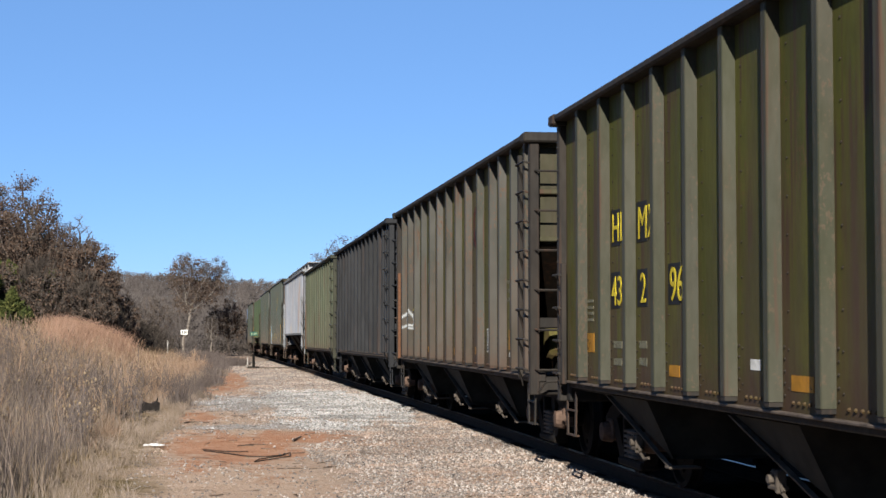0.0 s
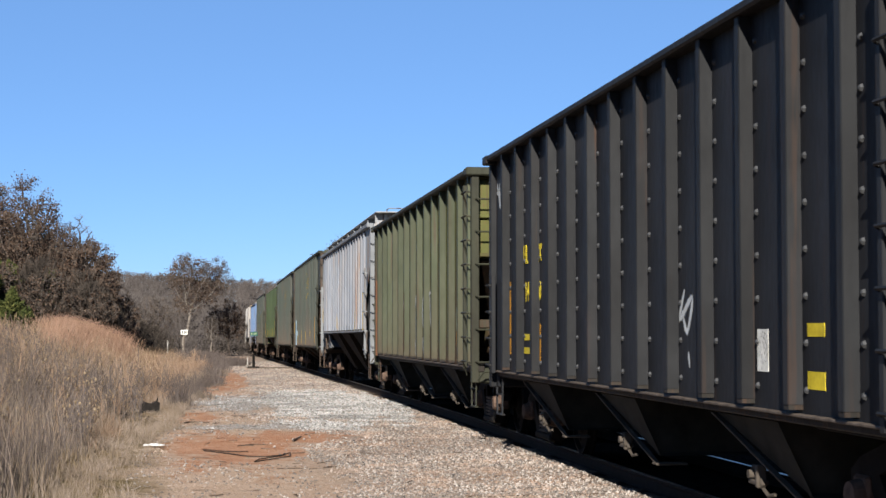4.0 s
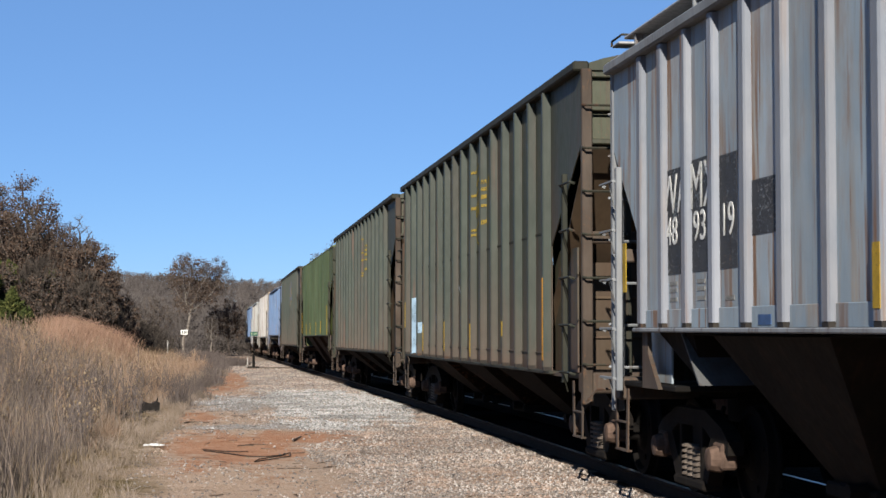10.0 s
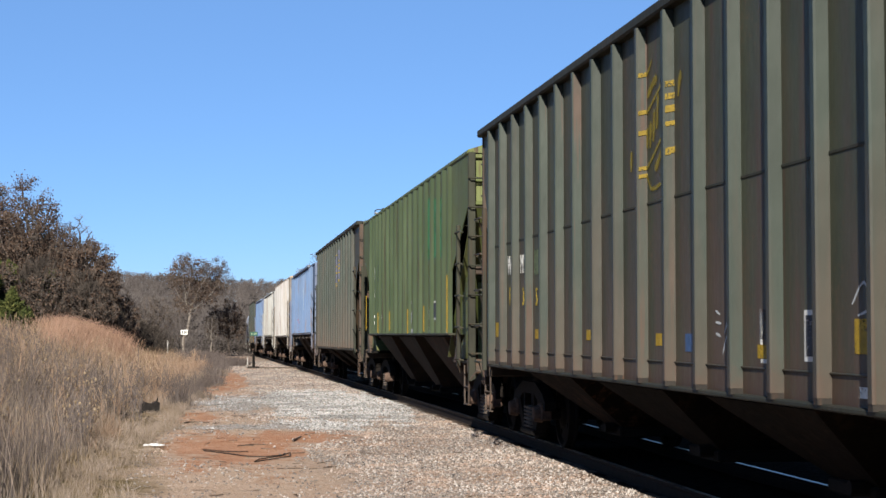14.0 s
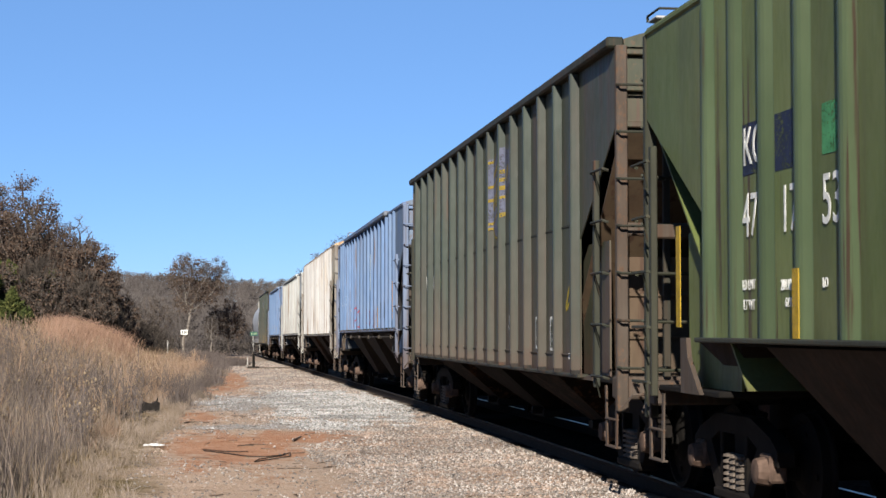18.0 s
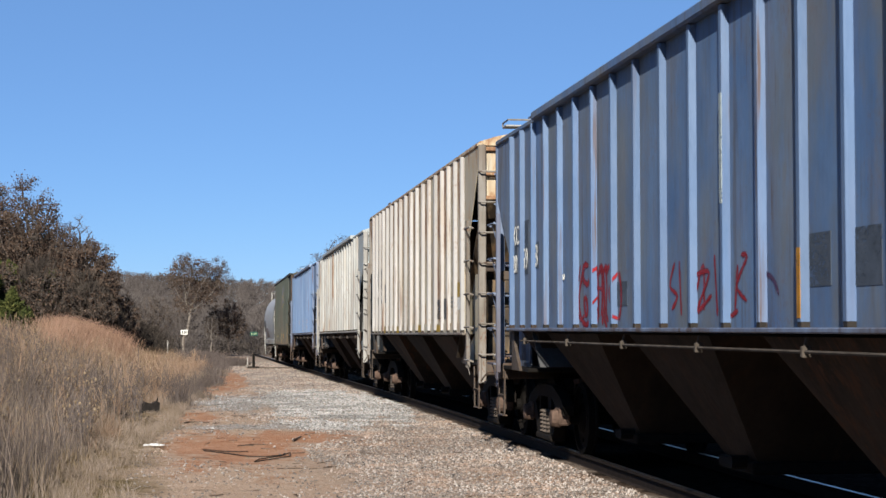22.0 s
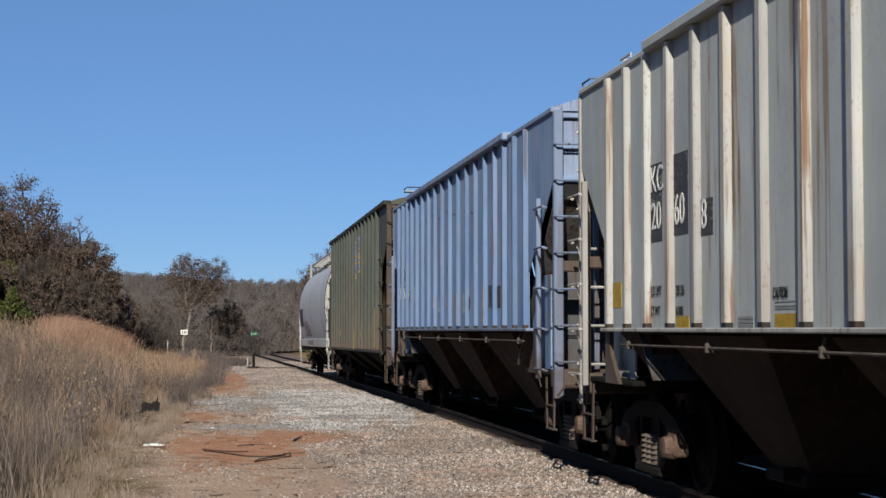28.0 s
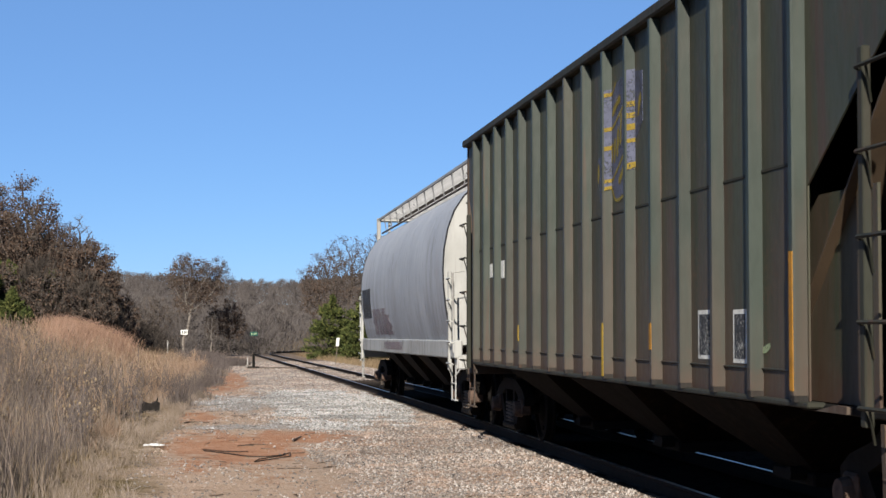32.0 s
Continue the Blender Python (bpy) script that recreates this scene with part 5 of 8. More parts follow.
spray(hop_d, [[(2.78, 1.9), (2.7, 2.14), (2.56, 2.26)]], 0.03, P_SPRAYBLUE, "slate blue sprayed letter shade", lift=0.006)
spray(hop_d, [[(4.12, 1.74), (4.05, 1.5), (3.98, 1.2)]], 0.06, P_RUSTRED, "rust-red bare streak", lift=0.003)
spray(hop_d, [[(-0.24, 2.28), (-0.05, 2.04), (0.03, 1.69), (-0.03, 1.47), (-0.17, 1.15)], [(-0.37, 2.25), (-0.39, 1.95), (-0.40, 1.59), (-0.34, 1.21)]], 0.1, P_SPRAYGREY, "pale grey-blue sprayed letter fill", lift=0.004)
spray(hop_d, [[(-0.06, 2.27), (0.13, 2.02), (0.21, 1.79), (0.15, 1.49), (0.01, 1.10)], [(-0.23, 1.89), (-0.28, 1.91), (-0.39, 1.78), (-0.38, 1.38), (-0.24, 1.34), (-0.22, 1.59), (-0.23, 1.86)], [(-0.04, 2.34), (-0.24, 2.35), (-0.47, 2.33)]], 0.028, SPRAYW, "white sprayed letter outline", lift=0.008)
spray(hop_d, [[(-0.16, 2.21), (-0.01, 1.99), (0.03, 1.69), (-0.06, 1.34)], [(-0.12, 2.25), (-0.45, 2.27)], [(-0.15, 1.84), (-0.19, 1.98), (-0.29, 2.02), (-0.39, 1.95)]], 0.03, P_SPRAYBLUE, "slate blue sprayed letter shade", lift=0.006)
spray(hop_d, [[(-1.52, 2.25), (-1.22, 2.18), (-1.11, 1.98), (-1.14, 1.77), (-1.34, 1.61), (-1.50, 1.50)], [(-1.55, 2.17), (-1.38, 1.99), (-1.44, 1.77), (-1.57, 1.68)], [(-1.26, 1.37), (-1.33, 1.17)]], 0.13, P_SPRAYGREY, "pale grey-blue sprayed letter fill", lift=0.004)
spray(hop_d, [[(-1.54, 2.34), (-1.22, 2.28), (-1.01, 2.12), (-0.96, 1.94), (-1.02, 1.73), (-1.20, 1.57), (-1.48, 1.50), (-1.54, 1.37), (-1.46, 1.21), (-1.31, 1.27), (-1.21, 1.39), (-1.10, 1.43), (-1.01, 1.36), (-1.07, 1.21), (-1.16, 1.07)]], 0.03, SPRAYW, "white sprayed letter outline", lift=0.008)
spray(hop_d, [[(-1.52, 2.25), (-1.21, 2.17), (-1.09, 1.98), (-1.13, 1.75), (-1.34, 1.59)], [(-1.53, 1.97), (-1.38, 1.91), (-1.38, 1.75), (-1.53, 1.66)]], 0.028, P_SPRAYBLUE, "slate blue sprayed letter shade", lift=0.006)
spray(hop_d, [[(-2.21, 2.15), (-2.23, 1.93), (-2.24, 1.68)], [(-2.49, 2.16), (-2.53, 1.83), (-2.51, 1.51), (-2.51, 1.09)]], 0.12, P_SPRAYGREY, "pale grey-blue sprayed letter fill", lift=0.004)
spray(hop_d, [[(-1.86, 2.21), (-2.01, 2.25), (-2.27, 2.26), (-2.64, 2.26)], [(-2.01, 2.19), (-2.04, 1.97), (-2.10, 1.72), (-2.19, 1.60), (-2.33, 1.67), (-2.36, 1.86), (-2.47, 1.59), (-2.43, 1.31), (-2.42, 1.07)], [(-2.22, 1.41), (-2.23, 1.32)], [(-2.29, 1.39), (-2.30, 1.33)]], 0.03, SPRAYW, "white sprayed letter outline", lift=0.008)
spray(hop_d, [[(-2.04, 2.18), (-2.33, 2.20), (-2.64, 2.21)], [(-2.20, 1.72), (-2.36, 1.82)], [(-2.60, 1.75), (-2.60, 1.51), (-2.58, 1.19)]], 0.03, P_SPRAYBLUE, "slate blue sprayed letter shade", lift=0.006)
spray(hop_d, [[(2.00, 2.31), (2.08, 2.08), (1.95, 1.82), (2.04, 1.59)], [(1.71, 2.21), (1.77, 1.82), (1.70, 1.45), (1.81, 1.20)], [(1.01, 2.23), (0.92, 2.07), (0.81, 2.20), (0.72, 2.01), (0.63, 2.22)], [(1.03, 1.59), (0.92, 1.33), (0.98, 1.11)], [(0.73, 1.70), (0.70, 1.33)]], 0.022, SPRAYW, "thin white sprayed letters", lift=0.008)
spray(hop_d, [[(0.97, 2.04), (0.89, 1.70), (0.94, 1.33)], [(0.72, 1.91), (0.75, 1.54), (0.80, 1.28)], [(1.76, 2.07), (1.91, 1.70), (1.85, 1.34)]], 0.1, P_RUSTRED, "rust-red bare patch", lift=0.004)
spray(hop_d, [[(0.98, 2.34), (1.02, 1.91), (1.05, 1.54), (1.06, 1.16)]], 0.04, P_RUSTRED, "rust-red bare post", x=RIBF)
mark(hop_d, -0.27, 1.23, 0.39, 0.11, ORANGEP, "reflective_tape", lift=0.011)
mark(hop_d, -2.47, 1.25, 0.46, 0.11, ORANGEP, "reflective_tape", lift=0.011)
mark(hop_d, 2.85, 1.22, 0.26, 0.10, ORANGEP, "reflective_tape", lift=0.011)
spray(hop_d, [[(-3.37, 2.08), (-3.36, 1.40)], [(-3.23, 1.82), (-3.55, 1.50), (-3.35, 1.30)]], 0.025, SPRAYW, "white sprayed letters")
spray(hop_d, [[(-4.30, 2.10), (-4.21, 1.85), (-4.55, 2.04), (-4.46, 1.80), (-4.61, 2.08)], [(-4.29, 1.66), (-4.55, 1.66)], [(-4.28, 1.46), (-4.54, 1.46)]], 0.02, SPRAYW, "white sprayed letters")
mark(hop_d, -5.41, 1.75, 0.49, 0.38, P_GREY_PATCH, "paint_patch")
mark(hop_d, -5.41, 1.44, 0.40, 0.22, ORANGEP, "reflective_tape")
mark(hop_d, -2.36, 3.08, 0.49, 0.89, P_PALEGREEN, "paint_patch")
mark(hop_d, -5.48, 1.25, 0.29, 0.07, WHITEP, "label")
mark(cov_e, 6.13, 2.53, 0.46, 0.92, P_CHARCOAL, "stencil_patch")
mark(cov_e, 5.33, 2.54, 0.44, 0.94, P_CHARCOAL, "stencil_patch")
mark(cov_e, 4.57, 2.52, 0.44, 0.9, P_CHARCOAL, "stencil_patch")
mark(cov_e, 3.69, 2.5, 0.64, 0.41, P_CHARCOAL, "stencil_patch")
lettering(cov_e, "WA", 6.44, 2.6, 0.36, WHITEP, 0.9)
lettering(cov_e, "MX", 5.6, 2.6, 0.4, WHITEP, 0.9)
lettering(cov_e, "48", 6.33, 2.33, 0.25, WHITEP, 1.05)
lettering(cov_e, "93", 5.51, 2.33, 0.26, WHITEP, 1.05)
lettering(cov_e, "19", 4.75, 2.33, 0.27, WHITEP, 0.95)
for y, zs_of in ((6.13, (1.99, 1.93, 1.85)), (5.31, (1.99, 1.93, 1.85)), (4.55, (1.84,))):
    for z in zs_of:
        mark(cov_e, y, z, 0.22, 0.035, P_GREYBAR, "writing_bar")
mark(cov_e, 3.7, 1.665, 0.28, 0.075, P_BLUELABEL, "label", lift=0.017)
mark(cov_e, -6.68, 2.10, 0.14, 0.98, TAPEY, "reflective_tape", x=RIBF)
mark(cov_e, -4.41, 1.90, 0.14, 0.42, TAPEY, "reflective_tape", x=RIBF)
mark(cov_e, -4.79, 1.99, 0.24, 0.29, P_CHARCOAL, "label")
mark(cov_e, 1.81, 1.92, 0.32, 0.40, TAPEY, "reflective_tape", x=RIBF)
mark(cov_e, 7.61, 2.18, 0.20, 0.47, TAPEY, "reflective_tape", x=RIBF)
mark(cov_e, -5.00, 2.02, 0.27, 0.30, P_CHARCOAL, "label")
mark(cov_e, -4.60, 1.90, 0.13, 0.50, TAPEY, "reflective_tape", x=RIBF)


def emblem(car, field_left):
    """Worn railway emblem: blue-grey field over three panels and the two posts between, yellow lines."""
    field = "faded blue-grey emblem field"
    for poly in field_left * ([(-1.0, 4.0), (-1.5, 4.08), (-1.82, 4.08), (-1.82, 2.95), (-1.46, 2.86), (-1.13, 2.88), (-1.0, 2.98)],
                 [(-0.42, 3.35), (-0.9, 3.5), (-0.9, 2.95), (-0.5, 2.9)],
                 [(-1.93, 4.05), (-2.2, 4.02), (-2.2, 3.55), (-2.0, 3.42), (-1.93, 3.39)]):
        part("emblem_field", Shape().prism(poly, "x", -PANEL - 0.004, -PANEL + 0.004), P_EMBLEM, car, field)
    if field_left:
        flank_field(car, -0.96, 2.98, 3.99, P_EMBLEM, "emblem_field", field)
        flank_field(car, -1.87, 3.1, 4.06, P_EMBLEM, "emblem_field", field)
    lines = [[(-1.0, 3.96), (-1.08, 3.97), (-1.2, 4.06)], [(-1.0, 3.61), (-1.1, 3.62), (-1.48, 3.77), (-1.8, 3.9)], [(-1.0, 3.42), (-1.09, 3.44)], [(-1.0, 3.08), (-1.08, 3.1), (-1.47, 3.28), (-1.7, 3.36)], [(-1.0, 3.0), (-1.06, 2.97), (-1.13, 2.9), (-1.25, 2.87), (-1.5, 2.9)]]
    spray(car, lines, 0.02, YELLOWLINE, "worn yellow emblem line", lift=0.008)
    bars = [[(-1.03, 3.42), (-1.04, 3.26)], [(-1.14, 3.25), (-1.15, 3.5)], [(-1.25, 3.3), (-1.28, 3.6)], [(-1.37, 3.4), (-1.41, 3.72)], [(-1.05, 3.73), (-1.2, 3.82), (-1.38, 3.88)], [(-1.29, 3.03), (-1.46, 3.14), (-1.6, 3.2)], [(-2.06, 3.61), (-2.14, 3.82)], [(-0.44, 3.1), (-0.45, 3.3)]]
    spray(car, bars, 0.042, YELLOWLINE, "worn yellow emblem bar", lift=0.008)
    for y, z, h in ((-0.96, 3.94, 0.02), (-0.96, 3.59, 0.02), (-0.96, 3.4, 0.022), (-0.96, 3.07, 0.018), (-0.96, 3.0, 0.018), (-1.87, 3.73, 0.026), (-1.87, 3.62, 0.026), (-1.87, 3.51, 0.03), (-1.87, 3.38, 0.02), (-1.87, 3.14, 0.032)):
        flank_field(car, y, z - h, z + h, P_FLANKYELLOW, "emblem_line", "worn yellow emblem line", 0.007)


for car in (cov_n, cov_f, cov_g, cov_i):
    emblem(car, car in (cov_n, cov_i))
mark(cov_f, 4.46, 1.44, 0.17, 0.49, TAPEY, "reflective_tape", x=RIBF)
mark(cov_f, 1.58, 1.48, 0.21, 0.49, TAPEY, "reflective_tape", x=RIBF)
mark(cov_f, -1.04, 1.43, 0.16, 0.50, TAPEY, "reflective_tape", x=RIBF)
mark(cov_f, -3.90, 1.60, 0.11, 0.20, TAPEY, "reflective_tape", x=RIBF)
mark(cov_f, -6.68, 1.71, 0.11, 0.97, ORANGEP, "reflective_tape", x=RIBF)
mark(cov_f, 7.38, 1.88, 0.26, 0.50, TAPEY, "reflective_tape", x=RIBF)
mark(cov_f, -4.34, 1.56, 0.36, 0.39, WHITEP, "stencil_frame")
mark(cov_f, -4.34, 1.56, 0.29, 0.32, P_DKFIELD, "stencil_field", lift=0.007)
mark(cov_f, -5.29, 1.57, 0.39, 0.40, WHITEP, "stencil_frame")
mark(cov_f, -5.29, 1.57, 0.32, 0.33, P_DKFIELD, "stencil_field", lift=0.007)
mark(cov_f, -6.01, 1.46, 0.17, 0.20, WHITEP, "label")
part("graffiti", Shape().prism([(7.19, 1.12), (7.1, 1.5), (7.0, 1.62), (7.17, 1.89), (6.98, 2.1), (6.84, 2.24), (6.62, 2.2), (6.6, 1.11)], "x", -PANEL - 0.005, -PANEL + 0.004), P_VIOLETFILM, cov_f, "pale grey-blue sprayed letter")
flank_field(cov_f, 6.33, 1.13, 2.19, SPRAYBLUE, "graffiti", "pale blue spray paint on the post")
part("graffiti", Shape().prism([(6.24, 1.12), (6.2, 1.5), (6.26, 1.88), (5.74, 1.88), (5.74, 1.12)], "x", -PANEL - 0.005, -PANEL + 0.004), P_VIOLETFILM, cov_f, "pale grey-blue sprayed letter")
flank_field(cov_f, 5.42, 1.52, 1.72, SPRAYBLUE, "graffiti", "pale blue spray paint on the post")
mark(cov_f, 5.02, 2.06, 0.5, 0.36, P_FGREEN, "stencil_patch")
spray(cov_f, [[(3.06, 2.24), (3.25, 2.12), (3.36, 2.02)], [(3.1, 2.1), (3.3, 1.94)], [(2.14, 2.26), (2.3, 2.12), (2.42, 1.96)], [(2.2, 2.2), (2.1, 2.1)], [(2.4, 1.9), (2.42, 1.8)]], 0.07, SPRAYMIST, "misty pale spray around the letters")
spray(cov_f, [[(3.01, 2.14), (3.17, 1.98), (3.22, 1.86), (3.07, 1.8), (3.06, 1.62), (3.03, 1.46)], [(2.2, 2.02), (2.24, 1.84), (2.22, 1.62), (2.2, 1.5)]], 0.09, P_CHARCOAL, "dark sprayed letter fill", lift=0.007)
spray(cov_f, [[(3.01, 2.07), (3.28, 1.97), (3.39, 1.76), (3.28, 1.72), (3.21, 1.54), (3.13, 1.39), (2.95, 1.42), (2.87, 1.54), (2.97, 1.74), (3.04, 1.87), (2.91, 1.9), (2.96, 2.04)], [(2.22, 2.14), (2.34, 1.95), (2.43, 1.77), (2.34, 1.73), (2.3, 1.54), (2.2, 1.43), (2.14, 1.56), (2.17, 1.7)], [(2.12, 2.14), (2.16, 1.97), (2.18, 1.88)], [(2.2, 1.72), (2.14, 1.74)], [(2.01, 1.72), (1.96, 1.54), (2.09, 1.45)]], 0.026, P_SPRAYPALE, "pale blue-grey sprayed letter outline", lift=0.01)
spray(cov_f, [[(1.09, 2.15), (1.29, 2.00), (1.36, 1.72), (1.20, 1.44)], [(1.15, 1.90), (1.13, 1.85)], [(0.33, 1.98), (0.52, 1.72), (0.37, 1.56), (0.20, 1.71), (0.24, 1.93)], [(0.75, 2.28), (0.56, 2.16)]], 0.02, SPRAYW, "white sprayed curls")
lettering(cov_f, "WA", 6.13, 2.28, 0.25, WHITEP, 1.05)
lettering(cov_f, "MX", 5.21, 2.27, 0.24, WHITEP, 1.05)
lettering(cov_f, "I", 6.02, 1.90, 0.20, WHITEP, 0.70)
mark(cov_f, 4.13, 2.365, 0.5, 0.41, P_FGREEN, "paint_patch", "pale green repainted patch")
mark(cov_f, 4.13, 2.015, 0.5, 0.27, P_GREY_TEAL, "stencil_patch")
mark(cov_f, 4.01, 1.7, 0.28, 0.33, P_FGREEN, "paint_patch", "pale green repainted patch")
lettering(cov_f, "6", 4.24, 1.89, 0.24, WHITEP, 1.0)
lettering(cov_f, "8", 5.19, 1.90, 0.25, P_PALESTRIPE, 0.91)
mark(cov_f, 5.98, 2.43, 0.54, 0.31, P_TEALFIELD, "stencil_patch")
mark(cov_f, 5.02, 2.42, 0.50, 0.34, P_TEALFIELD, "stencil_patch")
mark(cov_f, 5.98, 2.06, 0.52, 0.37, P_FGREEN, "stencil_patch")
mark(cov_f, 5.04, 1.52, 0.50, 0.68, P_RUSTRED, "paint_patch", "rust-red bare patch")
spray(cov_f, [[(6.08, 1.53), (5.86, 1.57), (5.76, 1.45), (5.98, 1.30), (6.14, 1.37), (6.08, 1.53)], [(6.01, 1.47), (5.96, 1.46)], [(6.06, 1.25), (5.82, 1.19)], [(6.19, 1.76), (5.91, 1.72), (5.74, 1.80)], [(6.98, 1.95), (6.85, 1.8), (6.95, 1.6), (6.8, 1.4), (6.9, 1.2)], [(6.2, 2.5), (6.05, 2.62), (5.85, 2.5)]], 0.014, BLACKP, "dark line drawing")
lettering(cov_g, "W", 6.17, 2.32, 0.26, WHITEP, 0.75)
lettering(cov_g, "MX", 5.26, 2.31, 0.25, WHITEP, 0.75)
lettering(cov_g, "1", 6.08, 1.91, 0.25, P_OLDYELLOW, 0.75)
lettering(cov_g, "3", 5.13, 1.89, 0.24, P_OLDYELLOW, 0.75)
lettering(cov_g, "5", 4.26, 1.88, 0.23, P_OLDYELLOW, 0.75)
spray(cov_g, [[(5.75, 1.82), (5.54, 1.52)], [(5.40, 1.83), (5.48, 1.53)], [(5.58, 1.84), (5.64, 1.52)]], 0.05, SPRAYW, "white sprayed block")
mark(cov_g, 6.95, 1.58, 0.37, 0.20, TAPEY, "reflective_tape")
mark(cov_g, 4.09, 1.53, 0.44, 0.12, TAPEY, "reflective_tape")
mark(cov_g, 1.29, 1.53, 0.43, 0.11, TAPEY, "reflective_tape")
mark(cov_g, -1.48, 1.50, 0.41, 0.11, TAPEY, "reflective_tape")
mark(cov_g, -4.32, 1.43, 0.46, 0.10, TAPEY, "reflective_tape")
mark(cov_g, -2.43, 1.48, 0.43, 0.15, P_BLUELABEL, "paint_patch")
mark(cov_g, -4.35, 1.63, 0.42, 0.22, P_DKFIELD, "stencil_field")
mark(cov_g, -4.17, 1.61, 0.04, 0.26, WHITEP, "stencil_frame")
mark(cov_g, -4.35, 1.73, 0.39, 0.02, P_RUSTRED, "stencil_frame")
mark(cov_g, -4.35, 1.36, 0.37, 0.03, WHITEP, "stencil_frame")
spray(cov_g, [[(-3.31, 1.56), (-3.40, 1.68), (-3.47, 1.74), (-3.50, 1.65), (-3.35, 1.53), (-3.26, 1.40)], [(-3.08, 1.74), (-3.20, 1.71)], [(-3.08, 1.65), (-3.22, 1.64)], [(-3.08, 1.56), (-3.21, 1.54)], [(-3.39, 1.56), (-3.43, 1.41), (-3.50, 1.47)]], 0.012, SPRAYW, "thin white scribble")
mark(cov_g, 4.12, 2.42, 0.49, 0.31, P_FGREEN, "paint_patch")
mark(cov_g, -6.17, 1.55, 0.42, 0.22, TAPEY, "reflective_tape")
mark(cov_g, -6.17, 1.20, 0.27, 0.07, WHITEP, "label")
mark(cov_g, -5.27, 1.55, 0.40, 0.35, WHITEP, "stencil_frame")
mark(cov_g, -5.27, 1.55, 0.33, 0.28, P_DKFIELD, "stencil_field", lift=0.007)
spray(cov_g, [[(-5.93, 1.75), (-6.12, 1.89), (-6.25, 1.74), (-6.02, 1.68)], [(-6.16, 1.81), (-6.34, 1.88)]], 0.012, SPRAYW, "thin white scribble")
mark(cov_h, 5.59, 2.95, 0.46, 0.39, P_NAVY, "stencil_patch")
mark(cov_h, 4.83, 2.93, 0.53, 0.41, P_NAVY, "stencil_patch")
mark(cov_h, 3.93, 2.92, 0.47, 0.34, P_FRESHGREEN, "stencil_patch")
lettering(cov_h, "KC", 5.80, 2.83, 0.30, WHITEP, 0.80)
lettering(cov_h, "47", 5.82, 2.29, 0.34, WHITEP, 0.75)
lettering(cov_h, "17", 4.97, 2.28, 0.35, WHITEP, 0.75)
lettering(cov_h, "53", 4.17, 2.29, 0.35, WHITEP, 0.75)
lettering(cov_h, "LD LMT", 5.83, 1.89, 0.08, WHITEP, 0.80)
lettering(cov_h, "LT WT", 5.81, 1.74, 0.08, WHITEP, 0.80)
lettering(cov_h, "20110", 4.98, 1.87, 0.08, WHITEP, 0.80)
lettering(cov_h, "6190", 4.89, 1.75, 0.07, WHITEP, 0.80)
lettering(cov_h, "LO", 4.17, 1.87, 0.07, WHITEP, 0.80)
mark(cov_h, 7.39, 2.04, 0.12, 0.86, TAPEY, "reflective_tape", x=RIBF)
mark(cov_h, 4.34, 1.77, 0.13, 0.48, TAPEY, "reflective_tape", x=RIBF)
mark(cov_h, -3.97, 3.43, 0.49, 1.12, P_FRESHGREEN, "paint_patch", "fresh green repainted patch")
mark(cov_h, -4.77, 3.39, 0.51, 1.05, P_FRESHGREEN, "paint_patch")
mark(cov_h, -5.52, 3.35, 0.34, 1.03, P_FRESHGREEN, "paint_patch")
mark(cov_h, -4.76, 1.93, 0.43, 0.33, WHITEP, "stencil_frame")
mark(cov_h, -4.76, 1.93, 0.36, 0.26, P_DKFIELD, "stencil_field", lift=0.007)
mark(cov_h, -3.57, 1.79, 0.11, 0.47, TAPEY, "reflective_tape", x=RIBF)
mark(cov_h, -6.63, 2.01, 0.10, 0.96, TAPEY, "reflective_tape", x=RIBF)
mark(cov_h, -0.93, 1.76, 0.10, 0.49, TAPEY, "reflective_tape", x=RIBF)
mark(cov_h, 1.86, 1.79, 0.12, 0.42, TAPEY, "reflective_tape", x=RIBF)
spray(cov_h, [[(-1.40, 2.16), (-1.32, 1.96), (-1.48, 1.87), (-1.23, 1.71)], [(-1.15, 1.83), (-1.56, 1.93)], [(-1.32, 2.04), (-1.40, 1.75), (-1.28, 1.67)], [(-1.11, 1.60), (-1.60, 1.58), (-1.14, 1.52), (-1.60, 1.51)]], 0.025, SPRAYW, "white sprayed tag")
mark(cov_h, -3.92, 1.93, 0.41, 0.03, P_PALEGREEN, "writing_bar")
mark(cov_h, -3.92, 1.62, 0.44, 0.02, P_PALEGREEN, "writing_bar")
mark(cov_h, -3.92, 1.88, 0.41, 0.03, P_PALEGREEN, "writing_bar")
mark(cov_h, -3.92, 1.58, 0.44, 0.02, P_PALEGREEN, "writing_bar")
mark(cov_h, -3.92, 1.84, 0.41, 0.03, P_PALEGREEN, "writing_bar")
mark(cov_h, -3.92, 1.55, 0.44, 0.02, P_PALEGREEN, "writing_bar")
mark(cov_h, -3.91, 1.79, 0.41, 0.03, P_PALEGREEN, "writing_bar")
mark(cov_h, -3.92, 1.51, 0.44, 0.02, P_PALEGREEN, "writing_bar")
mark(cov_h, -6.18, 1.56, 0.28, 0.08, GALV, "label")
lettering(cov_i, "W", 6.21, 2.31, 0.26, WHITEP, 0.75)
lettering(cov_i, "MX", 5.25, 2.30, 0.24, WHITEP, 0.75)
mark(cov_i, 4.21, 2.43, 0.47, 0.30, P_FGREEN, "paint_patch")
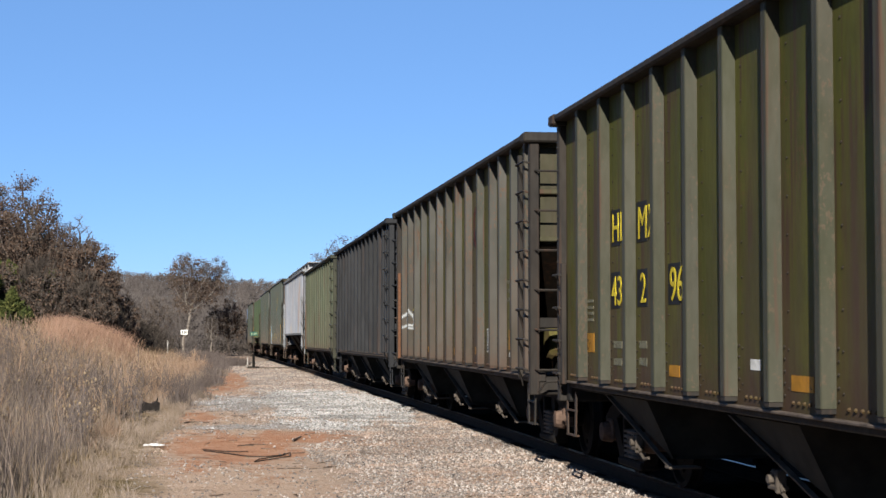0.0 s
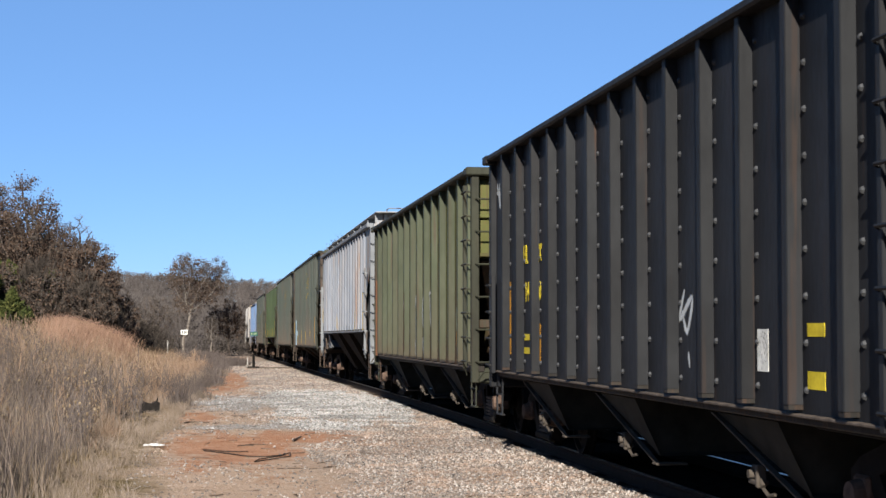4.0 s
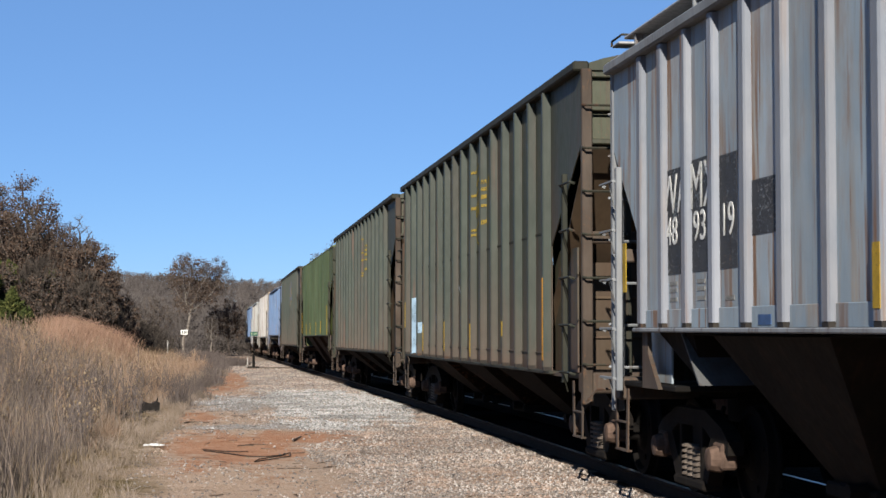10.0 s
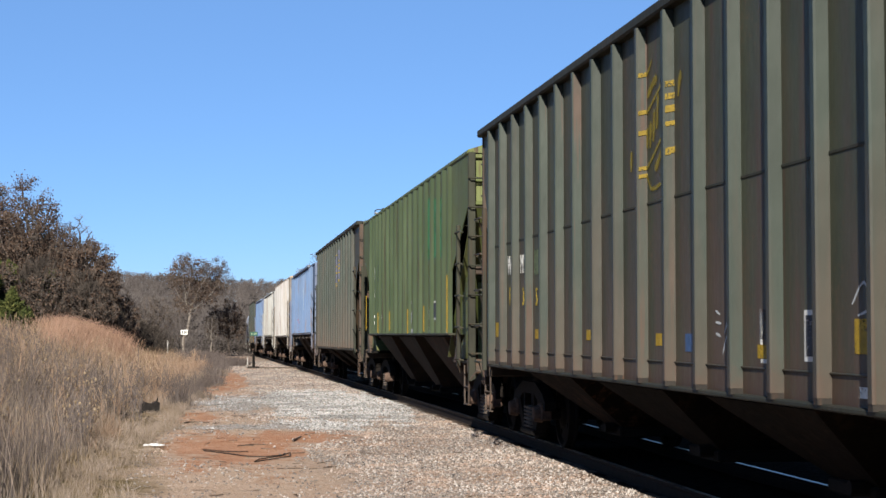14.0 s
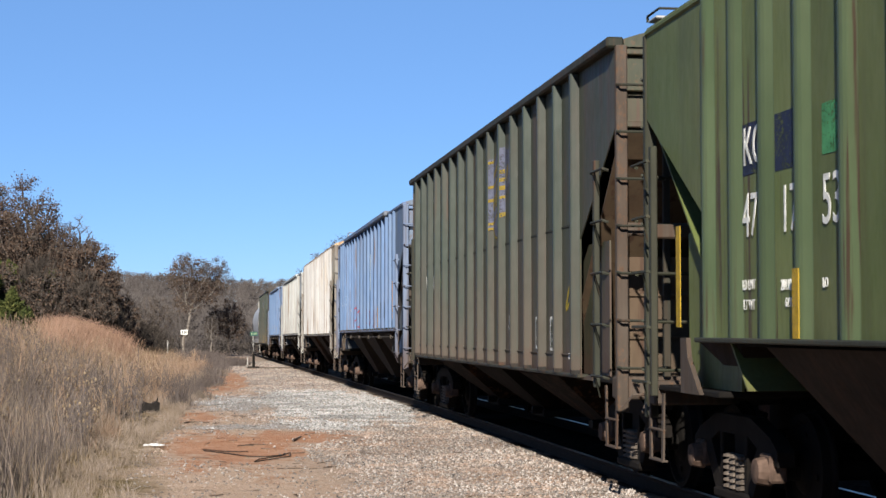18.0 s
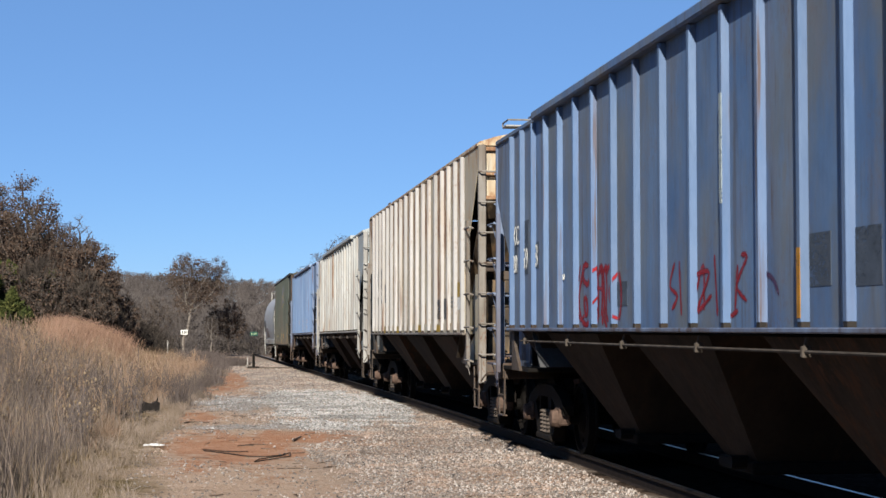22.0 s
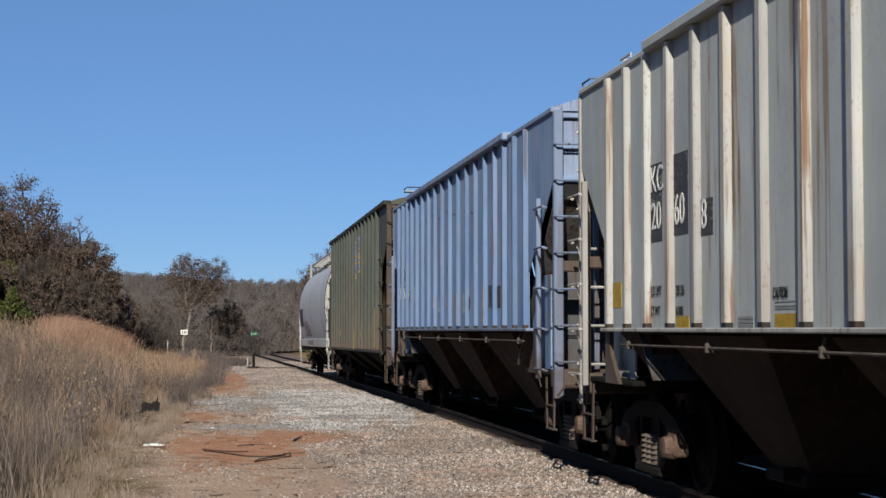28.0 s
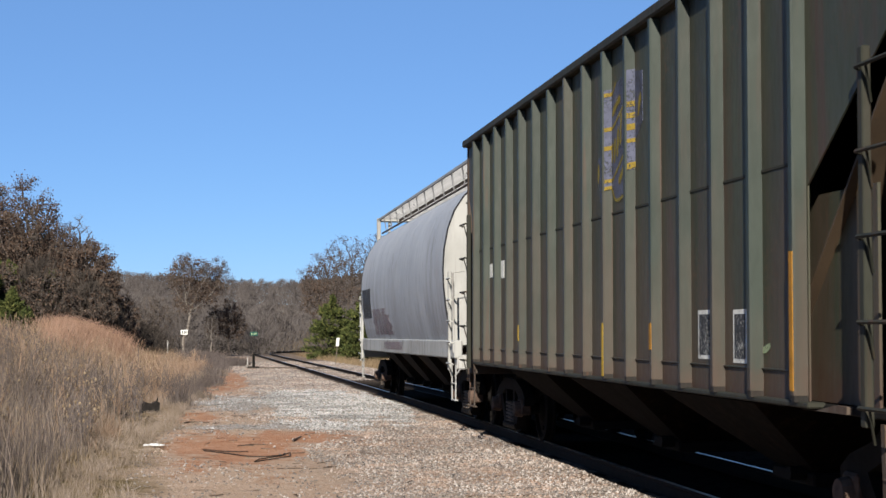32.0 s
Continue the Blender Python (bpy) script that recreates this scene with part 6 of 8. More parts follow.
spray(cov_i, [[(-2.33, 1.88), (-2.22, 1.75), (-2.27, 1.62), (-2.43, 1.69), (-2.38, 1.82), (-2.23, 1.79)], [(-2.12, 1.65), (-2.22, 1.59)], [(-2.38, 1.86), (-2.46, 1.75)]], 0.012, SPRAYW, "thin white scribble")
mark(cov_i, -4.19, 1.55, 0.34, 0.39, WHITEP, "stencil_frame")
mark(cov_i, -4.19, 1.55, 0.27, 0.32, P_DKFIELD2, "stencil_field", lift=0.007)
mark(cov_i, -5.07, 1.54, 0.35, 0.40, WHITEP, "stencil_frame")
mark(cov_i, -5.07, 1.54, 0.28, 0.33, P_DKFIELD2, "stencil_field", lift=0.007)
mark(cov_i, -6.03, 1.29, 0.28, 0.07, WHITEP, "label")
spray(cov_i, [[(-5.97, 2.07), (-5.85, 1.93), (-5.78, 1.81), (-5.96, 1.89)]], 0.02, P_OLDYELLOW, "yellow scrawl")
mark(cov_j, -2.14, 3.01, 0.28, 0.87, P_PALESTRIPE, "paint_patch", "pale worn stripe", x=RIBF)
mark(cov_j, -4.01, 2.06, 0.39, 0.36, P_SLATE, "stencil_patch")
mark(cov_j, -4.81, 2.05, 0.46, 0.37, P_SLATE, "stencil_patch")
mark(cov_j, 1.42, 1.94, 0.60, 0.24, P_SLATE, "paint_patch")
mark(cov_j, -3.55, 1.91, 0.12, 0.48, ORANGEP, "reflective_tape", x=RIBF)
mark(cov_j, -6.69, 2.23, 0.11, 0.82, ORANGEP, "reflective_tape", x=RIBF)
# Flat black field paints the shade inside an opening; nothing is cut.
mark(cov_j, -6.34, 1.72, 0.32, 0.13, BLACKP, "hole", "opening in the sheet, dark inside painted on")
spray(cov_j, [[(3.14, 2.29), (3.28, 2.00), (3.20, 1.71), (2.94, 1.74)], [(2.88, 2.31), (3.14, 2.05)], [(2.43, 2.24), (2.63, 1.99), (2.27, 1.73)], [(2.26, 2.26), (2.09, 2.03), (2.19, 1.78)], [(2.58, 2.04), (2.09, 2.00)]], 0.022, REDP, "red sprayed tag")
spray(cov_j, [[(-0.54, 2.17), (-0.39, 1.97), (-0.62, 1.88), (-0.44, 1.76)], [(-0.68, 2.18), (-0.74, 1.71)], [(-1.05, 2.11), (-1.13, 1.87), (-1.38, 2.12), (-1.40, 1.75)], [(-1.13, 2.04), (-1.54, 2.05), (-1.21, 1.75), (-1.61, 1.87)], [(-1.69, 2.19), (-1.76, 1.70)], [(-1.92, 1.94), (-2.01, 1.70), (-2.28, 1.74)], [(-2.28, 2.09), (-2.21, 1.74)], [(-2.36, 2.16), (-2.50, 2.14), (-2.25, 1.93), (-2.49, 1.81)]], 0.022, REDP, "red sprayed tag")
spray(cov_j, [[(-2.90, 2.01), (-3.09, 1.95), (-3.21, 1.84)]], 0.022, P_PURPLE, "dark sprayed mark")
mark(cov_j, 7.00, 2.63, 0.28, 0.63, P_SLATE, "stencil_patch")
mark(cov_j, 6.31, 2.63, 0.43, 0.69, P_SLATE, "stencil_patch")
mark(cov_j, 5.57, 2.50, 0.25, 0.33, P_SLATE, "stencil_patch")
lettering(cov_j, "KC", 7.14, 2.69, 0.263, WHITEP, 0.878)
lettering(cov_j, "20", 7.15, 2.33, 0.242, WHITEP, 0.878)
lettering(cov_j, "59", 6.47, 2.35, 0.284, WHITEP, 0.878)
lettering(cov_j, "8", 5.68, 2.36, 0.284, WHITEP, 0.945)
lettering(cov_j, "LO", 4.04, 2.15, 0.07, WHITEP, 0.80)
spray(cov_j, [[(2.76, 2.27), (2.95, 2.28), (3.04, 2.22), (2.98, 2.11), (2.80, 2.07), (2.74, 2.12)], [(3.04, 2.21), (3.13, 2.10), (3.21, 1.95), (3.19, 1.80), (3.06, 1.68), (2.86, 1.64), (2.76, 1.67)], [(2.93, 1.94), (2.97, 1.87), (2.89, 1.74), (2.81, 1.79), (2.85, 1.90), (2.93, 1.94)]], 0.034, REDP, "red sprayed tag")
spray(cov_j, [[(2.39, 2.25), (2.33, 2.10), (2.31, 1.89), (2.34, 1.66)], [(2.32, 2.13), (2.21, 2.22), (2.14, 2.13), (2.15, 1.88), (2.12, 1.64)], [(2.07, 2.19), (1.95, 2.23), (1.92, 2.15)], [(2.08, 2.09), (2.04, 1.88), (2.06, 1.71), (1.94, 1.62)]], 0.034, REDP, "red sprayed tag")
spray(cov_j, [[(2.28, 2.2), (2.16, 2.24), (2.06, 2.1), (2.12, 1.9), (2.2, 1.72)], [(2.02, 2.25), (1.94, 2.02), (1.98, 1.76), (1.88, 1.68)], [(1.92, 2.2), (1.8, 2.22), (1.74, 2.08), (1.84, 1.98), (1.76, 1.8), (1.64, 1.7)], [(1.44, 2.16), (1.36, 2.0), (1.36, 1.82), (1.46, 1.68)]], 0.03, REDP, "red sprayed tag")
for y, za, zb, h in ((2.42, 2.2, 2.23, 0.03), (2.42, 1.86, 1.92, 0.025), (1.56, 2.08, 2.14, 0.03), (1.56, 1.72, 1.7, 0.025)):
    flank_spray(cov_j, y - 0.046, za, zb, h, REDP, 1.555)
mark(cov_k, 6.39, 2.61, 0.35, 0.83, P_CHARCOAL, "stencil_patch")
mark(cov_k, 5.58, 2.60, 0.48, 0.81, P_CHARCOAL, "stencil_patch")
mark(cov_k, 4.69, 2.42, 0.44, 0.41, P_CHARCOAL, "stencil_patch")
lettering(cov_k, "K", 6.50, 2.77, 0.252, WHITEP, 0.91)
lettering(cov_k, "20", 6.54, 2.36, 0.252, WHITEP, 0.91)
lettering(cov_k, "61", 5.75, 2.25, 0.304, WHITEP, 0.91)
mark(cov_k, 4.76, 1.60, 0.49, 0.14, TAPEY, "reflective_tape", lift=0.017)
mark(cov_k, 2.25, 1.60, 0.53, 0.13, TAPEY, "reflective_tape", lift=0.017)
mark(cov_k, -1.51, 1.61, 0.55, 0.13, TAPEY, "reflective_tape", lift=0.017)
mark(cov_k, 7.12, 2.20, 0.25, 0.23, TAPEY, "reflective_tape")
mark(cov_k, -3.97, 1.94, 0.42, 0.34, P_CHARCOAL, "stencil_field")
mark(cov_k, -4.80, 1.94, 0.46, 0.35, P_CHARCOAL, "stencil_field")
mark(cov_k, -3.95, 1.61, 0.48, 0.12, TAPEY, "reflective_tape", lift=0.017)
mark(cov_k, -5.57, 2.11, 0.31, 0.04, P_GREYBAR, "writing_bar")
mark(cov_k, -5.57, 2.04, 0.31, 0.04, P_GREYBAR, "writing_bar")
mark(cov_k, -5.57, 1.97, 0.31, 0.04, P_GREYBAR, "writing_bar")
mark(cov_k, -6.26, 2.23, 0.36, 0.23, TAPEY, "reflective_tape")
mark(cov_k, -6.27, 2.00, 0.31, 0.19, WHITEP, "label")
mark(cov_l, 5.43, 2.74, 0.42, 0.71, P_CHARCOAL, "stencil_patch")
mark(cov_l, 4.62, 2.76, 0.43, 0.71, P_CHARCOAL, "stencil_patch")
mark(cov_l, 3.88, 2.51, 0.34, 0.30, P_CHARCOAL, "stencil_patch")
lettering(cov_l, "KC", 5.60, 2.84, 0.244, WHITEP, 0.98)
lettering(cov_l, "20", 5.57, 2.50, 0.254, WHITEP, 0.98)
lettering(cov_l, "60", 4.81, 2.50, 0.276, WHITEP, 0.84)
lettering(cov_l, "8", 4.02, 2.42, 0.253, WHITEP, 0.938)
lettering(cov_l, "LD LMT", 5.58, 1.90, 0.0875, BLACKP, 0.84)
lettering(cov_l, "LT WT", 5.59, 1.72, 0.0875, BLACKP, 0.84)
lettering(cov_l, "20126", 4.77, 1.89, 0.0875, BLACKP, 0.84)
lettering(cov_l, "61800", 4.77, 1.72, 0.075, BLACKP, 0.84)
lettering(cov_l, "CAUTION", 2.27, 1.82, 0.08, BLACKP, 0.62)
mark(cov_l, 6.91, 1.93, 0.39, 0.25, TAPEY, "reflective_tape")
mark(cov_l, 4.59, 1.65, 0.38, 0.11, TAPEY, "reflective_tape")
mark(cov_l, 2.03, 1.65, 0.44, 0.11, TAPEY, "reflective_tape")
mark(cov_l, 2.91, 1.68, 0.37, 0.02, P_GREYBAR, "writing_bar")
mark(cov_l, 2.04, 1.79, 0.42, 0.01, P_GREYBAR, "writing_bar")
mark(cov_l, 2.91, 1.65, 0.37, 0.02, P_GREYBAR, "writing_bar")
mark(cov_l, 2.04, 1.76, 0.42, 0.01, P_GREYBAR, "writing_bar")
mark(cov_l, 2.91, 1.62, 0.37, 0.02, P_GREYBAR, "writing_bar")
mark(cov_l, 2.04, 1.74, 0.42, 0.01, P_GREYBAR, "writing_bar")
mark(cov_l, -1.62, 1.67, 0.46, 0.09, TAPEY, "reflective_tape")
mark(cov_l, -2.39, 1.84, 0.27, 0.02, P_GREYBAR, "writing_bar")
mark(cov_l, -2.39, 1.81, 0.27, 0.02, P_GREYBAR, "writing_bar")
mark(cov_l, -2.38, 1.78, 0.27, 0.02, P_GREYBAR, "writing_bar")
mark(cov_l, -2.38, 1.75, 0.27, 0.02, P_GREYBAR, "writing_bar")
mark(cov_m, -1.03, 1.93, 0.10, 0.49, P_DULLTAPE, "reflective_tape", x=RIBF)
mark(cov_m, -3.62, 1.92, 0.11, 0.50, P_DULLTAPE, "reflective_tape", x=RIBF)
mark(cov_m, 1.76, 2.07, 0.06, 0.20, P_DULLTAPE, "reflective_tape", x=RIBF)
mark(cov_m, 1.27, 1.99, 0.44, 0.19, P_PALESTRIPE, "label")
mark(cov_m, -1.52, 2.00, 0.29, 0.31, P_PALESTRIPE, "label")
mark(cov_m, 4.73, 2.29, 0.31, 0.27, P_PALESTRIPE, "label")
mark(cov_m, 6.96, 2.66, 0.42, 0.36, P_PALESTRIPE, "stencil_patch", "pale worn stencil patch")
mark(cov_m, 6.27, 2.68, 0.42, 0.38, P_PALESTRIPE, "stencil_patch", "pale worn stencil patch")
mark(cov_m, 6.96, 2.35, 0.42, 0.25, P_CHARCOAL, "stencil_patch")
mark(cov_m, 6.27, 2.34, 0.46, 0.3, P_CHARCOAL, "stencil_patch")
mark(cov_m, 5.63, 2.25, 0.24, 0.18, P_CHARCOAL, "stencil_patch")
lettering(cov_m, "C", 7.15, 2.52, 0.31, P_DKFIELD, 1.0)
lettering(cov_m, "X", 6.46, 2.54, 0.31, P_DKFIELD, 1.1)
lettering(cov_m, "20", 7.18, 2.23, 0.23, WHITEP, 1.1)
lettering(cov_m, "56", 6.48, 2.21, 0.25, WHITEP, 1.1)
lettering(cov_m, "1", 5.7, 2.18, 0.15, WHITEP, 1.1)
for y, z in ((4.6, 3.72), (3.75, 3.58), (2.9, 3.62), (2.05, 3.66), (1.2, 3.55), (0.3, 3.6), (-0.6, 3.5), (0.2, 2.62), (-2.4, 3.4)):
    spray(cov_m, [[(y + 0.22, z), (y + 0.08, z - 0.035), (y - 0.1, z - 0.01), (y - 0.2, z + 0.05)]], 0.009, P_SLATE, "thin dark crack in the paint", name="paint_crack")
mark(cov_m, 0.31, 2.00, 0.42, 0.02, P_PINK, "writing_bar")
mark(cov_m, 0.31, 1.94, 0.42, 0.02, P_PINK, "writing_bar")
mark(cov_m, 0.31, 1.88, 0.42, 0.01, P_PINK, "writing_bar")
mark(cov_m, 0.29, 2.13, 0.26, 0.04, P_PINK, "writing_bar")
spray(cov_m, [[(-2.02, 1.99), (-2.03, 1.90)], [(-2.09, 2.08), (-2.02, 1.99)]], 0.05, P_RUSTRED, "rust spot")
mark(cov_m, -3.98, 2.06, 0.33, 0.32, P_CHARCOAL, "stencil_field")
mark(cov_m, -4.61, 2.04, 0.36, 0.31, P_CHARCOAL, "stencil_field")
mark(cov_n, -4.12, 1.55, 0.36, 0.40, WHITEP, "stencil_frame")
mark(cov_n, -4.12, 1.55, 0.29, 0.33, P_CHARCOAL, "stencil_field", lift=0.007)
mark(cov_n, -5.03, 1.54, 0.33, 0.41, WHITEP, "stencil_frame")
mark(cov_n, -5.03, 1.54, 0.26, 0.34, P_CHARCOAL, "stencil_field", lift=0.007)
mark(cov_n, -6.46, 1.65, 0.18, 0.95, ORANGEP, "reflective_tape", x=RIBF)
mark(cov_n, 3.83, 1.54, 0.21, 0.20, TAPEY, "reflective_tape", x=RIBF)
mark(cov_n, -0.82, 1.39, 0.15, 0.53, TAPEY, "reflective_tape", x=RIBF)
mark(cov_n, -2.70, 1.53, 0.22, 0.24, ORANGEP, "reflective_tape", x=RIBF)
spray(cov_n, [[(-5.23, 1.46), (-5.43, 1.49), (-5.57, 1.44), (-5.72, 1.48)]], 0.02, P_PALEGREEN, "pale green spray")
mark(cov_n, 6.27, 2.42, 0.37, 0.19, WHITEP, "lettering_trace")
mark(cov_n, 5.29, 2.41, 0.31, 0.24, WHITEP, "lettering_trace")
mark(cov_n, 4.83, 2.47, 0.42, 0.26, P_PALEGREEN, "paint_patch")
wrap_patch(car_o, 5.13, 8.14, 1.90, 2.62, P_CHARCOAL, "dark stencil patch")
wrap_patch(car_o, 1.94, 4.87, 1.50, 2.10, P_FADERED, "faded red spray paint", 0.25, 3)
wrap_patch(car_o, 1.13, 3.80, 1.50, 1.69, P_FADERED, "faded red spray paint", 0.25, 4)
wrap_patch(car_o, 1.36, 2.54, 1.50, 1.94, P_FADERED, "faded red spray paint", 0.25, 5)
mark(car_o, 0.72, 1.26, 3.52, 0.17, P_FADERED, "paint_patch", "faded red spray paint")


# ---- ground ----
def ground_z(x, y):
    z = -drop(y) * (1 - 0.35 * smooth(0, -10, x)) 
    fade = 1 - 0.45 * smooth(70, 140, y)
    z += (1.25 * smooth(-1.2, -6.5, x) + 1.2 * smooth(-6, -30, x)) * fade
    z += -(0.25 + 0.6 * (1 - smooth(60, 100, y))) * smooth(8.3, 11, x) + 1.5 * smooth(14, 40, x) * smooth(60, 130, y)
    far = smooth(170, 420, y)
    z += 9 * far * smooth(170, 420, y) + 3 * smooth(400, 900, y)
    z += 0.05 * noise.noise(Vector((x * 0.35, y * 0.35, 0))) * (1 if x < 0.5 or x > 9 else 0.4)
    return z


def spaced(lo, hi, near0, near1, fine, growth):
    a = list(np.arange(near0, near1 + 1e-6, fine))
    d = fine
    while a[-1] < hi:
        d *= growth
        a.append(a[-1] + d)
    d = fine
    while a[0] > lo:
        d *= growth
        a.insert(0, a[0] - d)
    return a


xs = spaced(-1500, 1500, -9, 12, 0.5, 1.25)
ys = spaced(-700, 2600, -10, 130, 1.0, 1.12)
gv = [(x, y, ground_z(x, y)) for y in ys for x in xs]
nx = len(xs)
gf = [(j * nx + i, j * nx + i + 1, (j + 1) * nx + i + 1, (j + 1) * nx + i) for j in range(len(ys) - 1) for i in range(nx - 1)]

# middle and half sizes of the clay and pale stone areas
CLAY = ((0.45, 25.0, 1.0, 3.3), (1.5, 27.2, 0.9, 1.6), (-0.25, 33.6, 0.6, 2.0), (0.85, 66.0, 0.75, 15.0), (0.3, 52.5, 0.5, 4.5))
LIME = ((2.9, 40.5, 1.75, 9.5), (0.7, 41.0, 0.95, 4.6), (0.6, 30.0, 0.9, 0.8), (1.9, 30.4, 0.9, 1.6))
m, nt, b = material("ground of gravel, red clay and dry grass", 0.95)
b.inputs["Specular IOR Level"].default_value = 0.0
obj = coords(nt, (1, 1, 1))
sep = nt.nodes.new("ShaderNodeSeparateXYZ")
nt.links.new(obj, sep.inputs[0])
wob = noise_of(nt, obj, 0.45, 5)
wob2 = noise_of(nt, obj, 2.2, 6, 0.68)
wob3 = noise_of(nt, obj, 11.0, 5, 0.7)
woby = noise_of(nt, coords(nt, (1.7, 0.4, 1)), 1.0, 5, 0.65)
fleck = noise_of(nt, obj, 30.0, 4, 0.7)
xw = math_of(nt, "ADD", sep.outputs[0], math_of(nt, "MULTIPLY", math_of(nt, "SUBTRACT", wob, 0.5), 1.6))
xw = math_of(nt, "ADD", xw, math_of(nt, "MULTIPLY", math_of(nt, "SUBTRACT", wob2, 0.5), 0.9))
stone = nt.nodes.new("ShaderNodeTexVoronoi")
stone.inputs["Scale"].default_value = 19
nt.links.new(obj, stone.inputs["Vector"])
sp = nt.nodes.new("ShaderNodeSeparateColor")
nt.links.new(stone.outputs["Color"], sp.inputs[0])


def areas(spots, soft, ragged):
    """Share of the ground inside any of the ragged oval spots."""
    out = None
    for bx, by, rx, ry in spots:
        off = node(nt, "ShaderNodeMapping", Location=(-bx / rx, -by / ry, 0), Scale=(1 / rx, 1 / ry, 0))
        nt.links.new(obj, off.inputs["Vector"])
        far_off = nt.nodes.new("ShaderNodeVectorMath")
        far_off.operation = "LENGTH"
        nt.links.new(off.outputs[0], far_off.inputs[0])
        d = math_of(nt, "ADD", far_off.outputs["Value"], math_of(nt, "MULTIPLY", math_of(nt, "SUBTRACT", wob2, 0.5), ragged))
        d = math_of(nt, "ADD", d, math_of(nt, "MULTIPLY", math_of(nt, "SUBTRACT", wob3, 0.5), ragged * 0.4))
        d = math_of(nt, "ADD", d, math_of(nt, "MULTIPLY", math_of(nt, "SUBTRACT", woby, 0.5), ragged))
        k = ramp(nt, d, 1.0 - soft, 1.0 + soft, 1.0, 0.0)
        out = k if out is None else math_of(nt, "MAXIMUM", out, k)
    return out


gravel = mixed(nt, sp.outputs[0], (0.145, 0.116, 0.096), (0.255, 0.212, 0.178))
gravel = mixed(nt, ramp(nt, sp.outputs[1], 0.8, 0.95), gravel, (0.07, 0.058, 0.05))
gravel = mixed(nt, ramp(nt, wob2, 0.48, 0.72, 0, 0.55), gravel, (0.2, 0.13, 0.085))
gravel = mixed(nt, ramp(nt, wob, 0.5, 0.62, 0, 0.7), gravel, (0.24, 0.15, 0.1))
lime = mixed(nt, sp.outputs[0], (0.165, 0.146, 0.13), (0.275, 0.25, 0.226))
lime = mixed(nt, ramp(nt, sp.outputs[1], 0.78, 0.95), lime, (0.09, 0.085, 0.08))
clay = mixed(nt, ramp(nt, wob2, 0.32, 0.66), (0.185, 0.074, 0.037), (0.285, 0.15, 0.09))
clay = mixed(nt, ramp(nt, wob3, 0.5, 0.62, 0, 0.55), clay, (0.3, 0.215, 0.155))
clay = mixed(nt, ramp(nt, wob3, 0.44, 0.34, 0, 0.6), clay, (0.1, 0.043, 0.024))
clay = mixed(nt, ramp(nt, fleck, 0.6, 0.68, 0, 0.5), clay, (0.27, 0.21, 0.165))
straw = mixed(nt, ramp(nt, wob2, 0.3, 0.7), (0.09, 0.066, 0.036), (0.15, 0.115, 0.066))
straw = mixed(nt, ramp(nt, wob3, 0.45, 0.6, 0, 0.6), straw, (0.05, 0.038, 0.024))
dirt = mixed(nt, ramp(nt, wob2, 0.35, 0.65), (0.235, 0.165, 0.117), (0.28, 0.208, 0.156))
dirt = mixed(nt, ramp(nt, fleck, 0.58, 0.66, 0, 0.6), dirt, (0.36, 0.31, 0.26))
dirt = mixed(nt, ramp(nt, fleck, 0.4, 0.33, 0, 0.6), dirt, (0.13, 0.09, 0.063))
c = mixed(nt, ramp(nt, xw, 1.0, 2.3), dirt, gravel)
c = mixed(nt, areas(LIME, 0.22, 2.6), c, lime)
c = mixed(nt, math_of(nt, "MULTIPLY", areas(CLAY, 0.3, 3.2), ramp(nt, wob3, 0.36, 0.5, 0.55, 0.95)), c, clay)
c = mixed(nt, ramp(nt, xw, -1.15, -0.45, 1, 0), c, straw)
c = mixed(nt, ramp(nt, xw, 9.0, 10.5), c, mixed(nt, ramp(nt, wob2, 0.35, 0.6), (0.134, 0.0628, 0.0314), (0.0901, 0.0673, 0.0359)))
# Train's shade painted near black into the trackbed, weaker beyond 55 m.
bed_shade = math_of(nt, "MULTIPLY", ramp(nt, xw, 4.3, 4.9), ramp(nt, xw, 8.8, 9.8, 1, 0))
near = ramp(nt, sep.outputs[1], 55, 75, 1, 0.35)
c = mixed(nt, math_of(nt, "MULTIPLY", bed_shade, near), c, mixed(nt, sp.outputs[0], (0.0051, 0.00425, 0.00382), (0.017, 0.0145, 0.0127)))
leaf_litter = mixed(nt, wob2, (0.068, 0.051, 0.0374), (0.122, 0.0952, 0.068))
c = mixed(nt, ramp(nt, sep.outputs[1], 165, 230), c, leaf_litter)
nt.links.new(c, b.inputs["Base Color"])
bumped(nt, b, math_of(nt, "ADD", math_of(nt, "ADD", stone.outputs["Distance"], wob2), math_of(nt, "MULTIPLY", wob3, 0.8)), 0.5, 0.03)
GROUND = m
me = bpy.data.meshes.new("ground")
me.from_pydata(gv, [], gf)
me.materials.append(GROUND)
me.polygons.foreach_set("use_smooth", [True] * len(me.polygons))
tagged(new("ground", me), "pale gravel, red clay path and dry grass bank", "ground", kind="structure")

# ---- track ----
rail_prof = [(-0.036, 0), (-0.036, -0.03), (-0.01, -0.045), (-0.009, -0.14), (-0.07, -0.158), (-0.07, -0.17), (0.07, -0.17), (0.07, -0.158), (0.009, -0.14), (0.01, -0.045), (0.036, -0.03), (0.036, 0)]


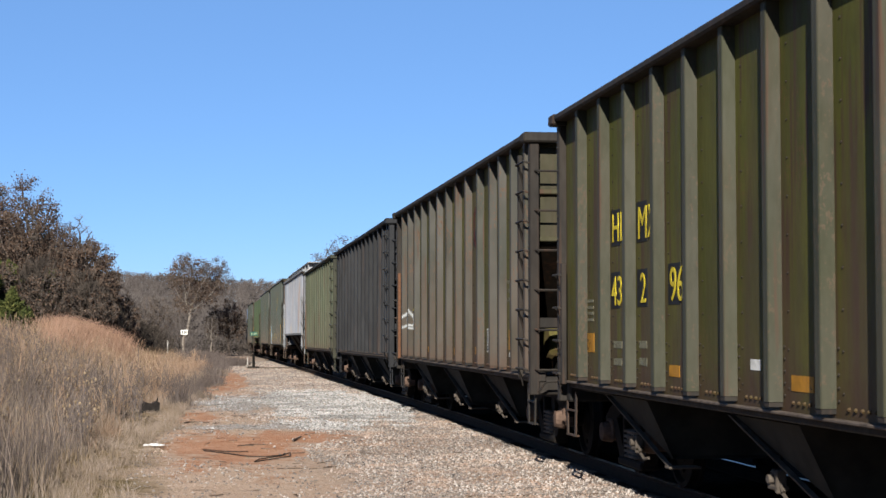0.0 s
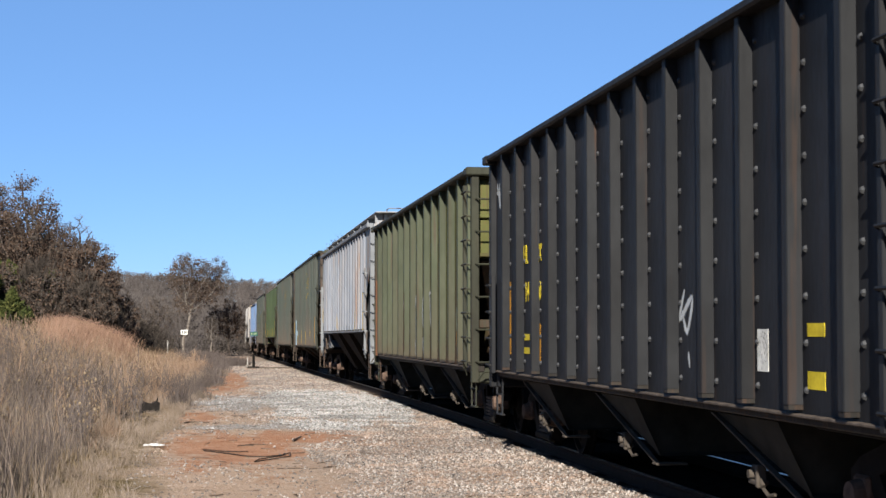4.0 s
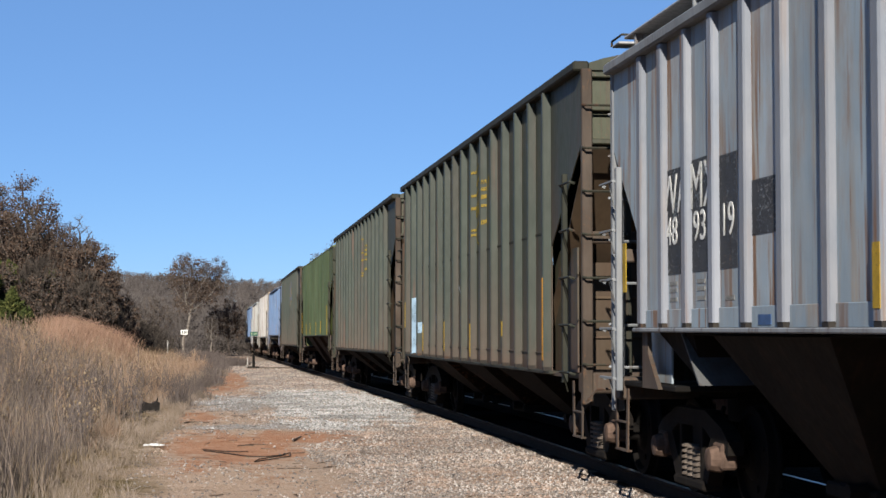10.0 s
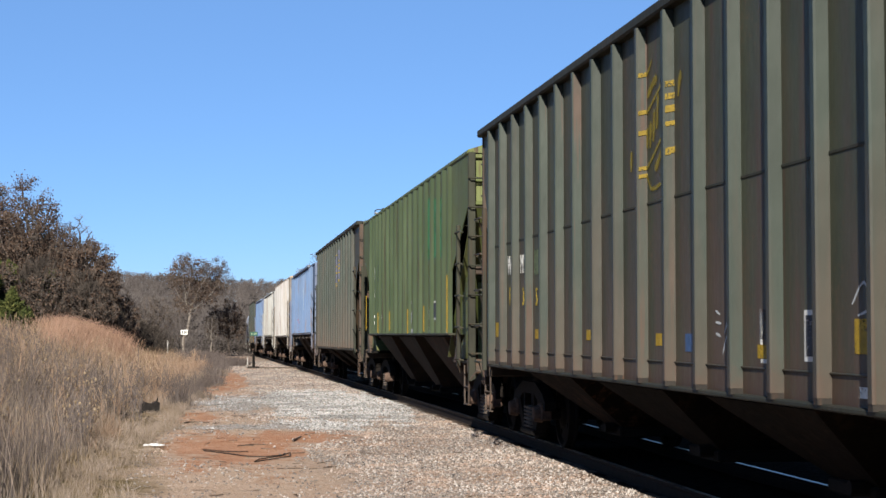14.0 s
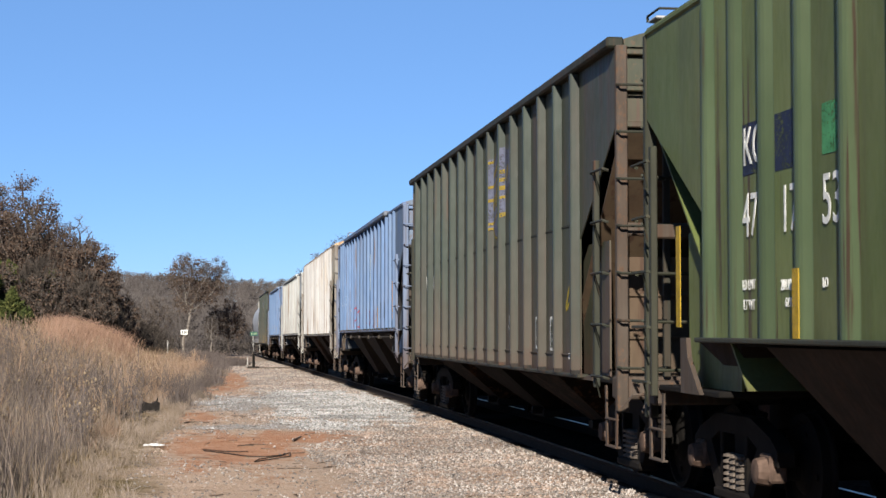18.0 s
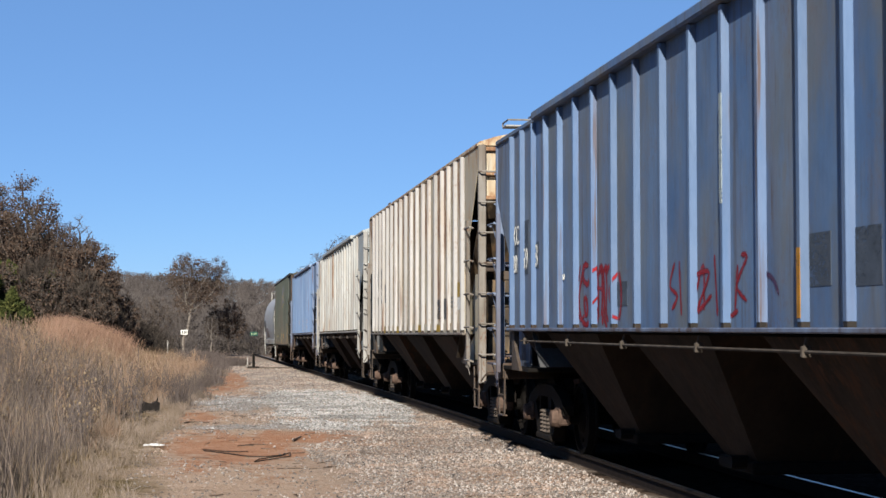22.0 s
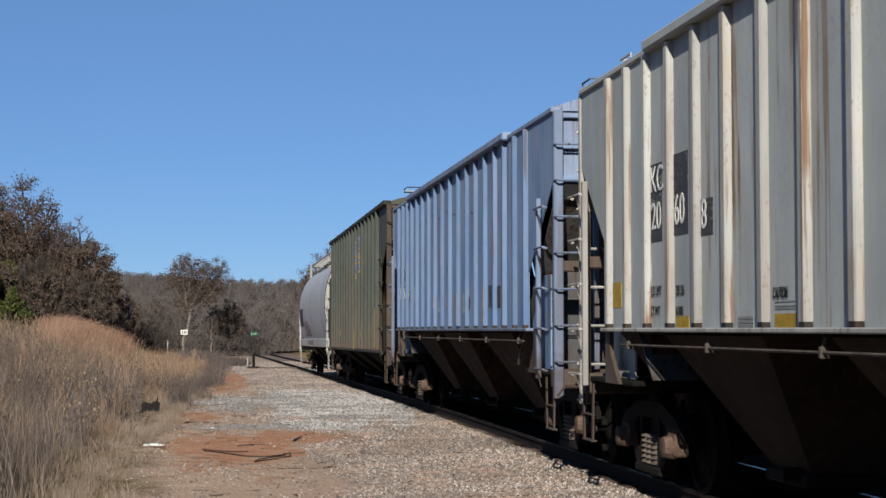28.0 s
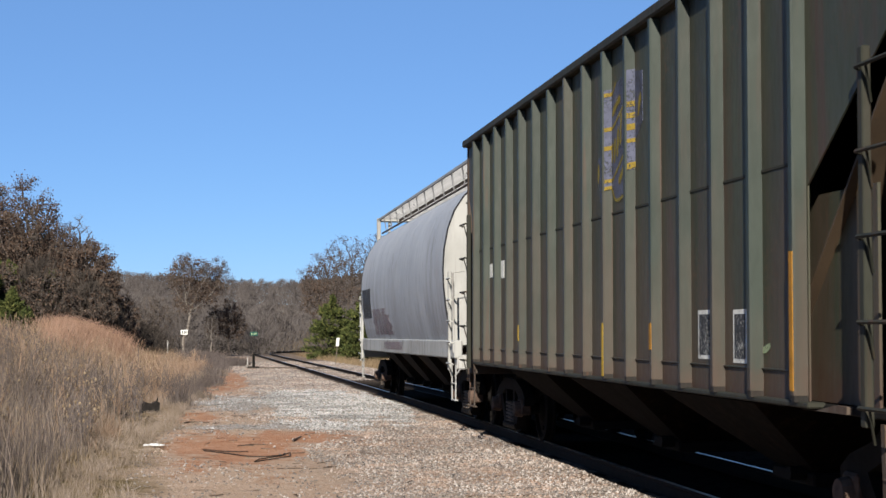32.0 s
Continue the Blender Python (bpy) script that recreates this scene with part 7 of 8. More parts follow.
def sweep(pts, prof):
    """pts: (place, heading)."""
    s = Shape()
    n = len(prof)
    v = []
    for p, a in pts:
        v += [(p.x + o * math.cos(a), p.y - o * math.sin(a), p.z + z) for o, z in prof]
    f = [(i * n + k, i * n + (k + 1) % n, (i + 1) * n + (k + 1) % n, (i + 1) * n + k) for i in range(len(pts) - 1) for k in range(n)]
    return s.add(v, f + [tuple(range(n)), tuple(range((len(pts) - 1) * n, len(pts) * n))][:2])


stations = [-235, -100, 0, 20] + list(range(25, 300, 3))
railroad = tagged(new("railway_track"), "single track of rusty steel rails on worn sleepers", "railway track", kind="structure")
for off in (-0.753, 0.753):
    pts = []
    for s in stations:
        p, a = track(s)
        pts.append((p + Vector((math.cos(a) * off, -math.sin(a) * off, 0)), a))
    part("rail", sweep(pts, rail_prof), RAILSIDE, railroad, "steel rail with a bright running top")
    part("rail_head", sweep([(p + Vector((0, 0, 0.003)), a) for p, a in pts], [(-0.026, 0), (-0.026, -0.004), (0.026, -0.004), (0.026, 0)]), STEEL, railroad)


TIE = plain("weathered sleeper wood", (0.0612, 0.0476, 0.0374), 0.9, 0, 0.5, 6)
tie_mesh = Shape().cbox(-1.3, 1.3, -0.115, 0.115, -0.33, -0.165, 0.015).data("sleeper", TIE)
for k in range(260):
    p, a = track(12 + 0.55 * k)
    ob = part("sleeper", tie_mesh, None, railroad)
    ob.location = p
    ob.rotation_euler = (0, 0, -a)

# long ties that carry the switch stand
for y in (87.7, 88.6):
    part("switch_tie", Shape().cbox(2.2, 6.9, y - 0.12, y + 0.12, -0.12 - drop(88), 0.06 - drop(88), 0.015), TIE, railroad)


# ---- gravel, grass and weeds ----
rng = np.random.default_rng(7)


def gz(x, y):
    return np.array([ground_z(a, b) for a, b in zip(x, y)])


def edge_x(y):
    """Where the grass begins beside the path."""
    return -1.0 + 0.1 * np.sin(y * 0.9) + 0.12 * np.sin(y * 0.43 + 1) + 0.5 * np.clip((y - 24) / 12, 0, 1) + 0.45 * np.clip((y - 39) / 13, 0, 1) + 0.6 * np.clip((y - 52) / 26, 0, 1) - 0.9 * np.clip((y - 100) / 40, 0, 1)


STONES = leafy("mixed limestone gravel", [(0.0432, 0.0389, 0.0378), (0.119, 0.104, 0.094), (0.205, 0.181, 0.162), (0.313, 0.287, 0.265), (0.189, 0.13, 0.0972), (0.0918, 0.0842, 0.0821)], 0.9)
PALESTONES = leafy("pale grey limestone", [(0.055, 0.055, 0.0561), (0.143, 0.141, 0.139), (0.231, 0.227, 0.222), (0.319, 0.312, 0.305), (0.11, 0.107, 0.103)], 0.9)


def inside(x, y, spots, grow=1.0):
    out = np.zeros(len(x), bool)
    for bx, by, rx, ry in spots:
        d = np.hypot((x - bx) / (rx * grow), (y - by) / (ry * grow))
        out |= d + 0.25 * np.sin(x * 5.3 + y * 1.1) * np.sin(y * 1.9 - x * 2.3) < 1
    return out


n = 132000
sy = 12 + 105 * rng.random(n) ** 1.75
sx = 0.2 + 4.4 * rng.random(n) ** 0.7
extra = rng.random(n) < 0.11
sx = np.where(extra, -0.9 + 2.2 * rng.random(n), np.where(sx < 1.3 + 0.5 * np.sin(sy * 0.7), sx + 1.2, sx))
sx = np.minimum(sx, 4.75 + 0.12 * rng.normal(size=n))
sx = np.where((sy > 62) & (rng.random(n) < 0.45), 4.9 + 4.2 * rng.random(n), sx)
in_clay = inside(sx, sy, CLAY)
keep = ~in_clay | (rng.random(n) < 0.06)
sx, sy = sx[keep], sy[keep]
n = len(sx)
size = (0.0055 + 0.0125 * rng.random(n) ** 2) * (1 + sy / 75)
pale = inside(sx, sy, LIME, 1.05) & (rng.random(n) < 0.9)
base = np.array([(1, 0, 0), (0, 1, 0), (-1, 0, 0), (0, -1, 0), (0, 0, 1), (0.2, 0.1, -0.6)], float)
turn = rng.random(n) * 6.283
co, si = np.cos(turn), np.sin(turn)
shape = base[None] * (0.65 + 0.7 * rng.random((n, 6, 1))) * np.array([1.1, 0.95, 0.85])
sv = np.stack([shape[..., 0] * co[:, None] - shape[..., 1] * si[:, None], shape[..., 0] * si[:, None] + shape[..., 1] * co[:, None], shape[..., 2]], -1) * size[:, None, None]
sv += np.stack([sx, sy, gz(sx, sy) + size * 0.15], -1)[:, None]
of = np.array([(0, 1, 4), (1, 2, 4), (2, 3, 4), (3, 0, 4), (1, 0, 5), (2, 1, 5), (3, 2, 5), (0, 3, 5)])
for pick, mat, label in ((~pale, STONES, "loose tan crushed-stone gravel beside the track"), (pale, PALESTONES, "pale grey limestone gravel spread beside the track")):
    k = int(pick.sum())
    numpy_mesh("gravel", sv[pick].reshape(-1, 3).tolist(), (of[None] + 6 * np.arange(k)[:, None, None]).reshape(-1, 3).tolist(), mat, "stuff", label, "gravel")


def blades(name, x, y, h, w, lean, mat, label, category):
    """Curved blades of grass, each of two joints."""
    clear = ~((np.abs(x + 1.1) < 0.42) & (y > 29) & (y < 36.9) & (np.asarray(h) > 0.14))
    x, y, h = x[clear], y[clear], h[clear]
    w = w[clear] if np.ndim(w) else w
    lean = lean[clear] if np.ndim(lean) else lean
    n = len(x)
    a = rng.random(n) * 6.283
    f = rng.normal(0, 0.5, n)
    dx, dy = np.cos(a) * lean * h, np.sin(a) * lean * h
    px, py = np.cos(f), np.sin(f)
    z = gz(x, y) - 0.02
    p = np.empty((n, 5, 3))
    for k, (u, s) in enumerate(((0, -1), (0, 1), (0.55, -0.8), (0.55, 0.8), (1, 0))):
        q = u ** 2
        p[:, k, 0] = x + dx * q + px * w * s * 0.5
        p[:, k, 1] = y + dy * q + py * w * s * 0.5
        p[:, k, 2] = z + h * u * (1 - 0.25 * lean * u)
    fc = []
    for i in range(n):
        k = 5 * i
        fc += [(k, k + 1, k + 3, k + 2), (k + 2, k + 3, k + 4)]
    return numpy_mesh(name, p.reshape(-1, 3).tolist(), fc, mat, "stuff", label, category)


def scatter(n, y0, y1, wide=0.135, power=1.0):
    y = y0 + (y1 - y0) * rng.random(n) ** power
    lo = -wide * y - 0.6
    hi = edge_x(y)
    x = hi - (hi - lo) * rng.random(n) ** 1.0
    return x, y


def clump(x, y):
    """Taller and lower patches."""
    return 0.8 + 0.28 * np.sin(1.9 * x + 0.45 * y) * np.sin(0.8 * y - 1.1 * x + 1) + 0.2 * np.sin(3.1 * x - 0.9 * y) + 0.12 * np.sin(5.3 * x + 1.7 * y)


TAN = leafy("dry tan grass", [(0.0782, 0.0547, 0.0309), (0.129, 0.092, 0.0536), (0.176, 0.132, 0.0813), (0.109, 0.0743, 0.0447)])
GOLD = leafy("golden dry grass heads", [(0.11, 0.0704, 0.0456), (0.157, 0.107, 0.0747), (0.207, 0.154, 0.12)])
GREYW = leafy("dry grey weed stems", [(0.034, 0.027, 0.0244), (0.0646, 0.0528, 0.0485), (0.102, 0.0861, 0.08)])
RUSSET = leafy("russet bunch grass", [(0.123, 0.0719, 0.0487), (0.177, 0.109, 0.0758), (0.206, 0.14, 0.108)])
PALE = leafy("short straw", [(0.1, 0.075, 0.0526), (0.157, 0.123, 0.0908), (0.185, 0.149, 0.128), (0.077, 0.0621, 0.0409)])


def tufts(name, spots, mat, label, category):
    """Bunches of blades that spread from one foot. spots: (x, y, radius, height, blades, width)."""
    px, py, ph, pw, out = [], [], [], [], []
    for x, y, r, h, k, w in spots:
        a = rng.random(k) * 6.283
        d = r * np.sqrt(rng.random(k))
        px.append(x + d * np.cos(a)), py.append(y + d * np.sin(a))
        ph.append(h * (0.45 + 0.6 * rng.random(k)) * (1 - 0.35 * d / r))
        pw.append(np.full(k, w)), out.append(0.15 + 0.75 * rng.random(k))
    return blades(name, np.concatenate(px), np.concatenate(py), np.concatenate(ph), np.concatenate(pw), np.concatenate(out), mat, label, category)


def spots_along(n, y0, y1, off0, off1, r, h, k, w, power=1.0):
    y = y0 + (y1 - y0) * rng.random(n) ** power
    x = edge_x(y) - off0 - (off1 - off0) * rng.random(n)
    q = 0.6 + 0.8 * rng.random(n)
    return [(a, b, r * c, h * c, max(6, int(k * c)), w * (1 + b / 60)) for a, b, c in zip(x, y, q)]


x, y = scatter(46000, 16, 135, power=0.8)
h = clump(x, y) * (0.25 + 0.6 * rng.random(len(x))) * np.clip((edge_x(y) - x) / 2.2, 0.15, 1.0)
blades("grass", x, y, h, 0.005 + 0.004 * rng.random(len(x)) + y * 0.0001, 0.25 + 0.45 * rng.random(len(x)), TAN, "tall dry tan grass on the bank", "grass")
x, y = scatter(36000, 34, 130, power=0.9)
keep = np.sin(x * 1.3 + y * 0.21) + np.sin(y * 0.47 - x * 0.6) + 0.9 * rng.random(len(x)) > 0.1
x, y = x[keep], y[keep]
blades("golden_grass", x, y, clump(x + 1, y) * (0.35 + 0.6 * rng.random(len(x))) * np.clip((edge_x(y) - x) / 2.0, 0.2, 1.0), 0.004 + y * 0.00009, 0.2 + 0.6 * rng.random(len(x)), GOLD, "golden feathery dry grass on the bank", "grass")
x, y = scatter(36000, 15, 56, power=1.3)
keep = (x < edge_x(y) - 0.55 - 0.7 * rng.random(len(x))) & (np.sin(x * 2.3 + y * 0.5) + np.sin(y * 0.9 - x * 1.7) + 1.5 * rng.random(len(x)) > -0.1)
x, y = x[keep], y[keep]
blades("weed_stems", x, y, clump(x, y + 2) * (0.35 + 0.75 * rng.random(len(x))), 0.0035 + 0.003 * rng.random(len(x)), 0.08 + 0.3 * rng.random(len(x)), GREYW, "tall dead grey-brown weed stems", "weeds")
x, y = scatter(6500, 15, 44)
keep = x < edge_x(y) - 0.45 - 0.7 * rng.random(len(x))
x, y = x[keep], y[keep]
blades("tan_stems", x, y, clump(x + 3, y) * (0.3 + 0.8 * rng.random(len(x))), 0.0035 + 0.003 * rng.random(len(x)), 0.1 + 0.5 * rng.random(len(x)), PALE, "pale tan grass stems among the weeds", "grass")
tufts("tussocks", spots_along(520, 15, 45, -0.12, 1.3, 0.13, 0.3, 46, 0.004, 0.8), PALE, "bleached olive-tan tussocks along the path", "grass")
tufts("tan_tussocks", spots_along(650, 22, 95, 0.3, 4.5, 0.2, 0.62, 34, 0.005), GOLD, "golden tussocks on the bank", "grass")
tufts("straw_edge", spots_along(420, 15, 80, -0.45, 0.5, 0.1, 0.12, 22, 0.004), PALE, "short bleached straw along the path", "grass")
# single bushes beside the path
tufts("grey_bush", [(-1.15, 46.0, 0.55, 1.0, 900, 0.005), (-1.6, 47.5, 0.5, 1.1, 700, 0.005), (1.5, 96, 0.8, 0.9, 700, 0.012), (2.0, 99, 0.7, 0.8, 600, 0.012)], GREYW, "fine-twigged grey bushes beside the path", "bush")
tufts("yellow_bush", [(-0.55, 52.0, 0.4, 0.85, 420, 0.007), (-0.2, 54.5, 0.4, 0.75, 380, 0.007), (-0.1, 60, 0.45, 0.8, 380, 0.008), (0.5, 70, 0.5, 0.6, 360, 0.009), (-1.9, 50, 0.5, 0.9, 420, 0.007)], PALE, "yellowed clumps of tall grass beside the path", "grass")
cx, cy = [], []
for bx, by, r, k in ((-5.1, 74, 1.3, 5200), (-6.4, 78, 1.0, 2600), (-4.2, 80, 0.9, 1800), (-4.6, 58, 0.8, 900), (-3.4, 66, 0.7, 800), (-4.7, 70, 0.9, 1600)):
    cx.append(rng.normal(bx, r * 0.5, k)), cy.append(rng.normal(by, r, k))
x, y = np.concatenate(cx), np.concatenate(cy)
blades("bunch_grass", x, y, 0.6 + 1.0 * rng.random(len(x)), np.full(len(x), 0.011), 0.15 + 0.4 * rng.random(len(x)), RUSSET, "russet bunch grass on the bank", "grass")
# thin grey weeds that stray on to the path
cx, cy = [], []
for k in range(38):
    yy = 34 + 68 * rng.random()
    ex = float(edge_x(np.array([yy]))[0])
    m = 40 + int(60 * rng.random())
    cx.append(rng.normal(ex + 0.25 * rng.normal(), 0.16, m)), cy.append(rng.normal(yy, 0.35, m))
x, y = np.concatenate(cx), np.concatenate(cy)
blades("stray_weeds", x, y, 0.25 + 0.7 * rng.random(len(x)), 0.004 + y * 0.00007, 0.25 + 0.45 * rng.random(len(x)), GREYW, "thin grey weeds straying on to the path", "weeds")

y = 92 + 60 * rng.random(15000)
x = -2.5 + (4.6 - 0.9 * np.sin(y * 0.3)) * rng.random(len(y)) ** 0.8
keep = (x < 2.0 - 0.02 * np.abs(y - 100)) & (np.sin(x * 3.1) + np.sin(y * 0.9 + x) + 1.6 * rng.random(len(y)) > 0.3)
x, y = x[keep], y[keep]
blades("far_weeds", x, y, 0.2 + 0.6 * rng.random(len(x)), 0.012 + 0.008 * rng.random(len(x)), 0.25 + 0.4 * rng.random(len(x)), GREYW, "dead grey-brown weeds where the path ends", "weeds")

y = 96 + 60 * rng.random(9000)
x = 8.3 + 7.0 * rng.random(len(y))
keep = np.sin(x * 2.1) + np.sin(y * 0.7 + x) + 1.6 * rng.random(len(y)) > 0.3
x, y = x[keep], y[keep]
blades("weeds_beyond_track", x, y, 0.15 + 0.55 * rng.random(len(x)), 0.012 + 0.008 * rng.random(len(x)), 0.3 + 0.4 * rng.random(len(x)), TAN, "dry tan weeds beyond the track", "weeds")

# weeds with seed heads, in drifts: grey near the path's mouth, golden further off
kinds = {"grey": ([], [], [], []), "gold": ([], [], [], [])}
for k in range(3600):
    yy = 17 + 65 * random.random() ** 1.1
    ex = float(edge_x(np.array([yy]))[0])
    xx = ex - 0.5 - (ex + 0.13 * yy) * random.random()
    drift = math.sin(1.1 * xx + 0.33 * yy) + math.sin(0.7 * yy - 1.6 * xx + 2) + 0.5 * math.sin(2.9 * xx + 0.8 * yy)
    if drift + random.gauss(0, 0.35) < 0.15:
        continue
    wv, wf, hv, hf = kinds["gold" if yy > 33 + 5 * drift + random.gauss(0, 9) else "grey"]
    z0 = ground_z(xx, yy)
    hh = (0.5 + 0.65 * random.random()) * (0.8 + 0.15 * drift)
    tip = Vector((xx + random.gauss(0, 0.12), yy + random.gauss(0, 0.12), z0 + hh))
    foot = Vector((xx, yy, z0 - 0.02))
    lines = [(foot, tip)]
    for j in range(random.randint(3, 8)):
        a = foot.lerp(tip, 0.4 + 0.55 * random.random())
        lines.append((a, a + Vector((random.gauss(0, 0.11), random.gauss(0, 0.11), 0.08 + 0.18 * random.random()))))
    for a, b2 in lines:
        i = len(wv)
        w = 0.0022 + yy * 0.00005
        wv += [(a.x - w, a.y, a.z), (a.x + w, a.y, a.z), (b2.x + w * 0.6, b2.y, b2.z), (b2.x - w * 0.6, b2.y, b2.z)]
        wf.append((i, i + 1, i + 2, i + 3))
        if random.random() < 0.6:
            r = 0.005 + 0.014 * random.random() ** 1.6
            i = len(hv)
            hv += [(b2.x + o[0] * r, b2.y + o[1] * r, b2.z + o[2] * r * 1.6) for o in ((1, 0, 0), (0, 1, 0), (-1, 0, 0), (0, -1, 0), (0, 0, 1), (0, 0, -1))]
            hf += [tuple(i + q for q in f) for f in of.tolist()]
SEEDS = leafy("brown seed heads", [(0.045, 0.031, 0.02), (0.09, 0.063, 0.04), (0.16, 0.118, 0.075), (0.23, 0.18, 0.12)])
for kind, mat in (("grey", GREYW), ("gold", GOLD)):
    wv, wf, hv, hf = kinds[kind]
    numpy_mesh("weeds", wv, wf, mat, "stuff", "branching dead " + kind + " weeds among the grass", "weeds")
    numpy_mesh("seed_heads", hv, hf, SEEDS, "stuff", "dry brown seed heads on " + kind + " weeds", "weeds")

# ---- trees ----
BARK = plain("grey-brown bark", (0.05, 0.041, 0.035), 0.95, 0, 0.4, 3, 0.6)
PALEBARK = plain("pale bark", (0.128, 0.112, 0.0978), 0.95, 0, 0.35, 3, 0.5)
TWIG = leafy("bare twigs", [(0.0369, 0.0303, 0.0262), (0.0624, 0.0529, 0.0464), (0.0896, 0.0777, 0.0685)])
OAKLEAF = leafy("dead brown oak leaves", [(0.0245, 0.0143, 0.01), (0.0462, 0.0286, 0.02), (0.0782, 0.053, 0.0387), (0.102, 0.0782, 0.06)])
CEDAR = leafy("dark green cedar foliage", [(0.0149, 0.0217, 0.00689), (0.039, 0.0482, 0.0138), (0.0803, 0.0819, 0.0252)])
BRUSH = leafy("dark brush", [(0.0165, 0.0135, 0.0112), (0.0338, 0.0277, 0.0232), (0.06, 0.0503, 0.0428)])
HILLTWIG = leafy("far bare woods", [(0.0425, 0.0365, 0.0348), (0.0663, 0.0578, 0.0544), (0.0935, 0.0833, 0.079)])


def tree(label, x, y, lobes, seed, leaves=6000, leaf=0.08, bark=None, thick=0.02, lean=0.0, clear=0.25, points=420, fork=None):
    """A tree whose limbs have grown towards the light inside its crown. lobes: (across, height of the middle, half width, half height), the first one the main crown."""
    rnd = np.random.default_rng(seed)
    top = tagged(new("tree"), label, "tree")
    top.location = (x, y, ground_z(x, y) - 0.1)
    area = np.array([l[2] * l[3] for l in lobes])
    aim = []
    for (cx, cz, rx, rz), share in zip(lobes, area / area.sum()):
        k = int(points * share) + 12
        d = rnd.normal(size=(k, 3))
        d /= np.linalg.norm(d, axis=1)[:, None]
        d *= (rnd.random(k) ** 0.42)[:, None]
        aim.append(d * (rx, min(rx, 2.2), rz) + (cx, 0, cz))
    aim = np.concatenate(aim)
    aim = aim[aim[:, 2] > 0.3]
    low = min(l[1] - l[3] for l in lobes)
    high = max(l[1] + l[3] for l in lobes)
    step = high * 0.032
    bole = max(3, int((fork or low + (high - low) * clear) / step))
    nodes = [np.array((lean * step * k + 0.04 * math.sin(k * 0.8 + seed), 0.03 * math.sin(k * 0.6), step * k)) for k in range(bole)]
    parent = [-1] + list(range(bole - 1))
    grid = np.array(nodes)
    gap = np.full(len(aim), 1e9)
    near = np.zeros(len(aim), int)

    def meet(first):
        d = np.linalg.norm(aim[:, None] - grid[None, first:], axis=2)
        j = d.argmin(1)
        dj = d[np.arange(len(aim)), j]
        better = dj < gap
        gap[better], near[better] = dj[better], j[better] + first
    meet(0)
    for turn in range(90):
        live = gap > step * 1.1
        if not live.any():
            break
        fresh = []
        for j in np.unique(near[live]):
            d = aim[live & (near == j)] - grid[j]
            d = (d / np.linalg.norm(d, axis=1)[:, None]).mean(0) + rnd.normal(0, 0.16, 3) + (0, 0, 0.06)
            d /= max(1e-6, np.linalg.norm(d))
            fresh.append(grid[j] + d * step)
            parent.append(int(j))
        first = len(grid)
        grid = np.concatenate([grid, np.array(fresh)])
        meet(first)
        if len(grid) > 2600:
            break
    n = len(grid)
    flow = np.full(n, 0.0045 * high ** 0.3)
    load = np.zeros(n)
    ends = np.ones(n, bool)
    for i in range(n - 1, 0, -1):
        own = flow[i] if load[i] == 0 else load[i] ** (1 / 2.3)
        flow[i] = own
        load[parent[i]] += own ** 2.3
        ends[parent[i]] = False
    flow[0] = load[0] ** (1 / 2.3)
    flow *= high * thick / flow[0]
    flow = np.maximum(flow, 0.006)
    wood, twig = Shape(), Shape()
    for i in range(1, n):
        a, b2 = Vector(grid[parent[i]]), Vector(grid[i])
        r0, r1 = min(flow[parent[i]], flow[i] * 1.35), flow[i]
        if i < bole:
            r0 = flow[parent[i]]
        if r1 > 0.016:
            wood.tube([a, b2], r0, 6 if r1 > 0.05 else 4, r1)
        else:
            u = (b2 - a).cross(Vector((0.2, 1, 0.1))).normalized() * max(r1, 0.008)
            twig.add([a - u, a + u, b2 + u * 0.7, b2 - u * 0.7], [(0, 1, 2, 3)])
    tips = grid[flow < 0.03]
    spray_n = 6 if leaves > 1500 else 9
    for p in tips:
        for j in range(spray_n):
            d = rnd.normal(0, 1, 3) + (0, 0, 0.5)
            d *= high * (0.025 + 0.035 * rnd.random()) / np.linalg.norm(d)
            a, b2 = Vector(p), Vector(p + d)
            u = (b2 - a).cross(Vector((0.2, 1, 0.1))).normalized() * 0.0065
            twig.add([a - u, a + u, b2], [(0, 1, 2)])
    part("trunk", wood.data("trunk", bark or BARK, True), None, top)
    tw = bpy.data.meshes.new("branching")
    tw.from_pydata(twig.v, [], twig.f)
    tw.materials.append(TWIG)
    tagged(part("branching", tw, None, top), kind="stuff")
    if leaves:
        # leaves hang on in bunches
        held = tips[rnd.random(len(tips)) < 0.75]
        c = held[rnd.integers(0, len(held), leaves)] + rnd.normal(0, high * 0.018, (leaves, 3))
        u = rnd.normal(size=(leaves, 3))
        u *= (leaf * (0.45 + 0.7 * rnd.random(leaves)) / np.linalg.norm(u, axis=1))[:, None]
        w = np.cross(u, rnd.normal(size=(leaves, 3)))
        w *= (np.linalg.norm(u, axis=1) * 0.55 / np.linalg.norm(w, axis=1))[:, None]
        lv = np.stack([c - u, c + w, c + u, c - w], 1).reshape(-1, 3)
        me = bpy.data.meshes.new("crown")
        me.from_pydata(lv.tolist(), [], (np.arange(leaves)[:, None] * 4 + np.arange(4)[None]).tolist())
        me.materials.append(OAKLEAF)
        tagged(part("crown", me, None, top), kind="stuff")
    return top


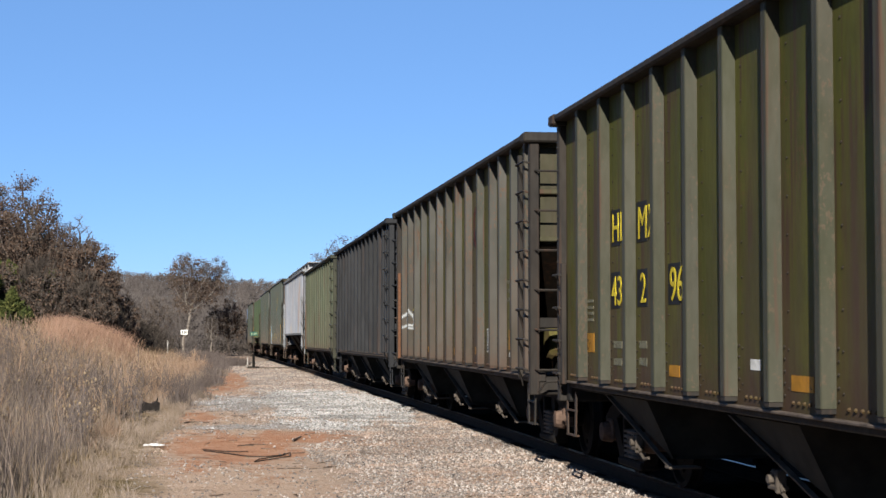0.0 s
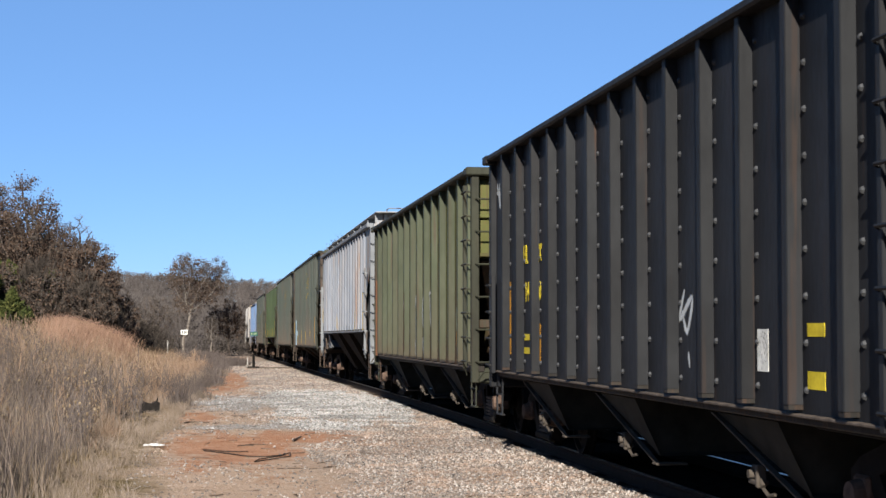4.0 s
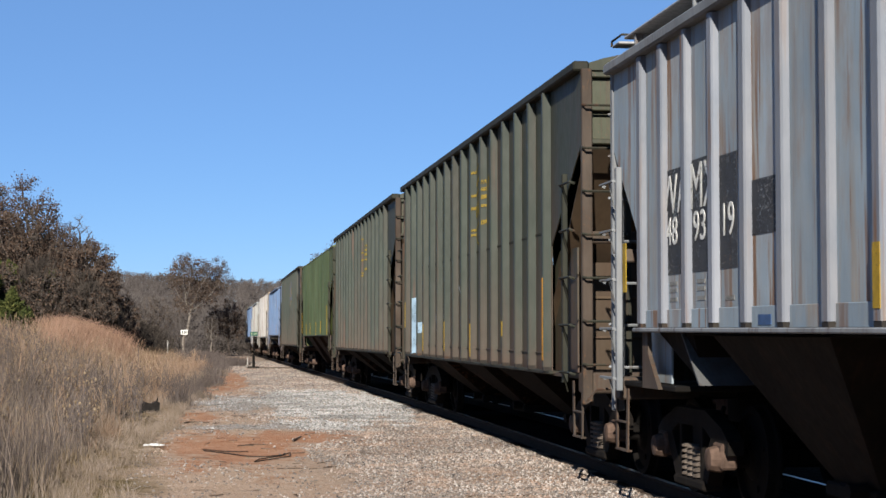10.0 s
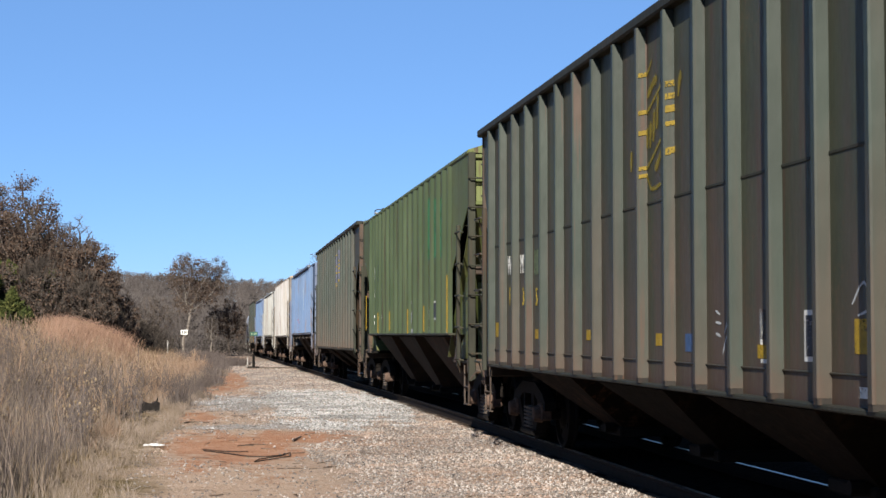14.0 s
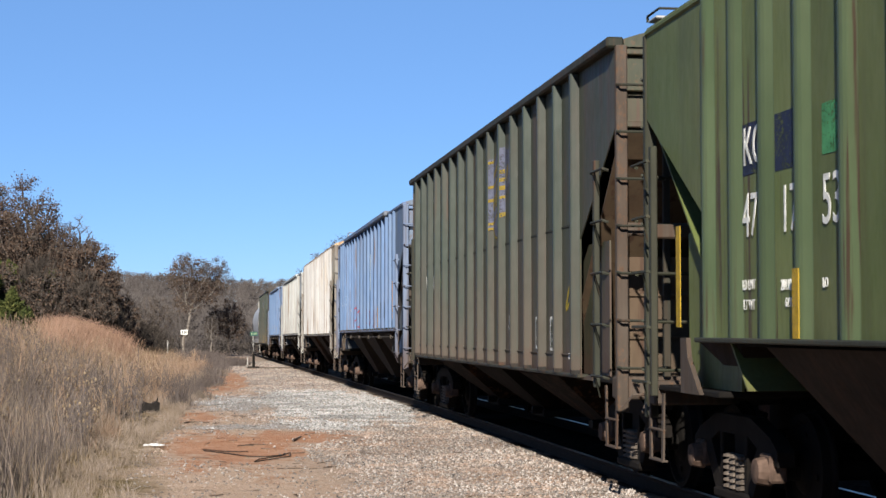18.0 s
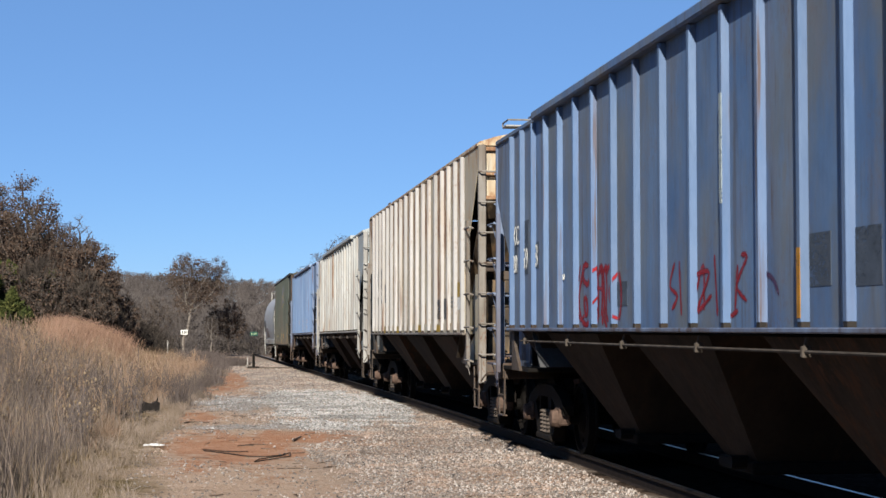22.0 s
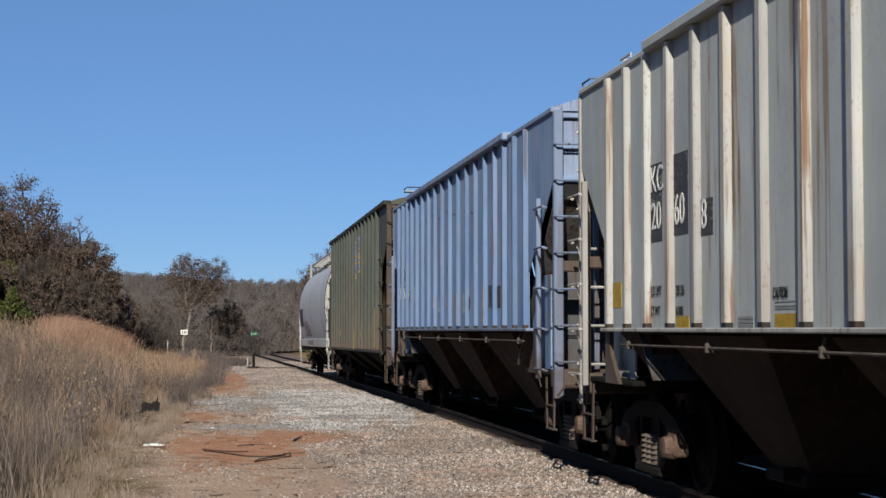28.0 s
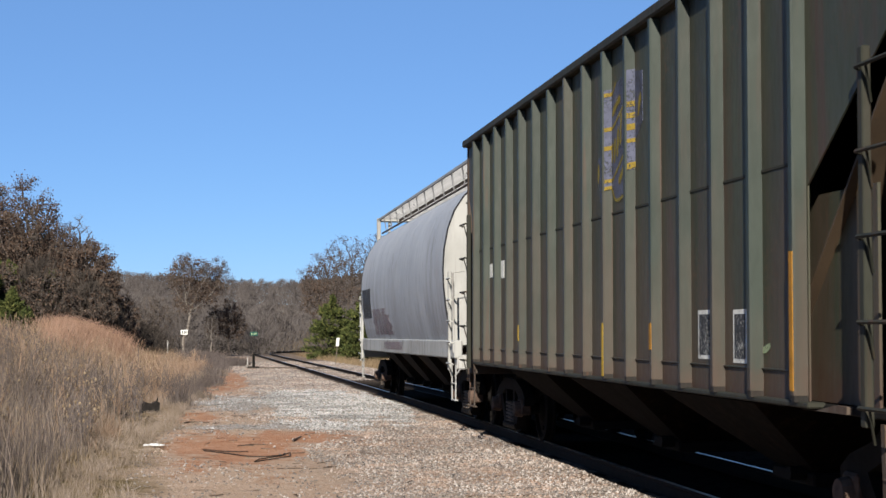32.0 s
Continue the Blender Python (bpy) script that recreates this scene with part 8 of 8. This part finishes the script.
def cedar(label, x, y, height, width, seed, n=5000):
    rnd = random.Random(seed)
    top = tagged(new("cedar_tree"), label, "tree")
    top.location = (x, y, ground_z(x, y) - 0.05)
    part("trunk", Shape().tube([(0, 0, 0), (0, 0, height * 0.9)], 0.09, 6, 0.02), BARK, top)
    lobes = [(rnd.random() * 6.283, rnd.random() ** 1.15, 0.6 + 0.75 * rnd.random()) for k in range(70)]
    lv, lf = [], []
    for j in range(n):
        a, t, w = lobes[rnd.randrange(70)]
        a += rnd.gauss(0, 0.3)
        r = width * 0.5 * w * (1 - t ** 1.5) ** 0.75 * (0.35 + 0.65 * rnd.random() ** 0.5)
        c = Vector((r * math.cos(a), r * math.sin(a), height * (0.04 + 0.95 * t) + rnd.gauss(0, 0.12)))
        u = Vector((math.cos(a) * 0.7 + rnd.gauss(0, 0.4), math.sin(a) * 0.7 + rnd.gauss(0, 0.4), 0.5 + rnd.gauss(0, 0.4))).normalized() * (0.1 + 0.1 * rnd.random())
        w2 = u.cross(Vector((rnd.gauss(0, 1), rnd.gauss(0, 1), 0.3))).normalized() * 0.045
        i = len(lv)
        lv += [c - u, c + w2, c + u, c - w2]
        lf.append((i, i + 1, i + 2, i + 3))
    me = bpy.data.meshes.new("crown")
    me.from_pydata(lv, [], lf)
    me.materials.append(CEDAR)
    part("crown", me, None, top)


tree("big upright oak holding dead brown leaves", -10.3, 97, [(0, 6.1, 2.4, 3.5), (0.9, 5.2, 2.1, 2.2), (-0.9, 4.6, 1.9, 2.0)], 3, 11500, 0.075, thick=0.021, points=900)
tree("broad oak with dead brown leaves beside the grass bank", -6.8, 96, [(0, 4.0, 1.9, 2.1), (1.1, 3.4, 1.2, 1.6), (-1.0, 3.2, 1.3, 1.5)], 11, 10500, 0.075, thick=0.022, points=800)
tree("lower oak with brown foliage and pale stems", -5.2, 98, [(0, 2.4, 1.3, 1.5), (0.7, 1.9, 1.0, 1.1)], 5, 3800, 0.07, PALEBARK, 0.018)
tree("tall oak behind the others, half bare", -12.4, 98, [(0, 5.3, 2.2, 3.2), (1.0, 4.4, 1.6, 2.0)], 8, 10500, 0.075, thick=0.02, points=800)
tree("round-crowned oak full of dead leaves", -8.5, 102, [(0, 4.4, 2.0, 2.6), (-0.8, 3.8, 1.6, 2.0)], 12, 9000, 0.075, thick=0.02, points=700)
tree("grey oak deep in the wood", -10.6, 107, [(0, 5.6, 2.6, 3.6)], 71, 8000, 0.08, points=560)
tree("brown oak at the back of the wood", -13.0, 104, [(0, 5.8, 2.6, 3.4)], 73, 8000, 0.08, points=560)
tree("leafy oak behind the bank", -7.2, 106, [(0, 4.2, 2.2, 2.7)], 75, 6500, 0.08, points=480)
tree("slender bare tree above the oaks", -7.4, 101, [(0, 5.2, 1.0, 2.6)], 21, 0, 0.07, None, 0.014, points=260)
tree("young oak at the foot of the wood", -11.2, 93, [(0, 3.0, 1.7, 1.8)], 23, 3600, 0.07)
tree("young oak with a few brown leaves", -8.4, 93, [(0, 2.6, 1.6, 1.7)], 24, 3200, 0.07)
tree("low spreading oak with russet leaves", -6.0, 93, [(0, 1.9, 1.5, 1.3)], 26, 3200, 0.07)
tree("lone half-bare tree with a pale forked trunk", -1.9, 150, [(0.3, 7.3, 1.85, 1.9), (2.8, 7.1, 1.75, 1.7), (1.5, 5.7, 1.9, 1.6), (0.4, 4.9, 1.2, 1.1)], 64, 9500, 0.085, PALEBARK, 0.013, 0.05, 0.0, 1000, 1.9)
tree("small brown-leaved oak near the track", 2.2, 156, [(0, 3.6, 1.5, 1.9), (0.9, 2.8, 1.0, 1.2), (-1.2, 3.2, 1.2, 1.4)], 17, 4600, 0.09, None, 0.018)
tree("scrubby bare tree with pale bark", 0.6, 150, [(0, 2.6, 0.8, 1.5)], 31, 0, 0.08, PALEBARK, 0.014, points=160)
tree("scrubby grey leafless tree on the bank", -4.6, 152, [(0, 3.2, 1.7, 2.0)], 33, 500, 0.08, points=300)
tree("bare grey tree behind the sign", -2.2, 165, [(0, 3.6, 1.8, 2.2)], 35, 300, 0.08, points=300)
tree("tall oak with brown leaves behind the track", 16.6, 195, [(0, 9.3, 4.0, 4.8)], 41, 2400, 0.1, None, 0.016, points=760)
tree("bare oak at the edge of the woods", 19.2, 190, [(0, 8.8, 4.0, 4.8)], 43, 2200, 0.1, None, 0.016, points=760)
tree("bare young tree by the curve", 13.8, 200, [(0, 7.2, 2.7, 3.8)], 47, 2600, 0.11, None, 0.016)
tree("leafless grey oak inside the curve", 15.6, 215, [(0, 9.0, 4.0, 4.6)], 49, 3200, 0.11, None, 0.016)
cedar("dense green cedar beside the track", 9.7, 128, 4.9, 3.9, 51, 9000)
cedar("broad green cedar near the rails", 11.9, 126, 5.2, 4.2, 55, 8000)
cedar("small dark green cedar", 13.9, 130, 4.6, 3.6, 52, 4000)
cedar("dark cedar under the oaks", -11.7, 92, 5.2, 3.4, 53, 8000)
cedar("cedar in the shade of the oaks", -8.4, 95, 4.0, 3.0, 57, 6000)
cedar("dark cedar behind the young oaks", -11.6, 91, 4.3, 2.6, 58, 7000)
cedar("low green cedar in the brush", -10.1, 91, 2.7, 2.6, 56, 4500)
cedar("tall dark cedar under the leaning oaks", -12.3, 93.5, 5.6, 3.0, 59, 8000)
cedar("dark cedar in the wood", -10.6, 94.5, 4.4, 2.8, 60, 7000)
cedar("dark green cedar at the wood's edge", -9.6, 101, 3.4, 3.0, 54, 4000)


def thicket(name, spots, mat, label, per, width, seed):
    """Woods seen as a mass of bare stems and twigs. spots: (x, y, height, spread)."""
    rnd = np.random.default_rng(seed)
    tv, tf = [], []
    for x, y, h, r in spots:
        z = ground_z(x, y)
        m = per
        # stems
        t = rnd.random(m) ** 0.7
        a = rnd.random(m) * 6.283
        rr = r * np.sqrt(rnd.random(m)) * np.sin(np.pi * np.clip(t * 0.85 + 0.12, 0, 1)) ** 0.6
        c = np.stack([x + rr * np.cos(a), y + rr * np.sin(a), z + h * t], -1)
        d = np.stack([np.cos(a) * 0.6 + rnd.normal(0, 0.35, m), np.sin(a) * 0.6 + rnd.normal(0, 0.35, m), 0.9 + rnd.normal(0, 0.3, m)], -1)
        d *= (h * (0.04 + 0.07 * rnd.random(m)) / np.linalg.norm(d, axis=1))[:, None]
        w = np.stack([np.ones(m), rnd.normal(0, 0.3, m), rnd.normal(0, 0.3, m)], -1) * (width * (0.6 + 0.8 * rnd.random(m)))[:, None]
        p = np.stack([c - d - w, c - d + w, c + d], 1)
        i = len(tv)
        tv += p.reshape(-1, 3).tolist()
        tf += (np.arange(m)[:, None] * 3 + np.arange(3)[None] + i).tolist()
        i = len(tv)
        tr = h * 0.011
        tv += [(x - tr, y, z - 0.2), (x + tr, y, z - 0.2), (x + rnd.normal(0, 0.3), y, z + h * 0.75)]
        tf.append((i, i + 1, i + 2))
    return numpy_mesh(name, tv, tf, mat, "stuff", label, "woods")


r2 = random.Random(5)
hill = []
for k in range(640):
    y = 215 + 240 * r2.random()
    x = -0.15 * y + 0.36 * y * r2.random()
    if abs(x - track(y)[0].x) < 5 and y < 260:
        continue
    hill.append((x, y, 4.0 + 2.6 * r2.random(), 1.7 + 1.2 * r2.random()))
for k in range(190):
    y = 375 + 60 * r2.random()
    hill.append((-0.16 * y + 0.38 * y * (k + r2.random()) / 190, y, 5.6 + 0.9 * r2.random(), 2.2 + 1.0 * r2.random()))
thicket("far_woods", hill, HILLTWIG, "leafless grey-brown woods on the low hill", 330, 0.042, 3)
low = []
for k in range(120):
    y = 104 + 45 * r2.random()
    x = -0.135 * y + (0.105 * y) * r2.random()
    low.append((x, y, 2.0 + 4.2 * r2.random() * smooth(-4.5, -9, x), 1.3 + 0.8 * r2.random()))
for k in range(70):
    y = 93 + 13 * r2.random()
    x = -0.135 * y + (0.085 * y) * r2.random()
    low.append((x, y, 2.4 + 2.6 * r2.random() * smooth(-4.5, -8, x), 1.2 + 0.7 * r2.random()))
for k in range(26):
    y = 98 + 8 * r2.random()
    low.append((-13.4 + 4.6 * r2.random(), y, 4.6 + 2.2 * r2.random(), 1.5 + 0.6 * r2.random()))
thicket("brush", low, BRUSH, "dark tangled brush under the oaks", 520, 0.022, 4)
mid = []
for k in range(110):
    y = 158 + 50 * r2.random()
    x = -0.12 * y + 0.155 * y * r2.random()
    mid.append((x, y, 2.8 + 2.4 * r2.random(), 1.2 + 1.0 * r2.random()))
thicket("young_woods", mid, HILLTWIG, "grey leafless young woods behind the grass", 420, 0.026, 6)
right = []
for k in range(150):
    y = 120 + 150 * r2.random()
    c = track(y)[0].x
    x = c + 7 + 22 * r2.random() + max(0, (y - 160)) * 0.12
    right.append((x, y, 3.2 + 3.0 * r2.random() * smooth(110, 190, y), 1.4 + 0.9 * r2.random()))
thicket("woods_by_the_curve", right, HILLTWIG, "grey leafless woods inside the curve", 420, 0.03, 8)
under = []
for k in range(70):
    y = 150 + 70 * r2.random()
    under.append((-0.1 * y + 0.14 * y * r2.random(), y, 0.8 + 1.2 * r2.random(), 1.0 + 0.6 * r2.random()))
thicket("undergrowth", under, BRUSH, "low brown undergrowth at the wood's edge", 160, 0.03, 9)

# ---- small things beside the track ----
CHAR = plain("charred wood", (0.0109, 0.00952, 0.00884), 0.9, 0, 0.5, 10, 0.8)
block = tagged(new("charred_block"), "charred black wooden block in the grass", "block")
block.location = (-1.13, 36.0, ground_z(-1.13, 36.0))
block.rotation_euler = (0, 0, 0.25)
part("block", Shape().prism([(-0.18, 0), (0.17, 0), (0.19, 0.22), (0.12, 0.25), (0.02, 0.2), (-0.1, 0.24), (-0.18, 0.21)], "y", -0.12, 0.12), CHAR, block)
part("splinter", Shape().prism([(0.1, 0.2), (0.16, 0.2), (0.17, 0.33)], "y", -0.02, 0.03), CHAR, block)
part("splinter", Shape().prism([(-0.17, 0.18), (-0.12, 0.2), (-0.16, 0.29)], "y", -0.05, 0.0), CHAR, block)

lit = Shape()
for k, (ox, oy, r) in enumerate(((-0.1, 0, 0.07), (0.0, 0.03, 0.09), (0.09, -0.02, 0.075), (0.04, -0.06, 0.06))):
    lit.lathe([(0.01, 0.0), (r, 0.008), (r * 0.7, 0.022 + 0.008 * (k % 2)), (r * 0.25, 0.026)], (ox, oy, 0), "z", 7)
ob = part("litter", lit, plain("white plastic film", (0.42, 0.42, 0.41), 0.4, 0, 0.1))
tagged(ob, "crumpled white plastic litter on the ground", "litter")
ob.location = (-0.73, 25.2, ground_z(-0.73, 25.2) + 0.03)

WIRE = plain("rusty black wire", (0.0204, 0.015, 0.0122), 0.8)


def on_ground(pts, lift):
    return [(a, b, ground_z(a, b) + lift) for a, b in pts]


ob = part("wire", Shape().tube(on_ground([(0.0, 24.3), (0.3, 23.75), (0.6, 23.0), (0.85, 22.9), (1.09, 23.2), (1.2, 23.6), (1.16, 22.9), (0.9, 22.4), (0.65, 21.9), (0.72, 22.4), (1.05, 23.0), (1.12, 23.5)], 0.02), 0.008, 5), WIRE)
tagged(ob, "looped rusty black wire on the clay", "wire")
ob = part("wire", Shape().tube(on_ground([(-0.02, 24.5), (0.25, 24.1), (0.5, 23.8), (0.62, 23.9)], 0.025), 0.008, 5), WIRE)
tagged(ob, "bent piece of rusty wire on the clay", "wire")
STICK = plain("dead wood", (0.0612, 0.0442, 0.034), 0.9, 0, 0.4)
for k, (pts, r) in enumerate(((((1.36, 26.0), (1.45, 26.5), (1.55, 27.0)), 0.022), (((2.7, 17.3), (3.0, 17.2), (3.4, 17.35)), 0.009), (((0.9, 20.9), (1.15, 20.95), (1.4, 20.85)), 0.009), (((-0.35, 31.3), (-0.2, 31.6), (0.1, 31.4)), 0.018), (((0.55, 25.2), (0.75, 25.5), (0.95, 25.35)), 0.01), (((2.3, 19.0), (2.4, 19.3)), 0.01), (((0.35, 18.4), (0.6, 18.3)), 0.008))):
    ob = part("stick", Shape().tube(on_ground(pts, r), r, 5, r * 0.5), STICK)
    tagged(ob, "dead stick lying on the gravel", "stick")

# fine dead twigs strewn over clay and gravel
tv, tf = [], []
for k in range(110):
    yy = 17 + 30 * random.random() ** 1.4
    xx = random.choice((random.gauss(0.4, 0.7), random.uniform(-0.6, 4.4), random.gauss(0.2, 0.35)))
    a, l = random.uniform(0, 3.14), random.uniform(0.06, 0.25) * (2.5 if random.random() < 0.15 else 1)
    p0, p2 = Vector((xx, yy, 0)), Vector((xx + l * math.cos(a), yy + l * math.sin(a), 0))
    p1 = p0.lerp(p2, 0.5) + Vector((random.gauss(0, 0.15) * l, random.gauss(0, 0.3) * l, 0))
    i, w = len(tv), random.uniform(0.003, 0.008)
    for p in (p0, p1, p2):
        z = ground_z(p.x, p.y) + 0.008
        tv += [(p.x, p.y - w, z), (p.x, p.y, z + w * 1.6), (p.x, p.y + w, z)]
    for j in (0, 3):
        tf += [(i + j, i + j + 3, i + j + 4, i + j + 1), (i + j + 1, i + j + 4, i + j + 5, i + j + 2)]
numpy_mesh("twigs", tv, tf, leafy("dead dark twigs", [(0.03, 0.02, 0.015), (0.06, 0.043, 0.033), (0.1, 0.08, 0.063)]), "stuff", "dead dark twigs strewn over clay and gravel", "twigs")
# weed seedlings and saplings that stand free on the path
tufts("saplings", [(0.41, 51.5, 0.12, 1.5, 16, 0.008), (0.15, 53.5, 0.1, 1.3, 12, 0.008), (0.62, 55.5, 0.1, 1.2, 12, 0.008), (1.0, 33.5, 0.05, 0.45, 9, 0.005), (2.6, 43.0, 0.08, 0.25, 14, 0.005), (3.3, 46.0, 0.08, 0.2, 12, 0.005), (0.2, 43.0, 0.1, 0.3, 16, 0.005), (-0.2, 37.5, 0.1, 0.35, 20, 0.005)], GREYW, "thin bare saplings and dry weeds on the path", "weeds")

# signs and switch stand
def post_sign(label, x, y, zc, w, h, post_w, face, post_mat, name="trackside_sign", bars=0):
    s = tagged(new(name), label, "sign")
    z0 = ground_z(x, y)
    s.location = (x, y, z0)
    part("post", Shape().cbox(-post_w / 2, post_w / 2, 0.0, post_w, -0.1, zc - z0 + h / 2, 0.005), post_mat, s)
    part("plate", Shape().cbox(-w / 2, w / 2, -0.02, -0.004, zc - z0 - h / 2, zc - z0 + h / 2, 0.004), face, s)
    for k in range(bars):
        bx = (k - (bars - 1) / 2) * w * 0.26
        part("character_bar", Shape().box(bx - w * 0.07, bx + w * 0.07, -0.026, -0.02, zc - z0 - h * 0.28, zc - z0 + h * 0.28), BLACKP, s)
    return s


SIGNGREEN = plain("dull green sign paint", (0.008, 0.045, 0.037), 0.5)
STAKE = plain("dulled white stake paint", (0.255, 0.246, 0.23), 0.8)
post_sign("white trackside sign with dark characters on a post", -1.3, 110, 1.5, 0.44, 0.32, 0.06, WHITEP, DUSTY, bars=3)
post_sign("plain white marker post in the grass", -2.35, 110, 0.7, 0.1, 0.5, 0.05, STAKE, STAKE, "marker_post")
post_sign("white marker plate on a thin post", 7.75, 100, 0.95, 0.18, 0.5, 0.05, WHITEP, DUSTY, "marker_post").rotation_euler = (0, 0.1, 0)
sw = tagged(new("switch_stand"), "dark switch stand with a green target beside the turnout", "switch stand")
sw.location = (2.55, 88, ground_z(2.55, 88))
part("base", Shape().cbox(-0.35, 0.3, -0.15, 0.15, 0.0, 0.12, 0.02), GRIME_SHADE, sw)
part("stand", Shape().cbox(-0.07, 0.07, -0.07, 0.07, 0.1, 0.7, 0.02), GRIME_SHADE, sw)
part("mast", Shape().tube([(0, 0, 0.7), (0.03, 0, 1.85)], 0.014, 6), GRIME_SHADE, sw)
part("target", Shape().cbox(-0.19, 0.2, -0.02, 0.0, 1.72, 1.93, 0.004), SIGNGREEN, sw, "green rectangular target")
for k in (-0.1, 0.03, 0.12):
    part("character_bar", Shape().box(k - 0.025, k + 0.025, -0.026, -0.02, 1.77, 1.88), P_PALEGREEN, sw)
part("lever", Shape().tube([(-0.05, -0.05, 0.4), (-0.32, -0.1, 0.15)], 0.018, 6), GRIME_SHADE, sw)
part("marker_stake", Shape().cbox(-0.34, -0.29, -0.05, 0.0, 0.1, 0.62, 0.01), STAKE, sw)

motions()
